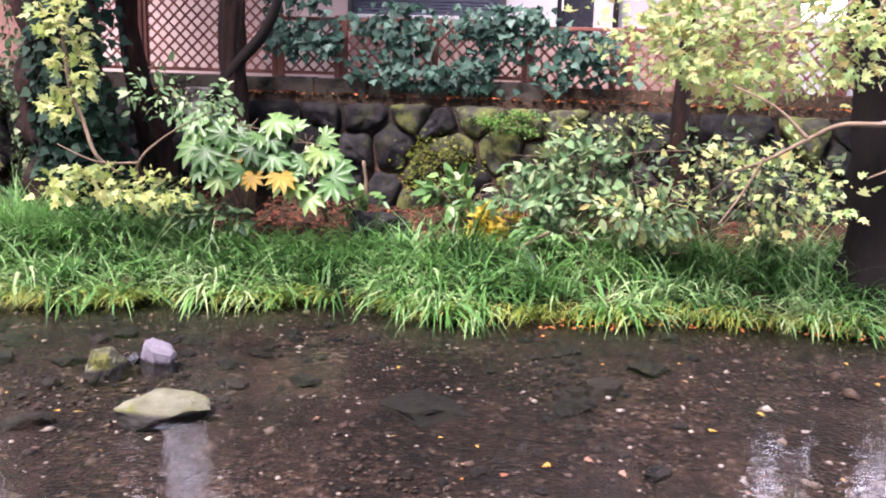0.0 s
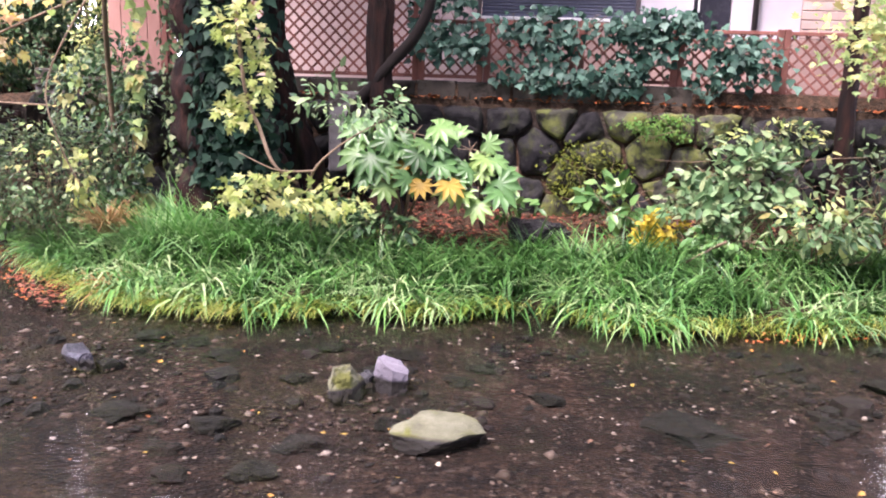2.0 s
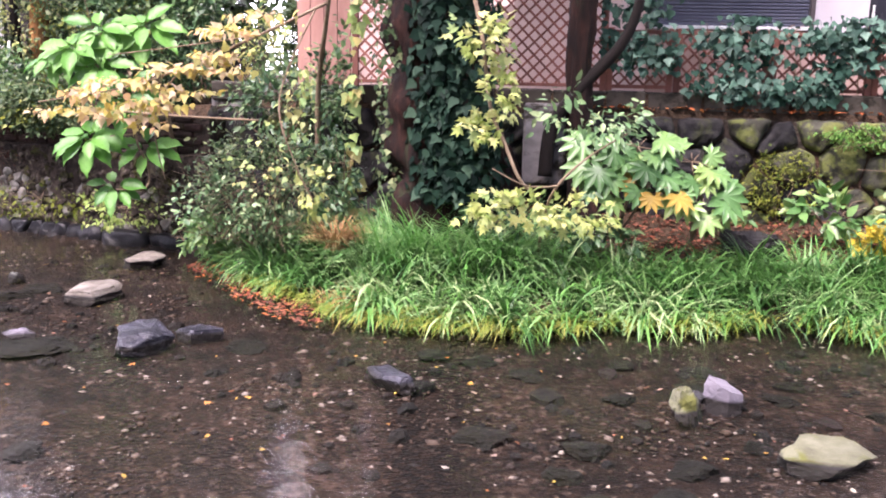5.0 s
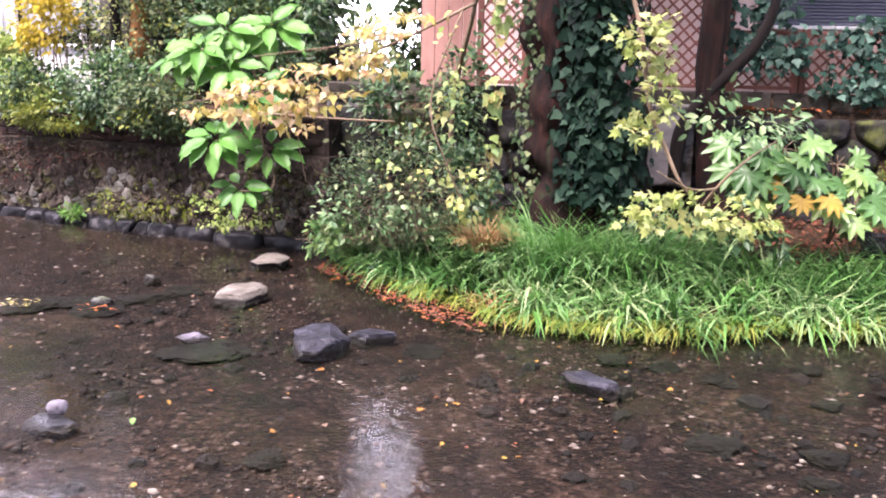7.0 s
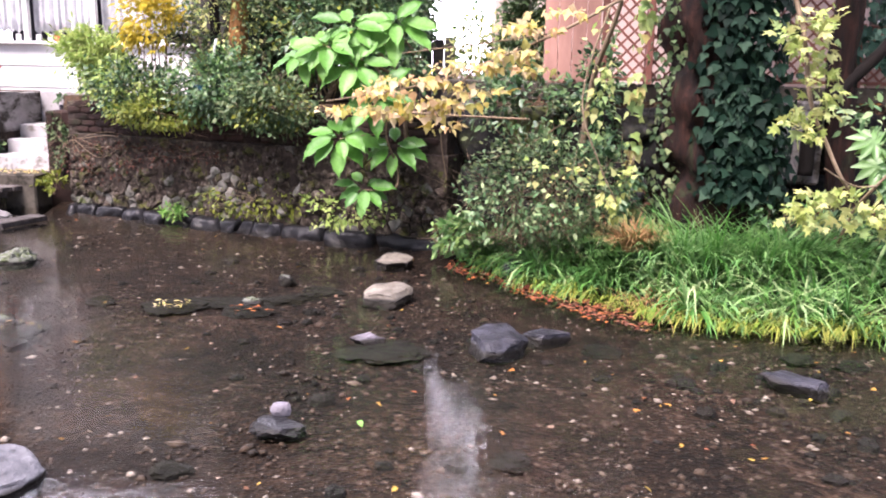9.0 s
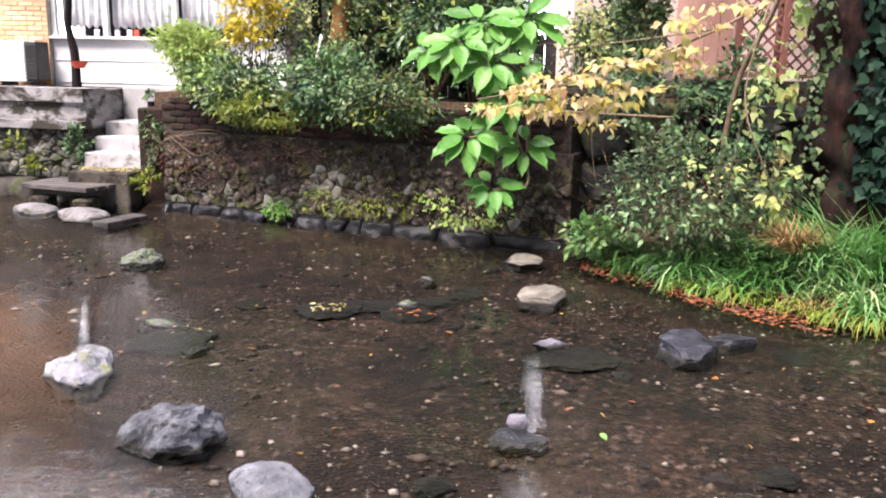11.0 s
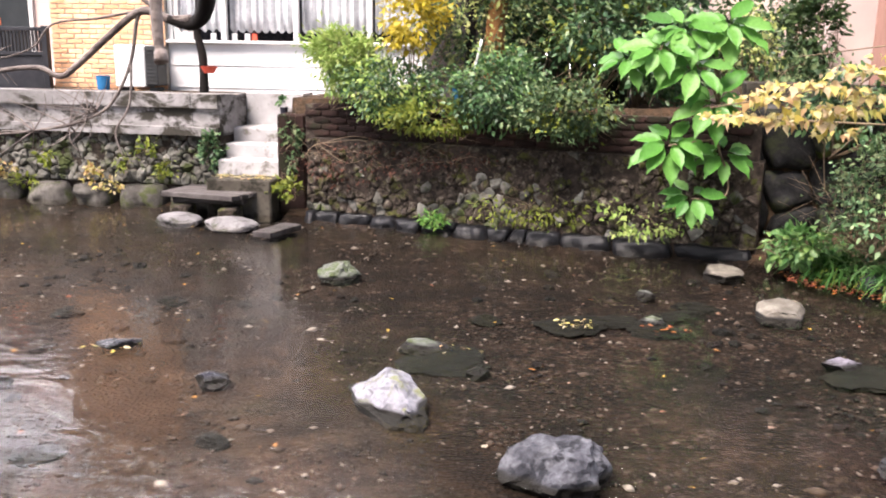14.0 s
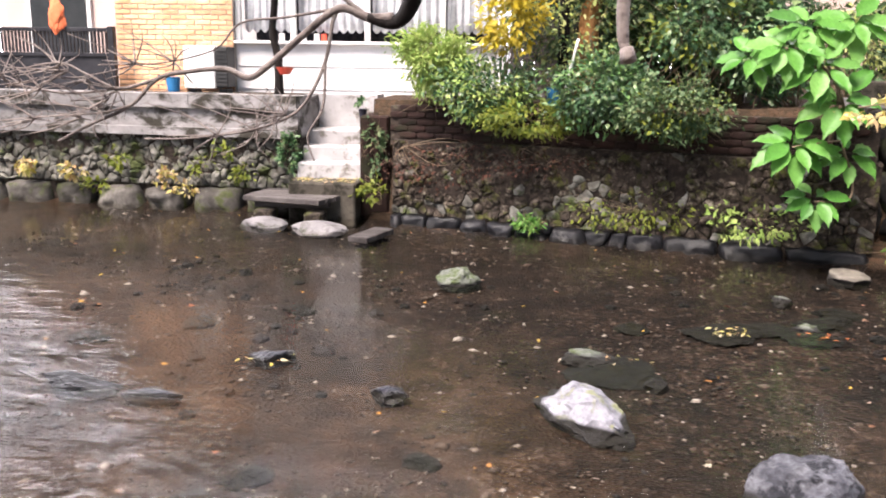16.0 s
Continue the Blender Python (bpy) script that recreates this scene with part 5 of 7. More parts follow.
def shrub(name, base, centre, radii, n, size, tmpl, leaf, label, seed, groups=30, stems=7, bark=None, tight=0.15, aspect=0.6, droop=0.3, category="shrub", stem_r=0.012, second=None):
    """A shrub: a fan of stems from the base and a crown of single leaves."""
    rg = np.random.default_rng(seed)
    root = empty(name, base, label, category)
    bm = bmesh.new()
    for k in range(stems):
        o = rg.normal(size=3)
        o /= np.linalg.norm(o)
        tip = np.array(centre) + o * np.array(radii) * 0.8
        mid = (np.array(base) + tip) / 2 + rg.normal(size=3) * 0.08
        b0 = np.array(base) + np.array([rg.uniform(-0.06, 0.06), rg.uniform(-0.06, 0.06), 0])
        branch(bm, (b0, mid, tip), stem_r, stem_r * 0.3, 5, 0.1, 4)
        for _ in range(3):
            q = mid + (tip - mid) * rg.uniform(0, 0.8)
            w = rg.normal(size=3) * np.array(radii) * 0.4
            branch(bm, (q, q + w * 0.5 + rg.normal(size=3) * 0.02, q + w), stem_r * 0.4, stem_r * 0.15, 4, 0, 2)
    part("stem", bm, bark or M_TWIG, root, "", True)
    tagged(link_data("foliage", leaf_cloud("foliage", rg, centre, radii, n, size, tmpl, groups, tight, aspect, droop), leaf, root), kind="stuff")
    if second:
        share, mat2, lab = second
        link_data("foliage", leaf_cloud("foliage", rg, centre, radii, int(n * share), size, tmpl, groups, tight, aspect, droop), mat2, root, lab)["kind"] = "stuff"
    return root


# ---- grass along the bank ----
def grass():
    rg = np.random.default_rng(5)
    tufts = 700
    tx = rg.uniform(-5.6, 4.4, tufts)
    depth = rg.uniform(0, 1, tufts) ** 0.9
    reach = np.interp(tx, [-5.6, -5.0, -4.3, -3.0, -2.2, -1.2, -0.3, 1.0, 4.4], [0.35, 0.75, 1.35, 1.45, 1.05, 0.9, 1.15, 1.35, 1.4])
    ty = bank_edge(tx) - 0.02 + depth * reach
    keep = ~((np.abs(tx + 0.95) < 0.14) & (depth < 0.4))
    keep &= ~((np.abs(tx + 4.3) < 0.22) & (depth < 0.25))
    tx, ty, depth = tx[keep], ty[keep], depth[keep]
    per = 26
    n = len(tx) * per
    k = np.repeat(np.arange(len(tx)), per)
    spread = rg.normal(size=(n, 2)) * 0.045
    bx, by = tx[k] + spread[:, 0], ty[k] + spread[:, 1]
    by = np.maximum(by, bank_edge(bx) - 0.05)
    base = np.stack([bx, by, ground_height(bx, by) - 0.02], -1)
    # each tuft opens like a fountain and falls towards one side
    fall = np.repeat(rg.normal(-1.7, 0.8, len(tx)), per)
    own = rg.uniform(-math.pi, math.pi, n)
    vx, vy = 0.75 * np.cos(fall) + 0.8 * np.cos(own), 0.75 * np.sin(fall) + 0.8 * np.sin(own)
    norm = np.hypot(vx, vy) + 1e-6
    lean = np.stack([vx / norm, vy / norm], -1)
    length = np.repeat(rg.uniform(0.2, 0.64, len(tx)), per) * rg.uniform(0.5, 1.2, n)
    bend = np.clip(0.62 + 0.5 * norm / 1.5 + rg.normal(0, 0.22, n), 0.4, 1.4)
    bend = np.where(depth[k] < 0.2, bend + 0.2, bend)
    width = rg.uniform(0.013, 0.031, n)
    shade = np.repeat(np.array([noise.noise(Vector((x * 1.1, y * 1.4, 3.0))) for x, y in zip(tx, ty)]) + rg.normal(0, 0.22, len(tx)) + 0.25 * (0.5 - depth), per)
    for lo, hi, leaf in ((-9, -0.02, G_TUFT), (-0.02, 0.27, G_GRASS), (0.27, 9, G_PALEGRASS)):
        k = (shade >= lo) & (shade < hi)
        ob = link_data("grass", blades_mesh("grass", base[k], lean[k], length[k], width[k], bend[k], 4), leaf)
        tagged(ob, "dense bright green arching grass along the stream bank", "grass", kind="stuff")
    # long yellow-green blades trailing into the water
    n = 1700
    bx = rg.uniform(-5.6, 4.4, n)
    bx = bx[(np.abs(bx + 0.95) > 0.1)]
    n = len(bx)
    by = bank_edge(bx) + rg.uniform(-0.06, 0.12, n)
    base = np.stack([bx, by, ground_height(bx, by)], -1)
    a = rg.normal(-1.9, 0.5, n) - 0.3
    lean = np.stack([np.cos(a), np.sin(a)], -1)
    ob = link_data("grass", blades_mesh("grass", base, lean, rg.uniform(0.16, 0.42, n), rg.uniform(0.008, 0.018, n), rg.uniform(0.95, 1.4, n), 4), G_EDGEGRASS)
    tagged(ob, "yellow-green grass trailing into the water's edge", "grass", kind="stuff")
    n = 900
    bx = np.concatenate([rg.normal(-4.5, 0.35, 300), rg.normal(-2.9, 0.5, 400), rg.uniform(-2.2, 3.5, 200)])
    bx = bx[np.array([noise.noise(Vector((x * 2.3, 7.0, 1.0))) for x in bx]) > -0.05]
    n = len(bx)
    by = bank_edge(bx) - rg.uniform(0.0, 0.1, n)
    base = np.stack([bx, by, np.full(n, WATER - 0.004)], -1)
    a = rg.normal(-2.3, 0.45, n)
    ob = link_data("grass", blades_mesh("grass", base, np.stack([np.cos(a), np.sin(a)], -1), rg.uniform(0.14, 0.36, n), rg.uniform(0.008, 0.016, n), rg.uniform(1.35, 1.5, n), 4), G_EDGEGRASS)
    tagged(ob, "lime green grass lying flat on the water", "grass", kind="stuff")


grass()


def tuft(name, x, y, n, length, width, leaf, label, seed, bend=0.85, spread=0.12, z=None):
    rg = np.random.default_rng(seed)
    r = rg.normal(size=(n, 2)) * spread
    bx, by = x + r[:, 0], y + r[:, 1]
    gz = ground_height(bx, by) if z is None else np.full(n, z)
    a = np.arctan2(r[:, 1], r[:, 0]) + rg.normal(0, 0.6, n)
    lean = np.stack([np.cos(a), np.sin(a)], -1)
    me = blades_mesh(name, np.stack([bx, by, gz - 0.01], -1), lean, length * rg.uniform(0.6, 1.15, n), width * rg.uniform(0.7, 1.3, n), np.clip(rg.normal(bend, 0.18, n), 0.2, 1.3), 5)
    return tagged(link_data(name, me, leaf), label, "plant")


for k, (x, y) in enumerate(((-4.25, 6.9), (-4.0, 6.78), (-3.75, 6.75), (-3.45, 6.75), (-3.15, 6.85))):
    ob = tuft("grass_tuft", x, y, 340, 0.74, 0.02, G_GRASS, "bright green arching tuft at the foot of the ivy-clad tree", 40 + k, 0.8, 0.12)
    tagged(ob, group="arching tufts")
tuft("straw_clump", -4.46, 6.62, 280, 0.36, 0.013, G_STRAW, "clump of dry orange-brown straw hanging in the grass", 60, 0.8, 0.03, 0.02)
tuft("straw_clump", -4.3, 6.3, 110, 0.34, 0.014, G_STRAW, "flattened dry brown blades at the water's edge", 61, 1.3, 0.1)
tuft("straw_clump", -2.35, 6.75, 40, 0.16, 0.012, G_STRAW, "small dead orange tuft in the grass", 62, 1.0, 0.03)


# ---- leaf litter ----
def litter(name, x0, x1, ylo, yhi, n, size, leaf, label, seed, z=None, tmpl=OVAL, flat=0.35, lift=0.012):
    rg = np.random.default_rng(seed)
    x = rg.uniform(x0, x1, n)
    y = ylo(x) + (yhi(x) - ylo(x)) * rg.uniform(0, 1, n)
    zz = (ground_height(x, y) if z is None else np.full(n, z)) + lift + rg.uniform(0, 0.02, n) * (z is None)
    a = rg.uniform(0, 6.283, n)
    D = np.stack([np.cos(a), np.sin(a), rg.normal(0, flat * 0.5, n)], -1)
    N = np.stack([rg.normal(0, flat, n), rg.normal(0, flat, n), np.ones(n)], -1)
    L = size * rg.uniform(0.5, 1.3, n)
    ob = link_data(name, leaves_mesh(name, tmpl, np.stack([x, y, zz], -1), D, N, L, L * 0.6), leaf)
    return tagged(ob, label, "leaves", kind="stuff")


flat_y = lambda v: (lambda x: np.full_like(x, v))
litter("leaf_litter", -5.2, 4.2, flat_y(6.9), flat_y(8.35), 8500, 0.05, G_LITTER, "red-brown dead leaves and twigs covering the bank", 70)
litter("leaf_litter", -3.6, 4.2, flat_y(8.46), flat_y(8.53), 700, 0.055, G_REDLEAF, "red and orange leaves along the top of the boulder wall", 71, 1.115, lift=0.02, flat=0.5)
litter("leaf_litter", -6.0, -4.5, lambda x: bank_edge(x) - 0.65, lambda x: bank_edge(x) - 0.06, 170, 0.04, G_REDLEAF, "orange-brown leaves floating by the bank", 72, WATER + 0.004, flat=0.08, lift=0.0)
litter("leaf_litter", -6.0, -4.4, lambda x: bank_edge(x) - 0.55, lambda x: bank_edge(x) - 0.1, 420, 0.05, G_LITTER, "dry brown blades and leaves drifted against the bank", 77, WATER + 0.005, flat=0.1, lift=0.0, tmpl=SMALL)
litter("leaf_litter", 0.4, 2.8, lambda x: bank_edge(x) - 0.3, lambda x: bank_edge(x) - 0.02, 130, 0.04, G_REDLEAF, "red leaves floating under the grass", 73, WATER + 0.004, flat=0.08, lift=0.0)
litter("sunken_leaves", -14, 3, flat_y(2.0), lambda x: bank_edge(x) - 0.15, 520, 0.04, G_BEDLEAF, "scattered orange, yellow and pale leaves on the stream bed", 74, flat=0.3, tmpl=MAPLE)
for x, y, n, leaf in ((-7.85, 5.75, 26, G_GOLD), (-7.25, 5.72, 14, G_REDLEAF), (-8.62, 5.06, 7, G_GOLD), (-10.78, 4.82, 12, G_GOLD)):
    litter("leaf_litter", x - 0.16, x + 0.16, flat_y(y - 0.1), flat_y(y + 0.1), n, 0.042, leaf, "wet leaves caught on a sunken rock", 400 + n, WATER + 0.006, flat=0.25, lift=0.0)
litter("green_leaf", -6.1, -6.06, flat_y(3.85), flat_y(3.9), 1, 0.06, G_FERN, "fresh bright green leaf floating on the stream", 440, WATER + 0.004, flat=0.1, lift=0.0)
litter("leaf_litter", -11.9, -11.2, flat_y(9.48), flat_y(9.84), 120, 0.05, G_GOLD, "yellow leaves on the mossy landing", 75, 0.062, flat=0.2)
litter("leaf_litter", -14.8, -12.2, flat_y(10.3), flat_y(10.36), 90, 0.05, G_GOLD, "yellow leaves on the coping", 76, 0.605, flat=0.3)


def pebbles():
    """Loose gravel and small stones on the bed."""
    rg = np.random.default_rng(9)
    n = 28000
    x = rg.uniform(-14.5, 3.5, n)
    y = 2.0 + (bank_edge(x) - 2.0) * rg.uniform(0, 1, n) ** 1.1
    z = ground_height(x, y)
    s = rg.lognormal(math.log(0.0105), 0.5, n)
    tv = np.array([(1, 0, 0), (0, 1, 0), (-1, 0, 0), (0, -1, 0), (0, 0, 0.7), (0, 0, -0.7)], float)
    a = rg.uniform(0, 6.283, n)
    sc = np.stack([s * rg.uniform(0.8, 1.5, n), s * rg.uniform(0.7, 1.1, n), s * rg.uniform(0.5, 0.9, n)], -1)
    V = tv[None] * sc[:, None] * rg.uniform(0.75, 1.2, (n, 6, 1))
    ca, sa = np.cos(a)[:, None], np.sin(a)[:, None]
    V = np.stack([V[..., 0] * ca - V[..., 1] * sa, V[..., 0] * sa + V[..., 1] * ca, V[..., 2]], -1) + np.stack([x, y, z], -1)[:, None]
    tf = np.array([(0, 1, 4), (1, 2, 4), (2, 3, 4), (3, 0, 4), (1, 0, 5), (2, 1, 5), (3, 2, 5), (0, 3, 5)])
    F = (tf[None] + (np.arange(n) * 6)[:, None, None]).reshape(-1, 3)
    me = bpy.data.meshes.new("gravel")
    me.from_pydata(V.reshape(-1, 3).tolist(), [], F.tolist())
    m = foliage("pebble", [(0.006, 0.005, 0.004), (0.012, 0.009, 0.007), (0.03, 0.02, 0.014), (0.05, 0.034, 0.023), (0.08, 0.055, 0.038), (0.05, 0.03, 0.02), (0.12, 0.09, 0.07), (0.36, 0.32, 0.28)], 0.7, 0.0)
    tagged(link_data("gravel", me, m, smooth=True), "loose brown and grey gravel on the stream bed", "gravel", kind="stuff")


pebbles()


def cobbles():
    """Dark algae-grown stones half sunk in the bed, thick in some stretches."""
    rg = np.random.default_rng(19)
    n = 1500
    x = rg.uniform(-14.0, 3.0, n)
    y = 2.4 + (bank_edge(x) - 2.6) * rg.uniform(0, 1, n)
    thick = np.array([noise.noise(Vector((a * 0.7, b * 0.7, 5.0))) for a, b in zip(x, y)]) + 0.5 * np.exp(-((x + 2.6) / 1.3) ** 2 - ((y - 4.3) / 0.9) ** 2)
    keep = thick > rg.uniform(-0.05, 0.65, n)
    x, y = x[keep], y[keep]
    n = len(x)
    r = rg.lognormal(math.log(0.042), 0.4, n)
    rings, sides = (1.0, 0.82, 0.4), 9
    a = np.arange(sides) * 2 * math.pi / sides
    out = []
    for k, (f, h) in enumerate(zip(rings, (-0.15, 0.35, 0.55))):
        wob = rg.uniform(0.75, 1.2, (n, sides))
        out.append(np.stack([np.cos(a)[None] * wob * f, np.sin(a)[None] * wob * f * 0.85, np.full((n, sides), h) * rg.uniform(0.7, 1.2, (n, sides))], -1))
    out.append(np.tile(np.array([[[0, 0, 0.58]]]), (n, 1, 1)))
    V = np.concatenate(out, 1) * r[:, None, None]
    V[..., 2] = np.minimum(V[..., 2], 0.05)
    t = rg.uniform(0, 6.283, n)
    ca, sa = np.cos(t)[:, None], np.sin(t)[:, None]
    V = np.stack([V[..., 0] * ca - V[..., 1] * sa, V[..., 0] * sa + V[..., 1] * ca, V[..., 2]], -1) + np.stack([x, y, ground_height(x, y)], -1)[:, None]
    tf = []
    for k in range(2):
        for i in range(sides):
            j = (i + 1) % sides
            tf += [(k * sides + i, k * sides + j, (k + 1) * sides + j), (k * sides + i, (k + 1) * sides + j, (k + 1) * sides + i)]
    tf += [(2 * sides + i, 2 * sides + (i + 1) % sides, 3 * sides) for i in range(sides)]
    F = (np.array(tf)[None] + (np.arange(n) * (3 * sides + 1))[:, None, None]).reshape(-1, 3)
    me = bpy.data.meshes.new("cobbles")
    me.from_pydata(V.reshape(-1, 3).tolist(), [], F.tolist())
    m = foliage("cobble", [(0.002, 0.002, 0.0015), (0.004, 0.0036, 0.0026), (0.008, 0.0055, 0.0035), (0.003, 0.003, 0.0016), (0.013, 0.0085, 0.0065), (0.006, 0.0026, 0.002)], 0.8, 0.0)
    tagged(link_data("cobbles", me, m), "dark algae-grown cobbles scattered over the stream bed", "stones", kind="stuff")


cobbles()


# ---- trees ----
def leaf_set(parent, name, me, material, label=""):
    """Many small leaves as one part."""
    return tagged(link_data(name, me, material, parent, label), kind="stuff")


def crown(rg, centre, radii, n, size, leaf, root, tmpl=OVAL, groups=60, label=""):
    return leaf_set(root, "crown", leaf_cloud("crown", rg, centre, radii, n // 2, size, tmpl, groups, 0.16, 0.6, 0.4), leaf, label)


def bark_leaves(rg, pts, radius, n, size, tmpl, face=(0, -1, 0), wrap=1.6, droop=0.9):
    """Ivy leaves on a trunk: on the side that faces the stream, hanging tips down."""
    pts = np.array(pts, float)
    t = rg.uniform(0, 1, n) * (len(pts) - 1)
    i = np.minimum(t.astype(int), len(pts) - 2)
    f = (t - i)[:, None]
    c = pts[i] * (1 - f) + pts[i + 1] * f
    a = rg.normal(-math.pi / 2, wrap * 0.55, n)
    out = np.stack([np.cos(a), np.sin(a), np.zeros(n)], -1)
    P = c + out * (radius * rg.uniform(0.95, 1.35, n))[:, None]
    D = np.array([0, 0, -droop]) + out * 0.35 + rg.normal(size=(n, 3)) * 0.4
    N = out + rg.normal(size=(n, 3)) * 0.3
    L = size * rg.uniform(0.55, 1.2, n)
    return leaves_mesh("ivy", tmpl, P, D, N, L, L * 0.95)


def ivy_tree():
    rg = np.random.default_rng(21)
    root = empty("tree", (-3.75, 7.4, 0.0), "large tree with red-brown bark, thickly clad in dark ivy", "tree")
    line = [(-3.7, 7.4, -0.1), (-3.76, 7.4, 0.5), (-3.82, 7.4, 1.2), (-3.88, 7.42, 2.2), (-3.8, 7.5, 3.6), (-3.9, 7.5, 5.0)]
    bm = bmesh.new()
    tube(bm, smooth_line(line, 12), list(np.interp(np.linspace(0, 1, 61), [0, 0.08, 0.3, 1], [0.44, 0.38, 0.35, 0.16])), 56, 0.5)
    for k in range(5):
        a = -2.6 + 0.55 * k
        branch(bm, ((-3.72 + 0.2 * math.cos(a), 7.4 + 0.2 * math.sin(a), 0.35), (-3.72 + 0.42 * math.cos(a), 7.4 + 0.4 * math.sin(a), 0.05), (-3.72 + 0.62 * math.cos(a), 7.4 + 0.6 * math.sin(a), -0.12)), 0.12, 0.04, 7, 0.3, 4)
    for x, y, r in ((-3.35, 7.25, 0.15), (-3.15, 7.35, 0.12), (-3.55, 7.15, 0.13)):
        branch(bm, ((-3.66, 7.38, 1.0), (x - 0.08, y, 0.45), (x + 0.03, y - 0.06, 0.12), (x + 0.12, y - 0.12, -0.12)), r, r * 0.7, 8, 0.35, 5)
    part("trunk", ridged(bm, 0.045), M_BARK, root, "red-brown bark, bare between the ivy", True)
    bm = bmesh.new()
    for k in range(9):
        a = k * 0.7
        branch(bm, ((-3.85, 7.5, 2.9 + 0.2 * k), (-3.85 + 0.9 * math.cos(a), 7.6 + 0.6 * math.sin(a), 3.8 + 0.2 * k), (-3.85 + 1.8 * math.cos(a), 7.7 + 1.1 * math.sin(a), 4.6 + 0.15 * k)), 0.09, 0.02, 6, 0.2, 4)
    part("limb", bm, M_BARK, root, "", True)
    leaf_set(root, "ivy", bark_leaves(rg, [(-3.55, 7.35, 0.42), (-3.58, 7.35, 1.2), (-3.64, 7.4, 2.6)], 0.36, 1600, 0.1, IVY, wrap=0.95), G_TRUNKIVY, "ivy hanging on the trunk, dark green with shade in its colour")
    leaf_set(root, "ivy", bark_leaves(rg, [(-4.1, 7.4, 0.2), (-4.12, 7.4, 1.2), (-4.15, 7.4, 2.4)], 0.15, 460, 0.06, IVY), G_DULL, "small-leaved creeper on the trunk's edge")
    leaf_set(root, "ivy", bark_leaves(rg, [(-4.42, 7.2, 0.1), (-4.45, 7.2, 1.2), (-4.4, 7.2, 2.2)], 0.05, 90, 0.1, IVY), G_MAPLE, "pale green creeper strand")
    crown(rg, (-3.9, 7.6, 6.2), (2.2, 1.6, 1.9), 9000, 0.13, G_CROWN, root)


def ridged(bm, deep=0.03):
    """Long uneven ridges in the bark."""
    bm.normal_update()
    for v in bm.verts:
        c = v.co
        v.co = c + v.normal * deep * (noise.noise(Vector((c.x * 15, c.y * 15, c.z * 1.6))) + 0.5 * noise.noise(Vector((c.x * 34, c.y * 34, c.z * 5))))
    return bm


def second_tree():
    rg = np.random.default_rng(22)
    root = empty("tree", (-2.45, 8.05, 0.3), "dark reddish tree trunk standing against the boulder wall", "tree")
    bm = bmesh.new()
    tube(bm, smooth_line([(-2.42, 7.95, -0.1), (-2.5, 8.05, 0.9), (-2.53, 8.1, 1.8), (-2.4, 8.15, 3.2), (-2.3, 8.2, 4.6)], 6), list(np.interp(np.linspace(0, 1, 25), [0, 0.1, 1], [0.24, 0.14, 0.08])), 32, 0.35)
    part("trunk", ridged(bm, 0.025), M_BARK, root, "", True)
    bm = bmesh.new()
    branch(bm, ((-2.8, 7.95, 0.5), (-2.76, 8.0, 0.95), (-2.52, 8.0, 1.3), (-2.12, 8.0, 1.81), (-1.95, 8.05, 2.6), (-1.7, 8.2, 3.6)), 0.075, 0.035, 9, 0.3)
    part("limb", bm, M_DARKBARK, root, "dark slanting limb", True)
    crown(rg, (-2.0, 8.3, 5.9), (1.6, 1.2, 1.3), 4500, 0.12, G_CROWN, root)
    root = empty("tree", (-3.2, 7.95, 0.0), "dark red-brown trunk half hidden behind the ivy-clad tree", "tree")
    bm = bmesh.new()
    tube(bm, smooth_line([(-3.12, 7.85, -0.15), (-3.2, 7.92, 0.5), (-3.38, 7.95, 1.1), (-3.5, 8.0, 1.9), (-3.45, 8.1, 3.6)], 6), list(np.interp(np.linspace(0, 1, 25), [0, 0.12, 0.5, 1], [0.3, 0.19, 0.11, 0.07])), 32, 0.4)
    part("trunk", ridged(bm, 0.03), M_BARK, root, "", True)
    tagged(link_mesh("concrete_block", boxed((-3.02, 8.1, 0.4), (-2.62, 8.28, 1.16), 0.02), M_CONCRETE), "upright grey concrete block against the wall", "block")


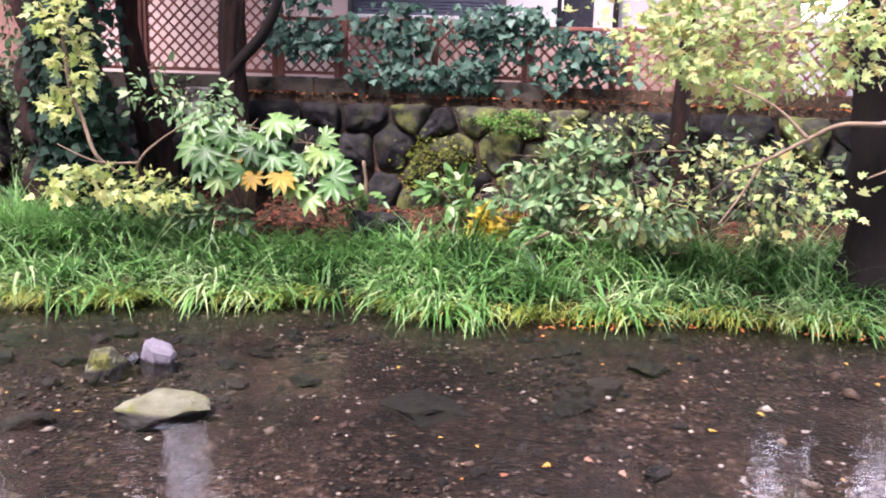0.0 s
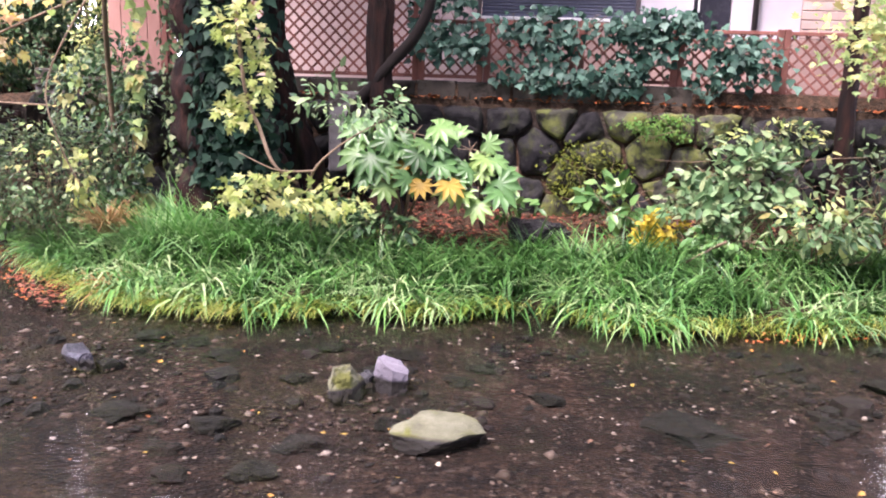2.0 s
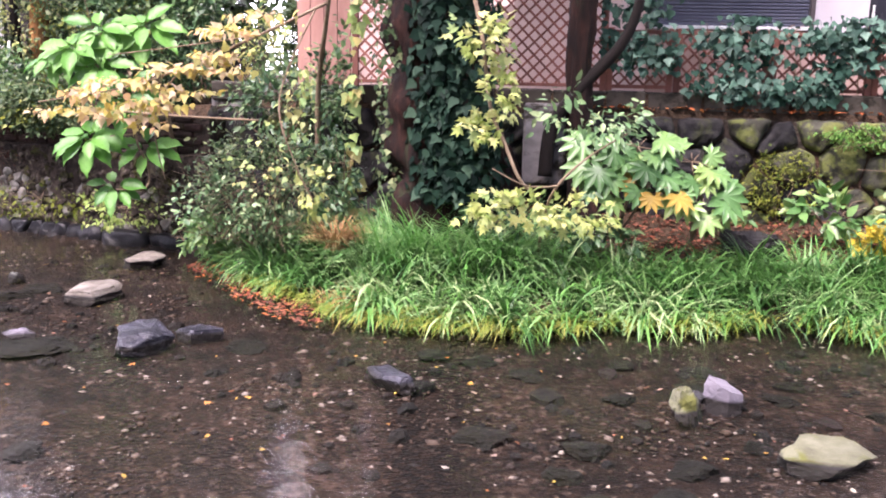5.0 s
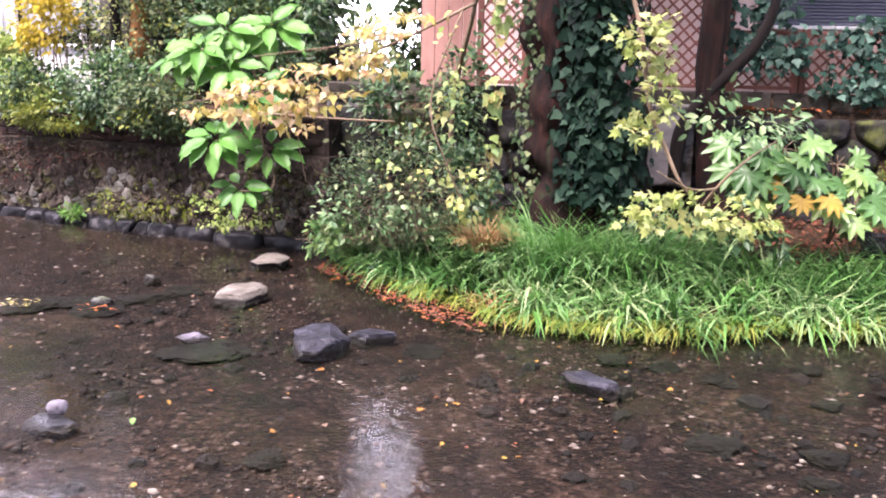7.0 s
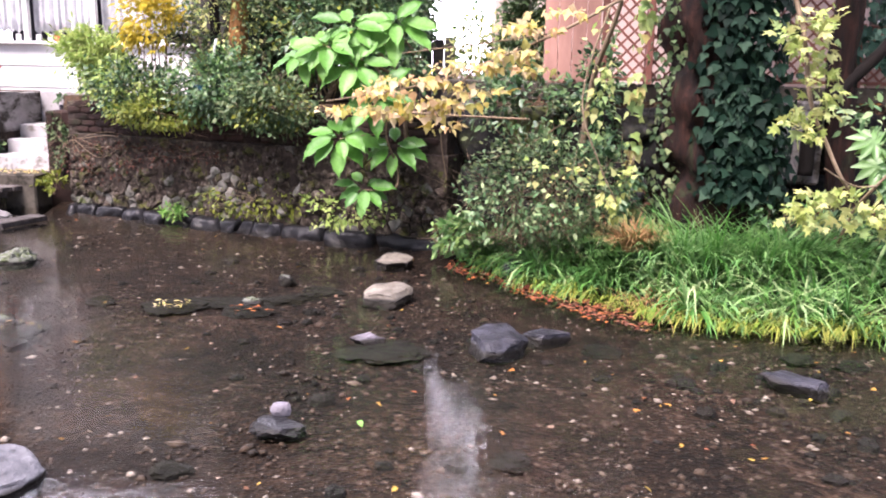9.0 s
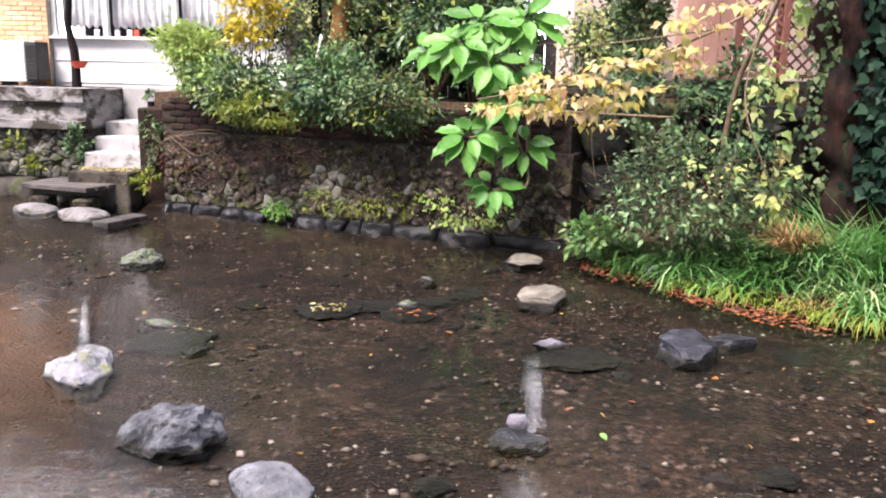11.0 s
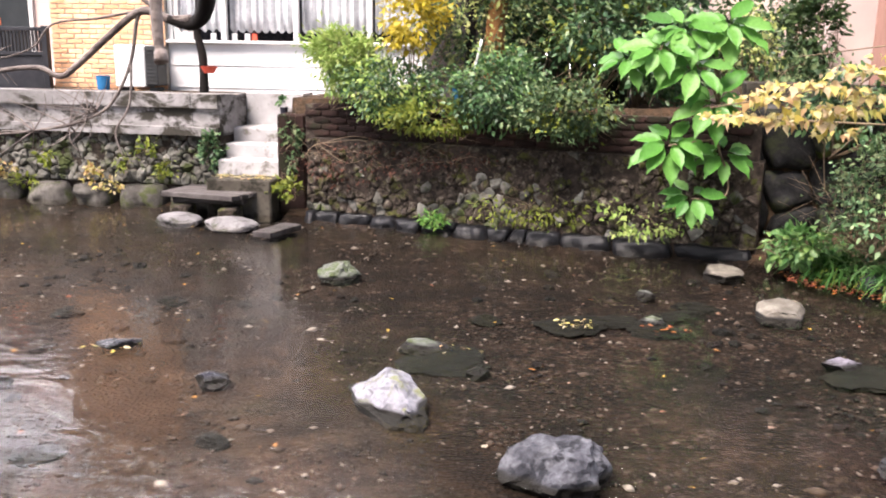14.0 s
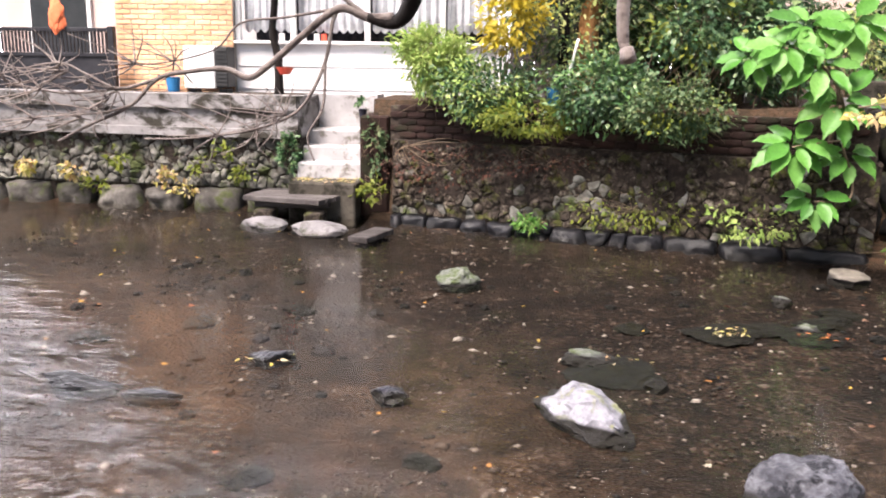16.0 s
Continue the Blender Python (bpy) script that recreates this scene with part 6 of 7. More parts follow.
def right_tree():
    rg = np.random.default_rng(23)
    root = empty("tree", (2.9, 6.9, -0.1), "dark-trunked tree with pale yellow-green leaves over the grass", "tree")
    bm = bmesh.new()
    tube(bm, smooth_line([(2.95, 6.9, -0.25), (2.85, 6.85, 0.6), (2.75, 6.8, 1.4), (2.6, 6.8, 2.4), (2.7, 6.9, 4.2)], 6), list(np.interp(np.linspace(0, 1, 25), [0, 0.12, 1], [0.36, 0.2, 0.09])), 14, 0.35)
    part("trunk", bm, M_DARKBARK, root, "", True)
    bm = bmesh.new()
    branch(bm, ((2.8, 6.6, 1.2), (2.45, 5.7, 1.12), (2.12, 5.5, 1.11), (1.94, 5.5, 1.02), (1.7, 5.5, 0.88), (1.5, 5.5, 0.8)), 0.024, 0.008, 6, 0.15)
    branch(bm, ((1.7, 5.5, 0.9), (1.6, 5.45, 0.72), (1.45, 5.4, 0.5)), 0.012, 0.005, 5, 0.1)
    branch(bm, ((1.94, 5.5, 1.02), (1.75, 5.55, 1.2), (1.5, 5.6, 1.32)), 0.014, 0.005, 5, 0.1)
    branch(bm, ((2.45, 5.7, 1.12), (2.6, 5.6, 0.95), (2.3, 5.5, 0.8)), 0.014, 0.005, 5, 0.1)
    for k in range(9):
        x0 = rg.uniform(1.0, 2.6)
        branch(bm, ((2.7, 6.7, 1.9 + 0.1 * k), (x0 + 0.5, 6.2, 1.8), (x0, 6.0 + rg.uniform(-0.3, 0.3), rg.uniform(1.2, 1.7))), 0.02, 0.005, 5, 0.1, 5)
    part("branch", bm, M_TWIG, root, "pale branches", True)
    leaf_set(root, "foliage", leaf_cloud("foliage", rg, (1.75, 6.05, 1.62), (1.05, 0.5, 0.4), 2100, 0.055, MAPLE, 60, 0.17, 0.95, 0.25), G_MAPLE, "pale yellow-green lobed leaves, some orange")
    leaf_set(root, "foliage", leaf_cloud("foliage", rg, (1.8, 5.6, 0.68), (0.6, 0.3, 0.34), 260, 0.048, MAPLE, 26, 0.16, 0.95, 0.25), G_MAPLE)
    crown(rg, (2.3, 6.8, 4.9), (2.2, 1.4, 1.5), 5000, 0.11, G_MAPLE, root)


def hanging_branch():
    """The pale-leaved branch that hangs before the ivy-clad tree."""
    rg = np.random.default_rng(24)
    root = empty("sapling", (-2.85, 6.9, 0.0), "thin pale branch with yellow-green lobed leaves before the tree", "tree")
    bm = bmesh.new()
    branch(bm, ((-3.6, 6.9, 2.6), (-3.35, 6.6, 1.8), (-3.25, 6.5, 1.2), (-3.12, 6.45, 0.9), (-3.0, 6.4, 0.65), (-2.85, 6.5, 0.5)), 0.02, 0.012, 6, 0.15)
    branch(bm, ((-2.85, 6.9, -0.1), (-2.8, 6.7, 0.35), (-2.72, 6.5, 0.6), (-2.5, 6.55, 0.82), (-2.2, 6.7, 1.0)), 0.016, 0.006, 6, 0.15)
    branch(bm, ((-2.72, 6.5, 0.6), (-2.95, 6.3, 0.62), (-3.2, 6.2, 0.75)), 0.01, 0.004, 5, 0.1)
    part("branch", bm, M_TWIG, root, "", True)
    for c, r, n in (((-3.3, 6.55, 1.68), (0.24, 0.16, 0.2), 55), ((-3.2, 6.5, 1.32), (0.16, 0.14, 0.2), 45), ((-3.3, 6.45, 1.02), (0.2, 0.14, 0.12), 40), ((-3.02, 6.35, 0.44), (0.42, 0.2, 0.14), 95), ((-2.55, 6.45, 0.4), (0.28, 0.16, 0.12), 45)):
        leaf_set(root, "foliage", leaf_cloud("foliage", rg, c, r, int(n * 1.8), 0.07, MAPLE, 12, 0.24, 0.9, 0.35), G_LIME)
    leaf_set(root, "foliage", leaf_cloud("foliage", rg, (-2.5, 6.75, 1.1), (0.45, 0.25, 0.26), 230, 0.07, OVAL, 22, 0.2, 0.55, 0.2), G_VARIEG, "pale grey-green leaves")


def slim_trunk():
    root = empty("tree", (1.6, 8.0, 0.2), "slim dark reddish trunk in front of the lattice fence", "tree")
    bm = bmesh.new()
    tube(bm, smooth_line([(1.62, 8.0, 0.1), (1.58, 8.0, 1.0), (1.6, 8.02, 1.8), (1.66, 8.05, 3.4)], 6), list(np.linspace(0.1, 0.05, 19)), 10, 0.3)
    part("trunk", bm, M_BARK, root, "", True)
    crown(np.random.default_rng(28), (1.7, 8.2, 5.0), (1.2, 1.0, 1.2), 2500, 0.1, G_MAPLE, root)


slim_trunk()
ivy_tree()
second_tree()
right_tree()
hanging_branch()


# ---- fatsia and other plants on the bank ----
def fatsia(base, heads, seed, label):
    rg = np.random.default_rng(seed)
    root = empty("fatsia", base, label, "shrub")
    for (x, y, z, n, size, mat_) in heads:
        bm = bmesh.new()
        branch(bm, (base, ((base[0] + x) / 2 + 0.03, (base[1] + y) / 2, (base[2] + z) / 2), (x, y, z)), 0.016, 0.008, 6, 0.1, 5)
        P, D, N = [], [], []
        for k in range(n):
            a = 2.4 * k + rg.uniform(-0.3, 0.3)
            tier = k / n
            out = np.array([math.cos(a), 0.5 * math.sin(a) - 0.15, 0.7 * math.sin(a)])
            d = out * (1.1 - 0.6 * tier) + np.array([0, -0.4, 0.3]) * tier
            p = np.array([x, y, z]) + d * rg.uniform(0.07, 0.15)
            branch(bm, ((x, y, z), p), 0.005, 0.004, 4, 0, 1)
            P.append(p)
            D.append(out * 0.8 + np.array([0, -0.2, -0.5]))
            N.append(np.array([0, -0.85, 0.6]) + np.array([out[0], 0, 0]) * 0.4 + rg.normal(size=3) * 0.2)
        part("stem", bm, M_TWIG, root, "", True)
        L = size * rg.uniform(0.75, 1.15, n)
        for p, d, nn, ll in zip(P, D, N, L):
            link_data("leaf", leaves_mesh("leaf", FATSIA, p[None], d[None], nn[None], ll, ll), mat_, root)
    return root


fatsia((-2.2, 7.5, 0.0), ((-2.32, 7.2, 0.8, 8, 0.33, G_FATSIA), (-2.06, 7.2, 0.86, 6, 0.31, G_FATSIA), (-2.3, 7.1, 0.56, 5, 0.31, G_FATSIA), (-2.1, 7.12, 0.66, 4, 0.29, G_FATSIA), (-1.97, 7.06, 0.58, 3, 0.25, G_YELLOWED)), 31, "fatsia with broad palmate leaves, one of them yellow")
fatsia((-1.5, 7.6, 0.02), ((-1.6, 7.3, 0.74, 7, 0.27, G_FATSIA), (-1.52, 7.22, 0.5, 9, 0.3, G_FATSIA), (-1.66, 7.2, 0.6, 4, 0.27, G_FATSIA)), 32, "fatsia with glossy palmate green leaves on the bank")
shrub("undergrowth", (-2.85, 7.3, -0.1), (-2.85, 7.15, 0.15), (0.35, 0.2, 0.22), 260, 0.09, OVAL, G_SHRUB, "dark green leafy plant at the foot of the trunks", 51, 14, 5, category="plant")
shrub("undergrowth", (-0.3, 7.8, 0.05), (-0.3, 7.65, 0.28), (0.42, 0.2, 0.2), 170, 0.12, OVAL, G_LUSH, "leafy green plant before the mossy stones", 52, 12, 5, category="plant")
shrub("undergrowth", (-1.2, 7.7, 0.05), (-1.2, 7.65, 0.2), (0.22, 0.16, 0.12), 70, 0.1, OVAL, G_LUSH, "small green plant growing out of the leaf litter", 53, 8, 4, category="plant")
shrub("fern", (-0.05, 7.5, -0.05), (-0.03, 7.4, 0.12), (0.26, 0.16, 0.15), 620, 0.06, SMALL, G_YELLOW, "yellowed fern in the grass", 54, 16, 6, category="plant")
shrub("shrub", (0.7, 7.8, 0.0), (0.72, 7.55, 0.5), (0.68, 0.22, 0.38), 560, 0.105, OVAL, G_VARIEG, "grey-green leafy shrub against the boulder wall", 55, 36, 9, aspect=0.62)
shrub("shrub", (1.9, 7.8, 0.0), (1.8, 7.4, 0.55), (0.75, 0.25, 0.42), 420, 0.07, OVAL, G_DULL, "dull green shrub under the pale-leaved tree", 56, 30, 9, aspect=0.5)
shrub("shrub", (3.6, 7.8, 0.0), (3.5, 7.4, 0.5), (0.7, 0.3, 0.5), 700, 0.08, OVAL, G_DULL, "dull green shrub beside the dark trunk", 57, 30, 9, aspect=0.5)
shrub("shrub", (0.35, 7.6, 0.0), (0.35, 7.35, 0.3), (0.42, 0.2, 0.2), 240, 0.1, OVAL, G_VARIEG, "low grey-green shrub at the top of the grass", 155, 24, 7, aspect=0.62)
shrub("shrub", (1.2, 7.2, -0.05), (1.25, 7.0, 0.32), (0.5, 0.25, 0.26), 260, 0.085, OVAL, G_VARIEG, "pale leafy shrub rising out of the grass", 156, 24, 7, aspect=0.62, second=(0.4, G_MAPLE, "yellowing leaves"))
shrub("shrub", (2.3, 7.5, -0.05), (2.3, 7.2, 0.5), (0.5, 0.25, 0.4), 340, 0.07, OVAL, G_DULL, "loose shrub with mottled leaves beside the trunk", 157, 26, 7, aspect=0.5, second=(0.3, G_MAPLE, "yellowing leaves"))
shrub("shrub", (0.9, 8.1, 0.3), (0.95, 8.0, 0.85), (0.6, 0.2, 0.22), 320, 0.07, OVAL, G_DULL, "dull green shrub climbing the boulder wall", 158, 24, 7, aspect=0.5, second=(0.3, G_LIME, "yellow-green leaves"))
shrub("undergrowth", (-2.4, 7.2, -0.1), (-2.35, 7.05, 0.12), (0.35, 0.18, 0.18), 240, 0.085, OVAL, G_SHRUB, "dark green leaves under the pale branch", 159, 12, 5, category="plant")
shrub("undergrowth", (-3.3, 7.2, -0.1), (-3.3, 7.0, 0.3), (0.3, 0.18, 0.25), 260, 0.08, OVAL, G_SHRUB, "dark green leaves at the foot of the trunk", 160, 12, 5, category="plant")
shrub("undergrowth", (0.55, 7.4, -0.1), (0.55, 7.2, 0.1), (0.3, 0.16, 0.14), 160, 0.1, OVAL, G_LUSH, "green leafy plant in the grass", 161, 10, 5, category="plant")
shrub("moss_plant", (0.2, 8.2, 0.9), (0.1, 8.3, 0.92), (0.45, 0.07, 0.13), 900, 0.03, SMALL, G_FERN, "green creeping plant over the top of the boulder wall", 58, 20, 3, category="plant", stem_r=0.004)
shrub("moss_plant", (-0.55, 8.2, 0.3), (-0.6, 8.3, 0.42), (0.5, 0.08, 0.38), 800, 0.035, SMALL, G_FRINGE, "yellow-green creeping plant on the mossy stones", 59, 30, 3, category="plant", stem_r=0.004)
bm = bmesh.new()
branch(bm, ((0.48, 7.0, 0.12), (0.38, 7.0, 0.07), (0.1, 6.98, -0.1)), 0.016, 0.008, 6, 0.3, 3)
tagged(link_mesh("stick", bm, M_TWIG, smooth=True), "dry brown stick lying in the grass", "stick")
bm = bmesh.new()
branch(bm, ((-1.22, 7.9, 0.02), (-1.2, 7.88, 0.3), (-1.23, 7.87, 0.55)), 0.022, 0.017, 7, 0.2, 3)
tagged(link_mesh("stake", bm, M_TWIG, smooth=True), "weathered wooden stake before the boulder wall", "stake")


# ---- ivy on the low fence ----
def fence_ivy(x0, x1, z0, z1, n, seed):
    rg = np.random.default_rng(seed)
    root = empty("ivy", ((x0 + x1) / 2, 8.55, z0), "dark green ivy spreading over the lattice fence", "ivy", "ivy on the fence")
    for k in range(5):
        bm = bmesh.new()
        x = rg.uniform(x0, x1)
        branch(bm, ((x, 8.56, z0 - 0.02), (x + rg.uniform(-0.1, 0.1), 8.54, (z0 + z1) / 2), (x + rg.uniform(-0.3, 0.3), 8.53, z1)), 0.006, 0.003, 4, 0, 3)
        part("stem", bm, M_TWIG, root)
    g = np.stack([rg.uniform(x0, x1, 14), rg.uniform(z0, z1, 14)], -1)
    p = g[rg.integers(0, 14, n)] + rg.normal(size=(n, 2)) * np.array([0.13, 0.09])
    P = np.stack([np.clip(p[:, 0], x0 - 0.1, x1 + 0.1), 8.5 - np.abs(rg.normal(0, 0.07, n)), np.clip(p[:, 1], z0 - 0.08, z1 + 0.06)], -1)
    D = np.array([0, -0.3, -0.8]) + rg.normal(size=(n, 3)) * 0.5
    N = np.array([0, -0.8, 0.55]) + rg.normal(size=(n, 3)) * 0.35
    L = 0.09 * rg.uniform(0.55, 1.2, n)
    leaf_set(root, "foliage", leaves_mesh("foliage", IVY, P, D, N, L, L * 0.95), G_IVY)


fence_ivy(-2.2, -1.7, 1.55, 2.15, 330, 81)
fence_ivy(-1.5, -0.75, 1.3, 1.88, 260, 82)
fence_ivy(-0.85, 0.5, 1.3, 1.92, 620, 83)
fence_ivy(0.5, 1.15, 1.35, 1.7, 170, 84)
fence_ivy(-1.4, 0.2, 1.8, 1.93, 170, 85)


# ---- the middle: bush, broad-leaved plant, golden branch ----
shrub("bush", (-5.35, 7.4, -0.1), (-5.2, 7.05, 0.42), (0.78, 0.5, 0.58), 2700, 0.044, OVAL, G_DULL, "dense dull green small-leaved bush overhanging the water", 91, 90, 46, tight=0.1, stem_r=0.007, second=(0.2, G_VARIEG, "paler blue-green leaves"))
shrub("bush", (-6.0, 7.7, -0.3), (-5.85, 7.5, -0.08), (0.35, 0.25, 0.2), 420, 0.075, OVAL, G_LUSH, "low leafy plant trailing over the stream edge", 92, 16, 5)
shrub("bush", (-4.7, 7.2, -0.1), (-4.62, 7.1, 0.5), (0.3, 0.25, 0.5), 700, 0.06, OVAL, G_SHRUB, "dark small-leaved bush beside the ivy-clad trunk", 93, 22, 6)
shrub("bush", (-5.4, 8.3, 0.6), (-5.3, 8.1, 1.05), (0.6, 0.25, 0.45), 900, 0.07, OVAL, G_SHRUB, "dark green bush growing at the fence corner", 94, 26, 7)


# Added to keep a bright sky streak out of the water's reflection.
shrub("bush", (-4.75, 7.6, 0.0), (-4.72, 7.55, 1.15), (0.24, 0.18, 0.7), 650, 0.06, OVAL, G_SHRUB, "loose dark creeper-grown bush added between the bush and the trunk", 96, 22, 8, bark=M_DARKBARK)


shrub("creeper", (-5.1, 7.0, 0.1), (-5.0, 6.72, 0.7), (0.55, 0.2, 0.4), 70, 0.05, IVY, G_MAPLE, "cream and yellow-green leaves trailing over the bush", 97, 30, 7, stem_r=0.005, category="plant", aspect=0.8)
shrub("creeper", (-5.5, 6.9, 0.0), (-5.45, 6.6, 0.3), (0.5, 0.15, 0.3), 150, 0.05, OVAL, G_VARIEG, "pale green shoots at the front of the bush", 98, 24, 7, stem_r=0.004, category="plant")


def broad_leaved_plant():
    rg = np.random.default_rng(95)
    root = empty("broad_leaved_plant", (-6.55, 8.2, 0.5), "tall plant with whorls of large bright green pointed leaves", "plant")
    heads = ((-7.15, 7.62, 1.56, 14, 0.33), (-6.86, 7.58, 1.4, 12, 0.31), (-6.56, 7.85, 1.78, 13, 0.32), (-6.68, 7.6, 1.12, 12, 0.31), (-7.03, 7.6, 0.76, 14, 0.31), (-6.53, 7.7, 0.68, 10, 0.25), (-6.8, 7.6, 0.3, 11, 0.25), (-7.4, 7.7, 1.48, 9, 0.28), (-6.95, 7.75, 1.74, 10, 0.3))
    bm = bmesh.new()
    branch(bm, ((-6.5, 8.3, 0.5), (-6.55, 8.05, 1.3), (-6.7, 7.9, 1.5), (-6.58, 7.85, 1.75)), 0.025, 0.012, 7, 0.1)
    branch(bm, ((-6.55, 8.05, 1.3), (-6.85, 7.85, 1.45), (-7.15, 7.65, 1.56)), 0.018, 0.01, 6, 0.1)
    branch(bm, ((-6.75, 7.85, 1.45), (-6.62, 7.7, 1.1), (-6.6, 7.65, 0.75), (-6.5, 7.65, 0.5), (-6.52, 7.62, 0.3), (-6.8, 7.6, 0.28)), 0.014, 0.008, 6, 0.1)
    branch(bm, ((-6.6, 7.65, 0.8), (-6.8, 7.62, 0.78), (-7.03, 7.6, 0.74)), 0.01, 0.007, 5, 0.1)
    branch(bm, ((-6.62, 7.7, 1.1), (-6.78, 7.65, 1.15)), 0.01, 0.008, 5, 0.1, 2)
    branch(bm, ((-7.1, 7.68, 1.53), (-6.9, 7.6, 1.4)), 0.01, 0.008, 5, 0.1, 2)
    part("stem", bm, M_TWIG, root, "thin pale drooping stems", True)
    # a pointed leaf folded along its midrib, with a toothed edge
    us = (0.0, 0.1, 0.2, 0.3, 0.42, 0.54, 0.66, 0.78, 0.9)
    ws = (0.0, 0.2, 0.3, 0.4, 0.4, 0.42, 0.33, 0.27, 0.11)
    vs = [(u, 0, -0.05 - 0.16 * u * u) for u in us]
    for side in (-1, 1):
        vs += [(u + 0.03 * (k % 2), side * w, 0.05 - 0.2 * u * u + 0.03 * (k % 2)) for k, (u, w) in enumerate(zip(us, ws))]
    vs.append((1.03, 0, -0.26))
    fs = []
    for k in range(8):
        fs += [(k, k + 1, 10 + k), (k, 10 + k, 9 + k), (k, 18 + k, 19 + k), (k, 19 + k, k + 1)]
    fs += [(8, 27, 17), (8, 26, 27)]
    tmpl = (np.array(vs, float), fs)
    for x, y, z, n, size in heads:
        P, D, N = [], [], []
        for k in range(n):
            a = 2.4 * k + rg.uniform(-0.25, 0.25)
            tier = k / n
            out = np.array([math.cos(a), 0.62 * math.sin(a) - 0.1, 0.62 * math.sin(a)])
            d = out + np.array([0, -0.45, 0.45]) * (0.75 - 1.1 * (1 - tier)) + np.array([0, 0, -0.38])
            P.append(np.array([x, y, z]) + np.array([0, -0.06, 0.06]) * (tier - 0.5) + out * rg.uniform(0.03, 0.09))
            D.append(d)
            N.append(np.array([0, -0.72, 0.78]) + np.array([out[0], out[1], 0]) * 0.35 + rg.normal(size=3) * 0.1)
        L = size * rg.uniform(0.7, 1.1, n)
        for p, d, nn, ll in zip(P, D, N, L):
            link_data("leaf", leaves_mesh("leaf", tmpl, p[None], d[None], nn[None], ll, ll * 0.6), G_BRIGHT, root)


broad_leaved_plant()


def golden_branch():
    rg = np.random.default_rng(96)
    root = empty("tree", (-4.85, 7.6, 0.2), "slender tree with golden-yellow leaves on drooping twigs", "tree")
    bm = bmesh.new()
    branch(bm, ((-4.85, 7.6, 0.0), (-4.8, 7.4, 1.2), (-4.6, 7.0, 2.0), (-4.5, 6.9, 3.0)), 0.03, 0.015, 7, 0.15)
    branch(bm, ((-4.62, 7.0, 1.95), (-5.1, 6.75, 1.68), (-5.7, 6.7, 1.42), (-6.2, 6.65, 1.25), (-6.9, 6.6, 1.12)), 0.014, 0.005, 6, 0.1)
    branch(bm, ((-5.7, 6.7, 1.42), (-5.9, 6.7, 1.2), (-6.0, 6.75, 0.9), (-5.95, 6.8, 0.5)), 0.008, 0.005, 5, 0.1)
    branch(bm, ((-5.1, 6.75, 1.68), (-5.6, 6.7, 1.6), (-6.3, 6.6, 1.5)), 0.008, 0.004, 5, 0.1)
    branch(bm, ((-4.7, 6.95, 1.9), (-4.9, 6.6, 1.2), (-4.75, 6.5, 0.7), (-4.6, 6.5, 0.4)), 0.01, 0.004, 5, 0.1)
    branch(bm, ((-6.6, 7.4, 1.02), (-5.9, 7.2, 1.0), (-5.3, 7.3, 0.98)), 0.012, 0.01, 6, 0.1)
    part("branch", bm, M_TWIG, root, "", True)
    for c, r, n, m_ in (((-4.62, 6.5, 0.5), (0.14, 0.12, 0.25), 70, G_LIME), ((-4.78, 6.7, 1.4), (0.18, 0.15, 0.4), 80, G_MAPLE)):
        leaf_set(root, "foliage", leaf_cloud("foliage", rg, c, r, n, 0.06, IVY, 16, 0.22, 0.75, 0.6), m_)
    # sprays of drooping leaves in layers, one above the other
    for x, z, wide, n in ((-6.75, 1.06, 0.3, 60), (-6.55, 1.2, 0.34, 80), (-6.3, 1.04, 0.32, 80), (-6.2, 1.3, 0.36, 90), (-6.0, 1.13, 0.36, 90), (-5.85, 1.4, 0.36, 90), (-5.7, 1.22, 0.3, 60), (-5.5, 1.52, 0.36, 80), (-5.3, 1.7, 0.34, 60), (-5.25, 1.4, 0.25, 36), (-5.1, 1.82, 0.3, 40), (-5.95, 0.96, 0.2, 26)):
        leaf_set(root, "foliage", leaf_cloud("foliage", rg, (x, 6.66, z), (wide, 0.22, 0.035), n, 0.066, IVY, 14, 0.2, 0.8, 0.75), G_GOLD)
    crown(rg, (-4.6, 6.9, 3.5), (0.9, 0.8, 0.8), 900, 0.09, G_GOLD, root)


golden_branch()


# ---- shrubs on the rubble wall ----
shrub("shrub", (-10.3, 9.75, 0.9), (-10.3, 9.4, 1.42), (0.48, 0.35, 0.38), 5200, 0.07, SMALL, G_BAMBOO, "light green feathery shrub beside the white house", 101, 40, 9, aspect=0.3)
shrub("shrub", (-9.6, 9.5, 0.9), (-9.45, 9.1, 1.85), (0.42, 0.35, 0.4), 1100, 0.075, OVAL, G_YELLOW, "bright yellow-leaved shrub above the wall", 102, 30, 8, aspect=0.5)
shrub("shrub", (-9.7, 9.4, 0.85), (-9.7, 9.05, 1.15), (0.6, 0.32, 0.36), 3200, 0.047, OVAL, G_SHRUB, "dense dark green shrub overhanging the wall", 103, 50, 10, second=(0.6, G_BAMBOO, "light yellow-green shoots"))
shrub("shrub", (-9.2, 9.2, 0.8), (-9.25, 8.75, 0.86), (0.6, 0.3, 0.2), 1500, 0.05, OVAL, G_FRINGE, "yellow-green leafy shoots hanging over the wall", 104, 26, 8, aspect=0.5)
shrub("shrub", (-8.6, 9.1, 0.8), (-8.55, 8.6, 1.15), (0.55, 0.35, 0.42), 3000, 0.05, OVAL, G_SHRUB, "blue-green shrub spilling over the wall", 105, 50, 10, second=(0.35, G_LUSH, "brighter leaves"))
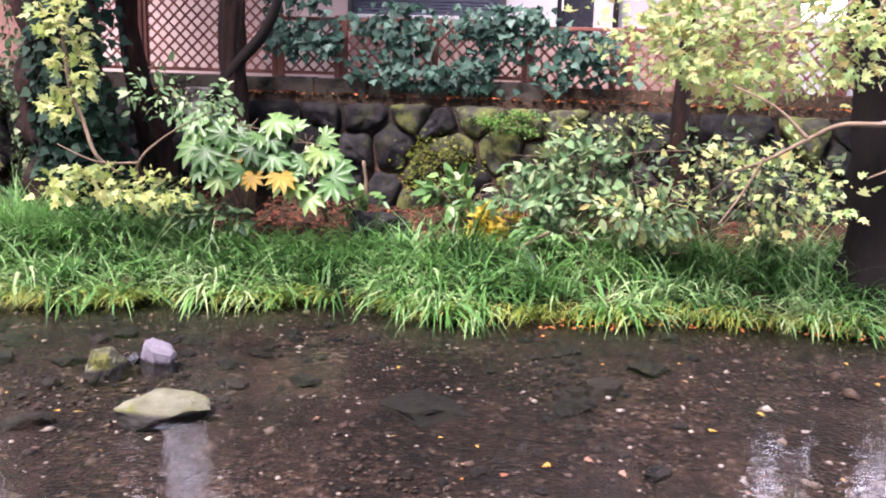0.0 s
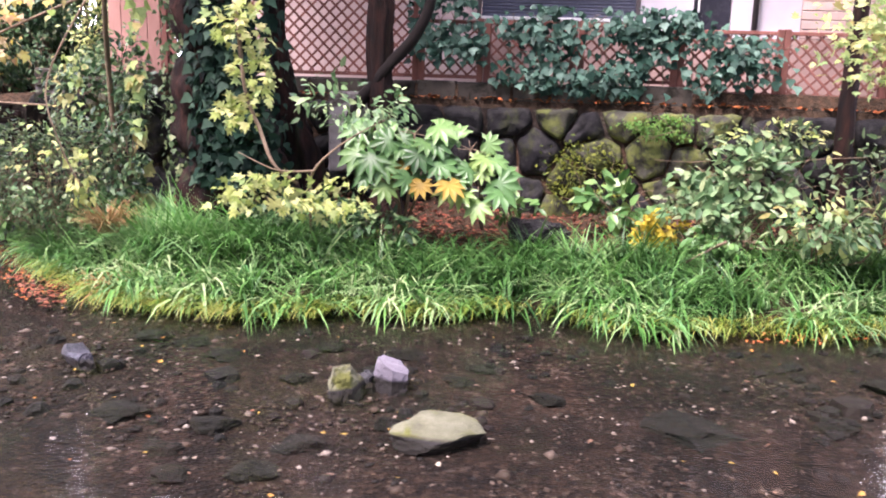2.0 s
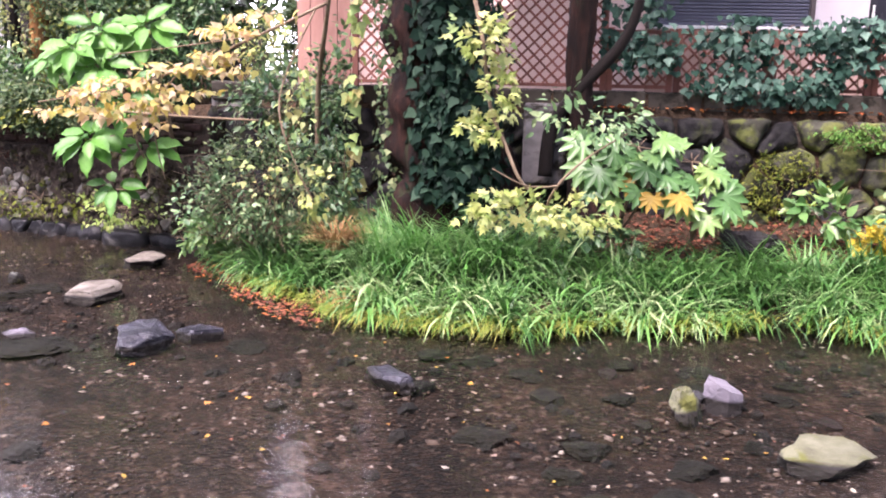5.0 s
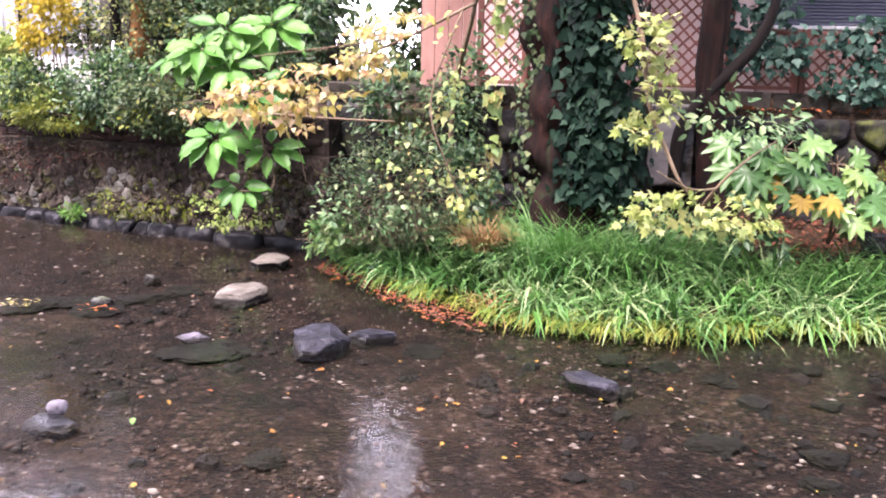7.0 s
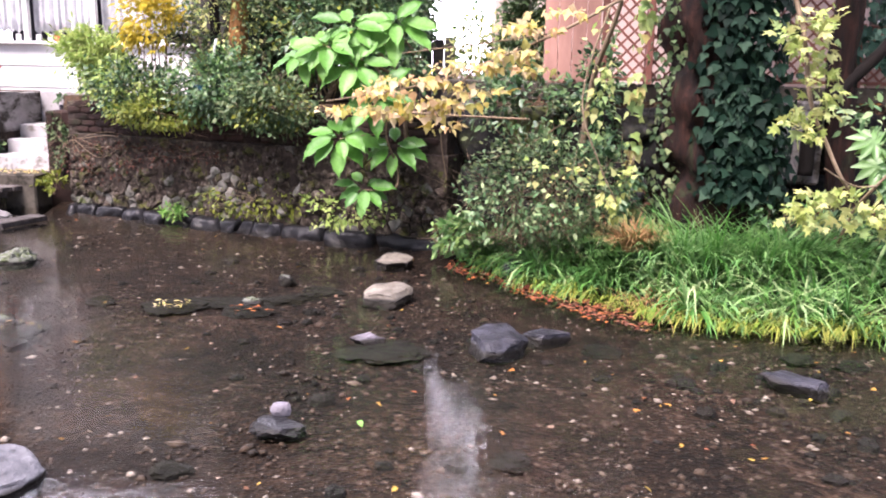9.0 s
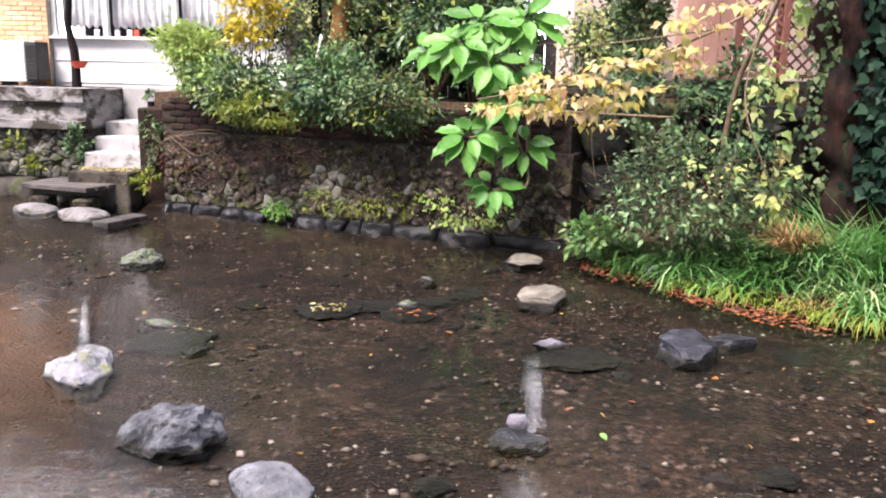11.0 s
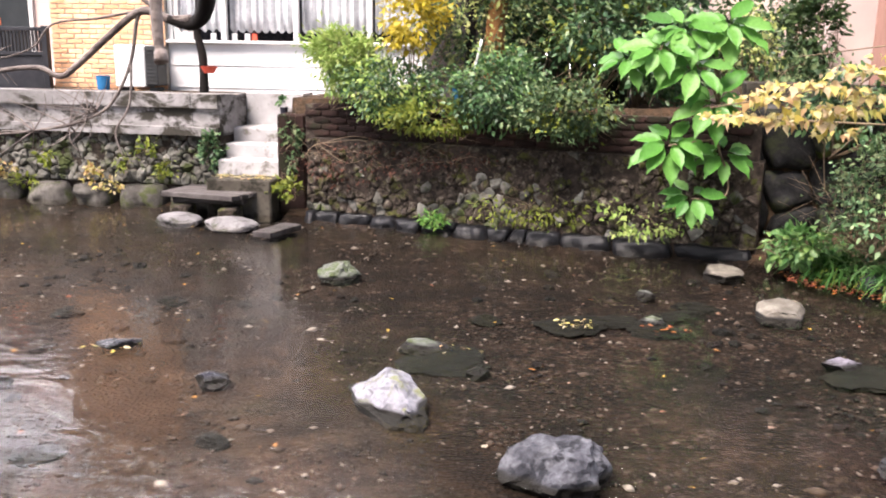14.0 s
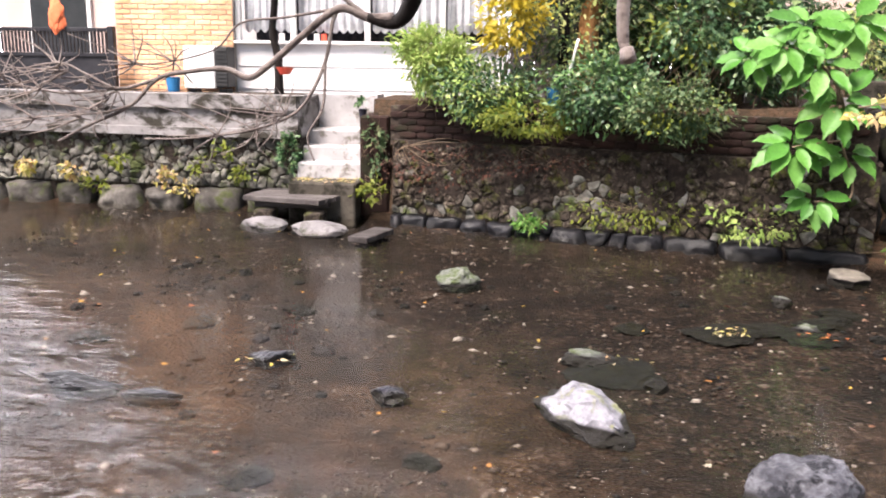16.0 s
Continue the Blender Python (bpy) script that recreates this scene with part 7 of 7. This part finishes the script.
shrub("shrub", (-7.9, 8.9, 0.8), (-7.9, 8.35, 1.0), (0.55, 0.32, 0.34), 2700, 0.047, OVAL, G_DULL, "grey-green shrub spilling over the wall", 106, 44, 9, second=(0.2, G_FRINGE, "yellow-green tips"))
shrub("shrub", (-8.9, 9.7, 0.98), (-8.8, 9.5, 1.75), (0.8, 0.3, 0.6), 2200, 0.055, OVAL, G_DULL, "tall loose shrub with thin grey stems", 107, 46, 12, second=(0.5, G_LIME, "yellowing leaves"))
shrub("shrub", (-7.6, 9.4, 0.98), (-7.5, 9.2, 1.8), (0.7, 0.35, 0.55), 1800, 0.06, OVAL, G_SHRUB, "dark evergreen shrub in shade", 108, 40, 10, second=(0.25, G_FRINGE, "yellow-green shoots"))
shrub("shrub", (-6.6, 9.2, 0.98), (-6.9, 9.1, 1.5), (0.55, 0.35, 0.5), 2300, 0.055, OVAL, G_SHRUB, "dark evergreen shrub behind the broad-leaved plant", 109, 40, 10)
shrub("shrub", (-5.8, 9.0, 1.1), (-5.6, 8.9, 1.3), (0.28, 0.25, 0.28), 600, 0.07, OVAL, G_DULL, "loose green shrub by the lattice corner", 110, 24, 8)
shrub("fern", (-9.2, 9.02, -0.33), (-9.2, 8.92, -0.24), (0.2, 0.1, 0.1), 260, 0.06, OVAL, G_FERN, "small bright green fern at the foot of the wall", 111, 10, 5, category="plant", aspect=0.4, stem_r=0.004)
shrub("creeper", (-10.6, 9.4, 0.5), (-10.1, 9.22, 0.32), (0.8, 0.3, 0.32), 900, 0.032, OVAL, G_CREEPER, "dry red-brown creeper hanging on the wall", 112, 24, 8, category="plant", stem_r=0.005)
shrub("weeds", (-8.2, 8.65, 0.0), (-8.2, 8.6, 0.0), (0.75, 0.28, 0.22), 420, 0.045, OVAL, G_FRINGE, "yellow-green moss and weeds on the rubble wall", 114, 26, 8, category="plant", stem_r=0.003)
shrub("weeds", (-7.1, 8.3, 0.0), (-7.1, 8.25, -0.05), (0.6, 0.22, 0.2), 300, 0.05, OVAL, G_BAMBOO, "green weeds at the foot of the rubble wall", 115, 20, 8, category="plant", stem_r=0.003)
shrub("creeper", (-9.0, 9.0, 0.4), (-9.0, 8.9, 0.38), (0.8, 0.28, 0.16), 420, 0.034, OVAL, G_CREEPER, "dead leaves and dry creeper on the wall top", 116, 26, 8, category="plant", stem_r=0.004)
shrub("shrub", (-7.15, 9.5, 0.98), (-7.1, 9.35, 2.0), (0.5, 0.25, 0.45), 1100, 0.075, OVAL, G_SHRUB, "dark evergreen shrub rising beside the board fence", 117, 28, 8)
shrub("shrub", (-6.65, 9.6, 1.0), (-6.7, 9.5, 1.95), (0.32, 0.3, 0.5), 1300, 0.075, OVAL, G_SHRUB, "dark evergreen shrub filling the gap beside the lattice", 119, 30, 8)


def evergreen_tree(x, y, base, top, r, seed):
    rg = np.random.default_rng(seed)
    root = empty("tree", (x, y, base), "dark evergreen tree closing the sky gap between the houses", "tree", "evergreens between the houses")
    bm = bmesh.new()
    tube(bm, smooth_line([(x, y, base - 0.05), (x + 0.04, y, (base + top) / 2), (x, y, top)], 6), list(np.linspace(0.09, 0.03, 13)), 9, 0.2)
    for k in range(16):
        a, z = 2.4 * k, base + 1.1 + (top - base - 1.4) * k / 16
        branch(bm, ((x, y, z), (x + r * 0.5 * math.cos(a), y + r * 0.4 * math.sin(a), z + 0.12), (x + r * 0.9 * math.cos(a), y + r * 0.6 * math.sin(a), z + 0.1)), 0.025, 0.008, 5, 0.15, 3)
    part("trunk", bm, M_DARKBARK, root, "", True)
    crown(rg, (x, y, (top + base + 0.3) / 2), (r, r * 0.6, (top - base) / 2), 7000, 0.13, G_CROWN, root)


shrub("hedge", (-4.9, 11.25, 1.0), (-4.95, 11.2, 1.72), (0.62, 0.25, 0.72), 3000, 0.075, OVAL, G_CROWN, "dark evergreen hedge behind the garden wall", 150, 60, 9)
shrub("shrub", (-5.4, 9.35, 1.0), (-5.4, 9.3, 1.75), (0.34, 0.22, 0.5), 1300, 0.07, OVAL, G_CROWN, "dark evergreen shrub beside the end of the lattice", 148, 30, 8)
shrub("hedge", (-5.35, 13.2, 1.0), (-5.35, 13.2, 1.75), (0.62, 0.2, 0.78), 2600, 0.08, OVAL, G_CROWN, "dark evergreen hedge before the added rear wall", 151, 50, 9)
shrub("shrub", (-5.95, 9.45, 0.98), (-5.95, 9.4, 1.6), (0.36, 0.2, 0.5), 520, 0.055, OVAL, G_LIME, "loose yellow-green shrub in the gap between the houses", 152, 26, 12, second=(0.5, G_SHRUB, "darker leaves"))
evergreen_tree(-7.3, 10.2, 0.95, 5.6, 1.0, 141)
evergreen_tree(-8.4, 10.4, 0.95, 5.2, 0.8, 142)
# Next two: unseen trees added to narrow the sky's streak in the water.
evergreen_tree(-7.2, 11.8, 0.95, 5.8, 0.5, 147)
evergreen_tree(-8.2, 16.2, 0.95, 7.2, 1.1, 149)
evergreen_tree(-9.1, 10.8, 0.95, 4.6, 0.55, 143)
shrub("shrub", (-6.95, 10.0, 1.0), (-6.95, 9.95, 1.85), (0.42, 0.25, 0.75), 2600, 0.08, OVAL, G_CROWN, "dark evergreen shrub in the shade between the houses", 144, 50, 9)
shrub("shrub", (-8.0, 9.9, 1.0), (-8.0, 9.85, 1.7), (0.8, 0.2, 0.65), 1900, 0.08, OVAL, G_CROWN, "dark evergreen shrub behind the board fence", 146, 40, 8)
shrub("creeper", (-11.0, 9.7, 0.5), (-11.0, 9.7, 0.45), (0.14, 0.1, 0.4), 380, 0.05, OVAL, G_DULL, "creeper over the brick pier beside the steps", 118, 16, 6, category="plant", stem_r=0.004)
shrub("weeds", (-11.0, 9.6, -0.1), (-11.0, 9.5, -0.02), (0.2, 0.12, 0.16), 160, 0.06, OVAL, G_FRINGE, "yellow-green weeds beside the deck", 113, 9, 4, category="plant", stem_r=0.004)


def orange_trunk():
    rg = np.random.default_rng(25)
    root = empty("tree", (-8.68, 9.6, 0.98), "tree trunk with peeling orange bark behind the shrubs", "tree")
    bm = bmesh.new()
    tube(bm, smooth_line([(-8.66, 9.6, 0.9), (-8.66, 9.58, 1.6), (-8.6, 9.58, 2.4), (-8.5, 9.6, 4.0)], 6), list(np.interp(np.linspace(0, 1, 19), [0, 0.15, 1], [0.16, 0.12, 0.08])), 12, 0.3)
    part("trunk", bm, M_ORANGEBARK, root, "", True)
    bm = bmesh.new()
    tube(bm, smooth_line([(-8.9, 9.55, 0.9), (-8.92, 9.55, 1.8), (-8.95, 9.6, 3.2)], 5), list(np.linspace(0.07, 0.05, 11)), 9, 0.3)
    part("trunk", bm, M_DARKBARK, root, "dark second stem", True)
    crown(rg, (-8.7, 9.4, 5.0), (1.7, 1.2, 1.7), 6000, 0.12, G_CROWN, root)


orange_trunk()
bucket((-9.02, 9.28, 0.98), 0.07, 0.17, M_BLUE, "small blue plastic bucket among the shrubs")
bm = bmesh.new()
branch(bm, ((-8.92, 9.3, 0.94), (-8.86, 9.24, 1.3), (-8.78, 9.2, 1.66)), 0.017, 0.014, 7, 0.1, 3)
tagged(link_mesh("stake", bm, M_METAL, smooth=True), "pale leaning stake standing among the shrubs", "stake")


def board_fence():
    root = empty("board_fence", (-7.6, 10.3, 0.98), "weathered grey upright board fence behind the shrubs", "fence")
    r = random.Random(7)
    x = -9.5
    while x < -6.35:
        part("board", boxed((x, 10.3, 0.95), (x + 0.135, 10.325, (2.45 if x < -7.2 else 1.75) + r.uniform(-0.02, 0.02)), 0.004), M_DECK, root)
        x += 0.142
    for z in (1.25, 1.62):
        part("rail", boxed((-9.5, 10.326, z), (-6.35, 10.37, z + 0.06), 0.004), M_DECK, root)


board_fence()


# ---- by the steps and on the far-left wall ----
def pole_tree():
    root = empty("tree", (-12.35, 10.5, 0.98), "thin dark tree stem with a red pot hung on it", "tree")
    bm = bmesh.new()
    branch(bm, ((-12.33, 10.5, 0.95), (-12.33, 10.5, 1.4), (-12.4, 10.52, 1.75), (-12.36, 10.5, 2.2), (-12.45, 10.5, 3.2)), 0.06, 0.035, 9, 0.25)
    part("trunk", bm, M_DARKBARK, root, "", True)
    bm = bmesh.new()
    tube(bm, [(-12.22, 10.4, 1.24), (-12.22, 10.4, 1.31), (-12.22, 10.4, 1.325)], [0.06, 0.1, 0.108], 14)
    tagged(link_mesh("flower_pot", bm, M_RED), "shallow red plastic pot fixed to the tree stem", "pot")


pole_tree()
for k, (x, z, n) in enumerate(((-14.9, 0.05, 90), (-14.3, 0.2, 80), (-13.7, 0.0, 90), (-13.2, 0.15, 60), (-15.6, 0.1, 120), (-12.6, 0.1, 80), (-16.3, -0.05, 140), (-14.6, -0.15, 70), (-13.4, -0.15, 70), (-12.9, 0.35, 50))):
    yw = 10.5 - 0.094 * (x + 17.5)
    shrub("weeds", (x, yw, z - 0.05), (x, yw - 0.1, z), (0.2, 0.07, 0.13), n, 0.06, OVAL, G_FRINGE if k % 2 else G_GOLD, "yellow-green weeds growing out of the rubble wall", 120 + k, 9, 3, category="plant", stem_r=0.004)
shrub("bush", (-12.1, 10.0, 0.45), (-12.05, 9.92, 0.32), (0.16, 0.12, 0.28), 420, 0.05, OVAL, G_SHRUB, "dark ivy at the corner of the coping", 131, 12, 4)
bucket((-11.25, 10.3, 0.75), 0.05, 0.09, M_DARKDOOR, "small dark plant pot beside the steps")
shrub("pot_plant", (-11.25, 10.3, 0.84), (-11.25, 10.3, 0.92), (0.07, 0.07, 0.06), 60, 0.05, OVAL, G_SHRUB, "small dark green plant in the pot", 132, 6, 3, category="plant", stem_r=0.003)


# ---- bare tree over the near bank ----
def bare_tree():
    rg = np.random.default_rng(26)
    root = empty("tree", (-8.2, -1.8, 0.0), "bare grey-barked tree reaching over the stream", "tree")
    bm = bmesh.new()
    tube(bm, smooth_line([(-8.2, -1.8, -0.1), (-8.25, -1.7, 1.2), (-8.4, -1.3, 2.8), (-8.7, -0.5, 3.9)], 6), list(np.linspace(0.24, 0.13, 19)), 12, 0.3)
    part("trunk", bm, M_GREYBARK, root, "", True)
    bm = bmesh.new()
    branch(bm, ((-8.7, -0.5, 3.9), (-9.1, 1.2, 3.9), (-9.4, 2.8, 3.1), (-9.6, 3.7, 2.2), (-9.8, 4.1, 1.72), (-9.9, 4.18, 1.58), (-10.04, 4.2, 1.6)), 0.1, 0.022, 9, 0.2)
    part("limb", bm, M_DARKBARK, root, "dark limb hanging over the stream", True)
    bm = bmesh.new()
    for ctrl, r0, r1 in (
        (((-9.92, 4.18, 1.6), (-10.04, 4.2, 1.6), (-10.18, 4.2, 1.64), (-10.35, 4.2, 1.52), (-10.52, 4.2, 1.38), (-10.63, 4.2, 1.31), (-10.74, 4.2, 1.35), (-10.91, 4.2, 1.34), (-11.09, 4.2, 1.3), (-11.24, 4.22, 1.17), (-11.48, 4.22, 1.06), (-11.64, 4.22, 0.98)), 0.032, 0.009),
        (((-10.18, 4.2, 1.64), (-10.21, 4.2, 1.58), (-10.25, 4.2, 1.39), (-10.35, 4.2, 1.2), (-10.47, 4.2, 1.11), (-10.67, 4.2, 1.05), (-10.96, 4.22, 1.01), (-11.2, 4.25, 1.0)), 0.016, 0.005),
        (((-10.25, 4.2, 1.39), (-10.26, 4.18, 1.18), (-10.33, 4.15, 1.04), (-10.3, 4.15, 0.92)), 0.011, 0.006),
        (((-11.09, 4.2, 1.3), (-11.29, 4.2, 1.25), (-11.46, 4.2, 1.32), (-11.61, 4.2, 1.37), (-11.95, 4.2, 1.3)), 0.013, 0.004),
        (((-11.29, 4.2, 1.25), (-11.6, 4.25, 1.22), (-11.91, 4.25, 1.26), (-12.2, 4.25, 1.2)), 0.01, 0.004),
        (((-11.24, 4.22, 1.17), (-11.39, 4.2, 1.13), (-11.74, 4.2, 1.1), (-12.1, 4.2, 1.06)), 0.009, 0.004),
        (((-10.18, 4.2, 1.64), (-10.45, 4.25, 1.6), (-10.68, 4.25, 1.57), (-10.82, 4.25, 1.44), (-11.14, 4.25, 1.37), (-11.3, 4.25, 1.4)), 0.011, 0.004),
        (((-10.04, 4.2, 1.6), (-10.15, 4.2, 1.68), (-10.4, 4.2, 1.85), (-10.9, 4.2, 2.0)), 0.018, 0.007),
    ):
        branch(bm, ctrl, r0 * 0.75, r1 * 0.75, 7, 0.18, 5)
    r = random.Random(3)
    spots = [(-10.5, 1.12), (-10.6, 1.06), (-10.8, 1.03), (-11.3, 1.24), (-11.45, 1.3), (-11.6, 1.35), (-11.7, 1.24), (-11.5, 1.1), (-11.4, 1.14), (-11.8, 1.27), (-11.75, 1.09), (-11.2, 1.37), (-11.0, 1.38), (-11.35, 1.2), (-10.45, 1.14), (-11.9, 1.3), (-11.55, 1.33)]
    for x, z in spots:
        for _ in range(9):
            dx, dz = r.uniform(-0.38, 0.12), r.uniform(-0.16, 0.2)
            y = 4.2 + r.uniform(-0.05, 0.1)
            branch(bm, ((x, 4.2, z), (x + dx * 0.5 + r.uniform(-0.03, 0.03), y, z + dz * 0.6), (x + dx, y, z + dz)), 0.005, 0.002, 4, 0.1, 3)
    part("branch", bm, M_GREYBARK, root, "bare twisting grey branches", True)
    bm = bmesh.new()
    branch(bm, ((-9.2, 1.5, 3.8), (-9.12, 1.8, 2.6), (-9.09, 1.92, 1.9), (-9.09, 1.92, 1.5), (-9.08, 1.91, 1.42)), 0.03, 0.009, 8, 0.15, 6)
    tube(bm, [(-9.08, 1.91, 1.425), (-9.075, 1.9, 1.4)], [0.014, 0.017], 8, 0.2)
    part("stub", bm, M_GREYBARK, root, "sawn-off hanging branch stub", True)


bare_tree()
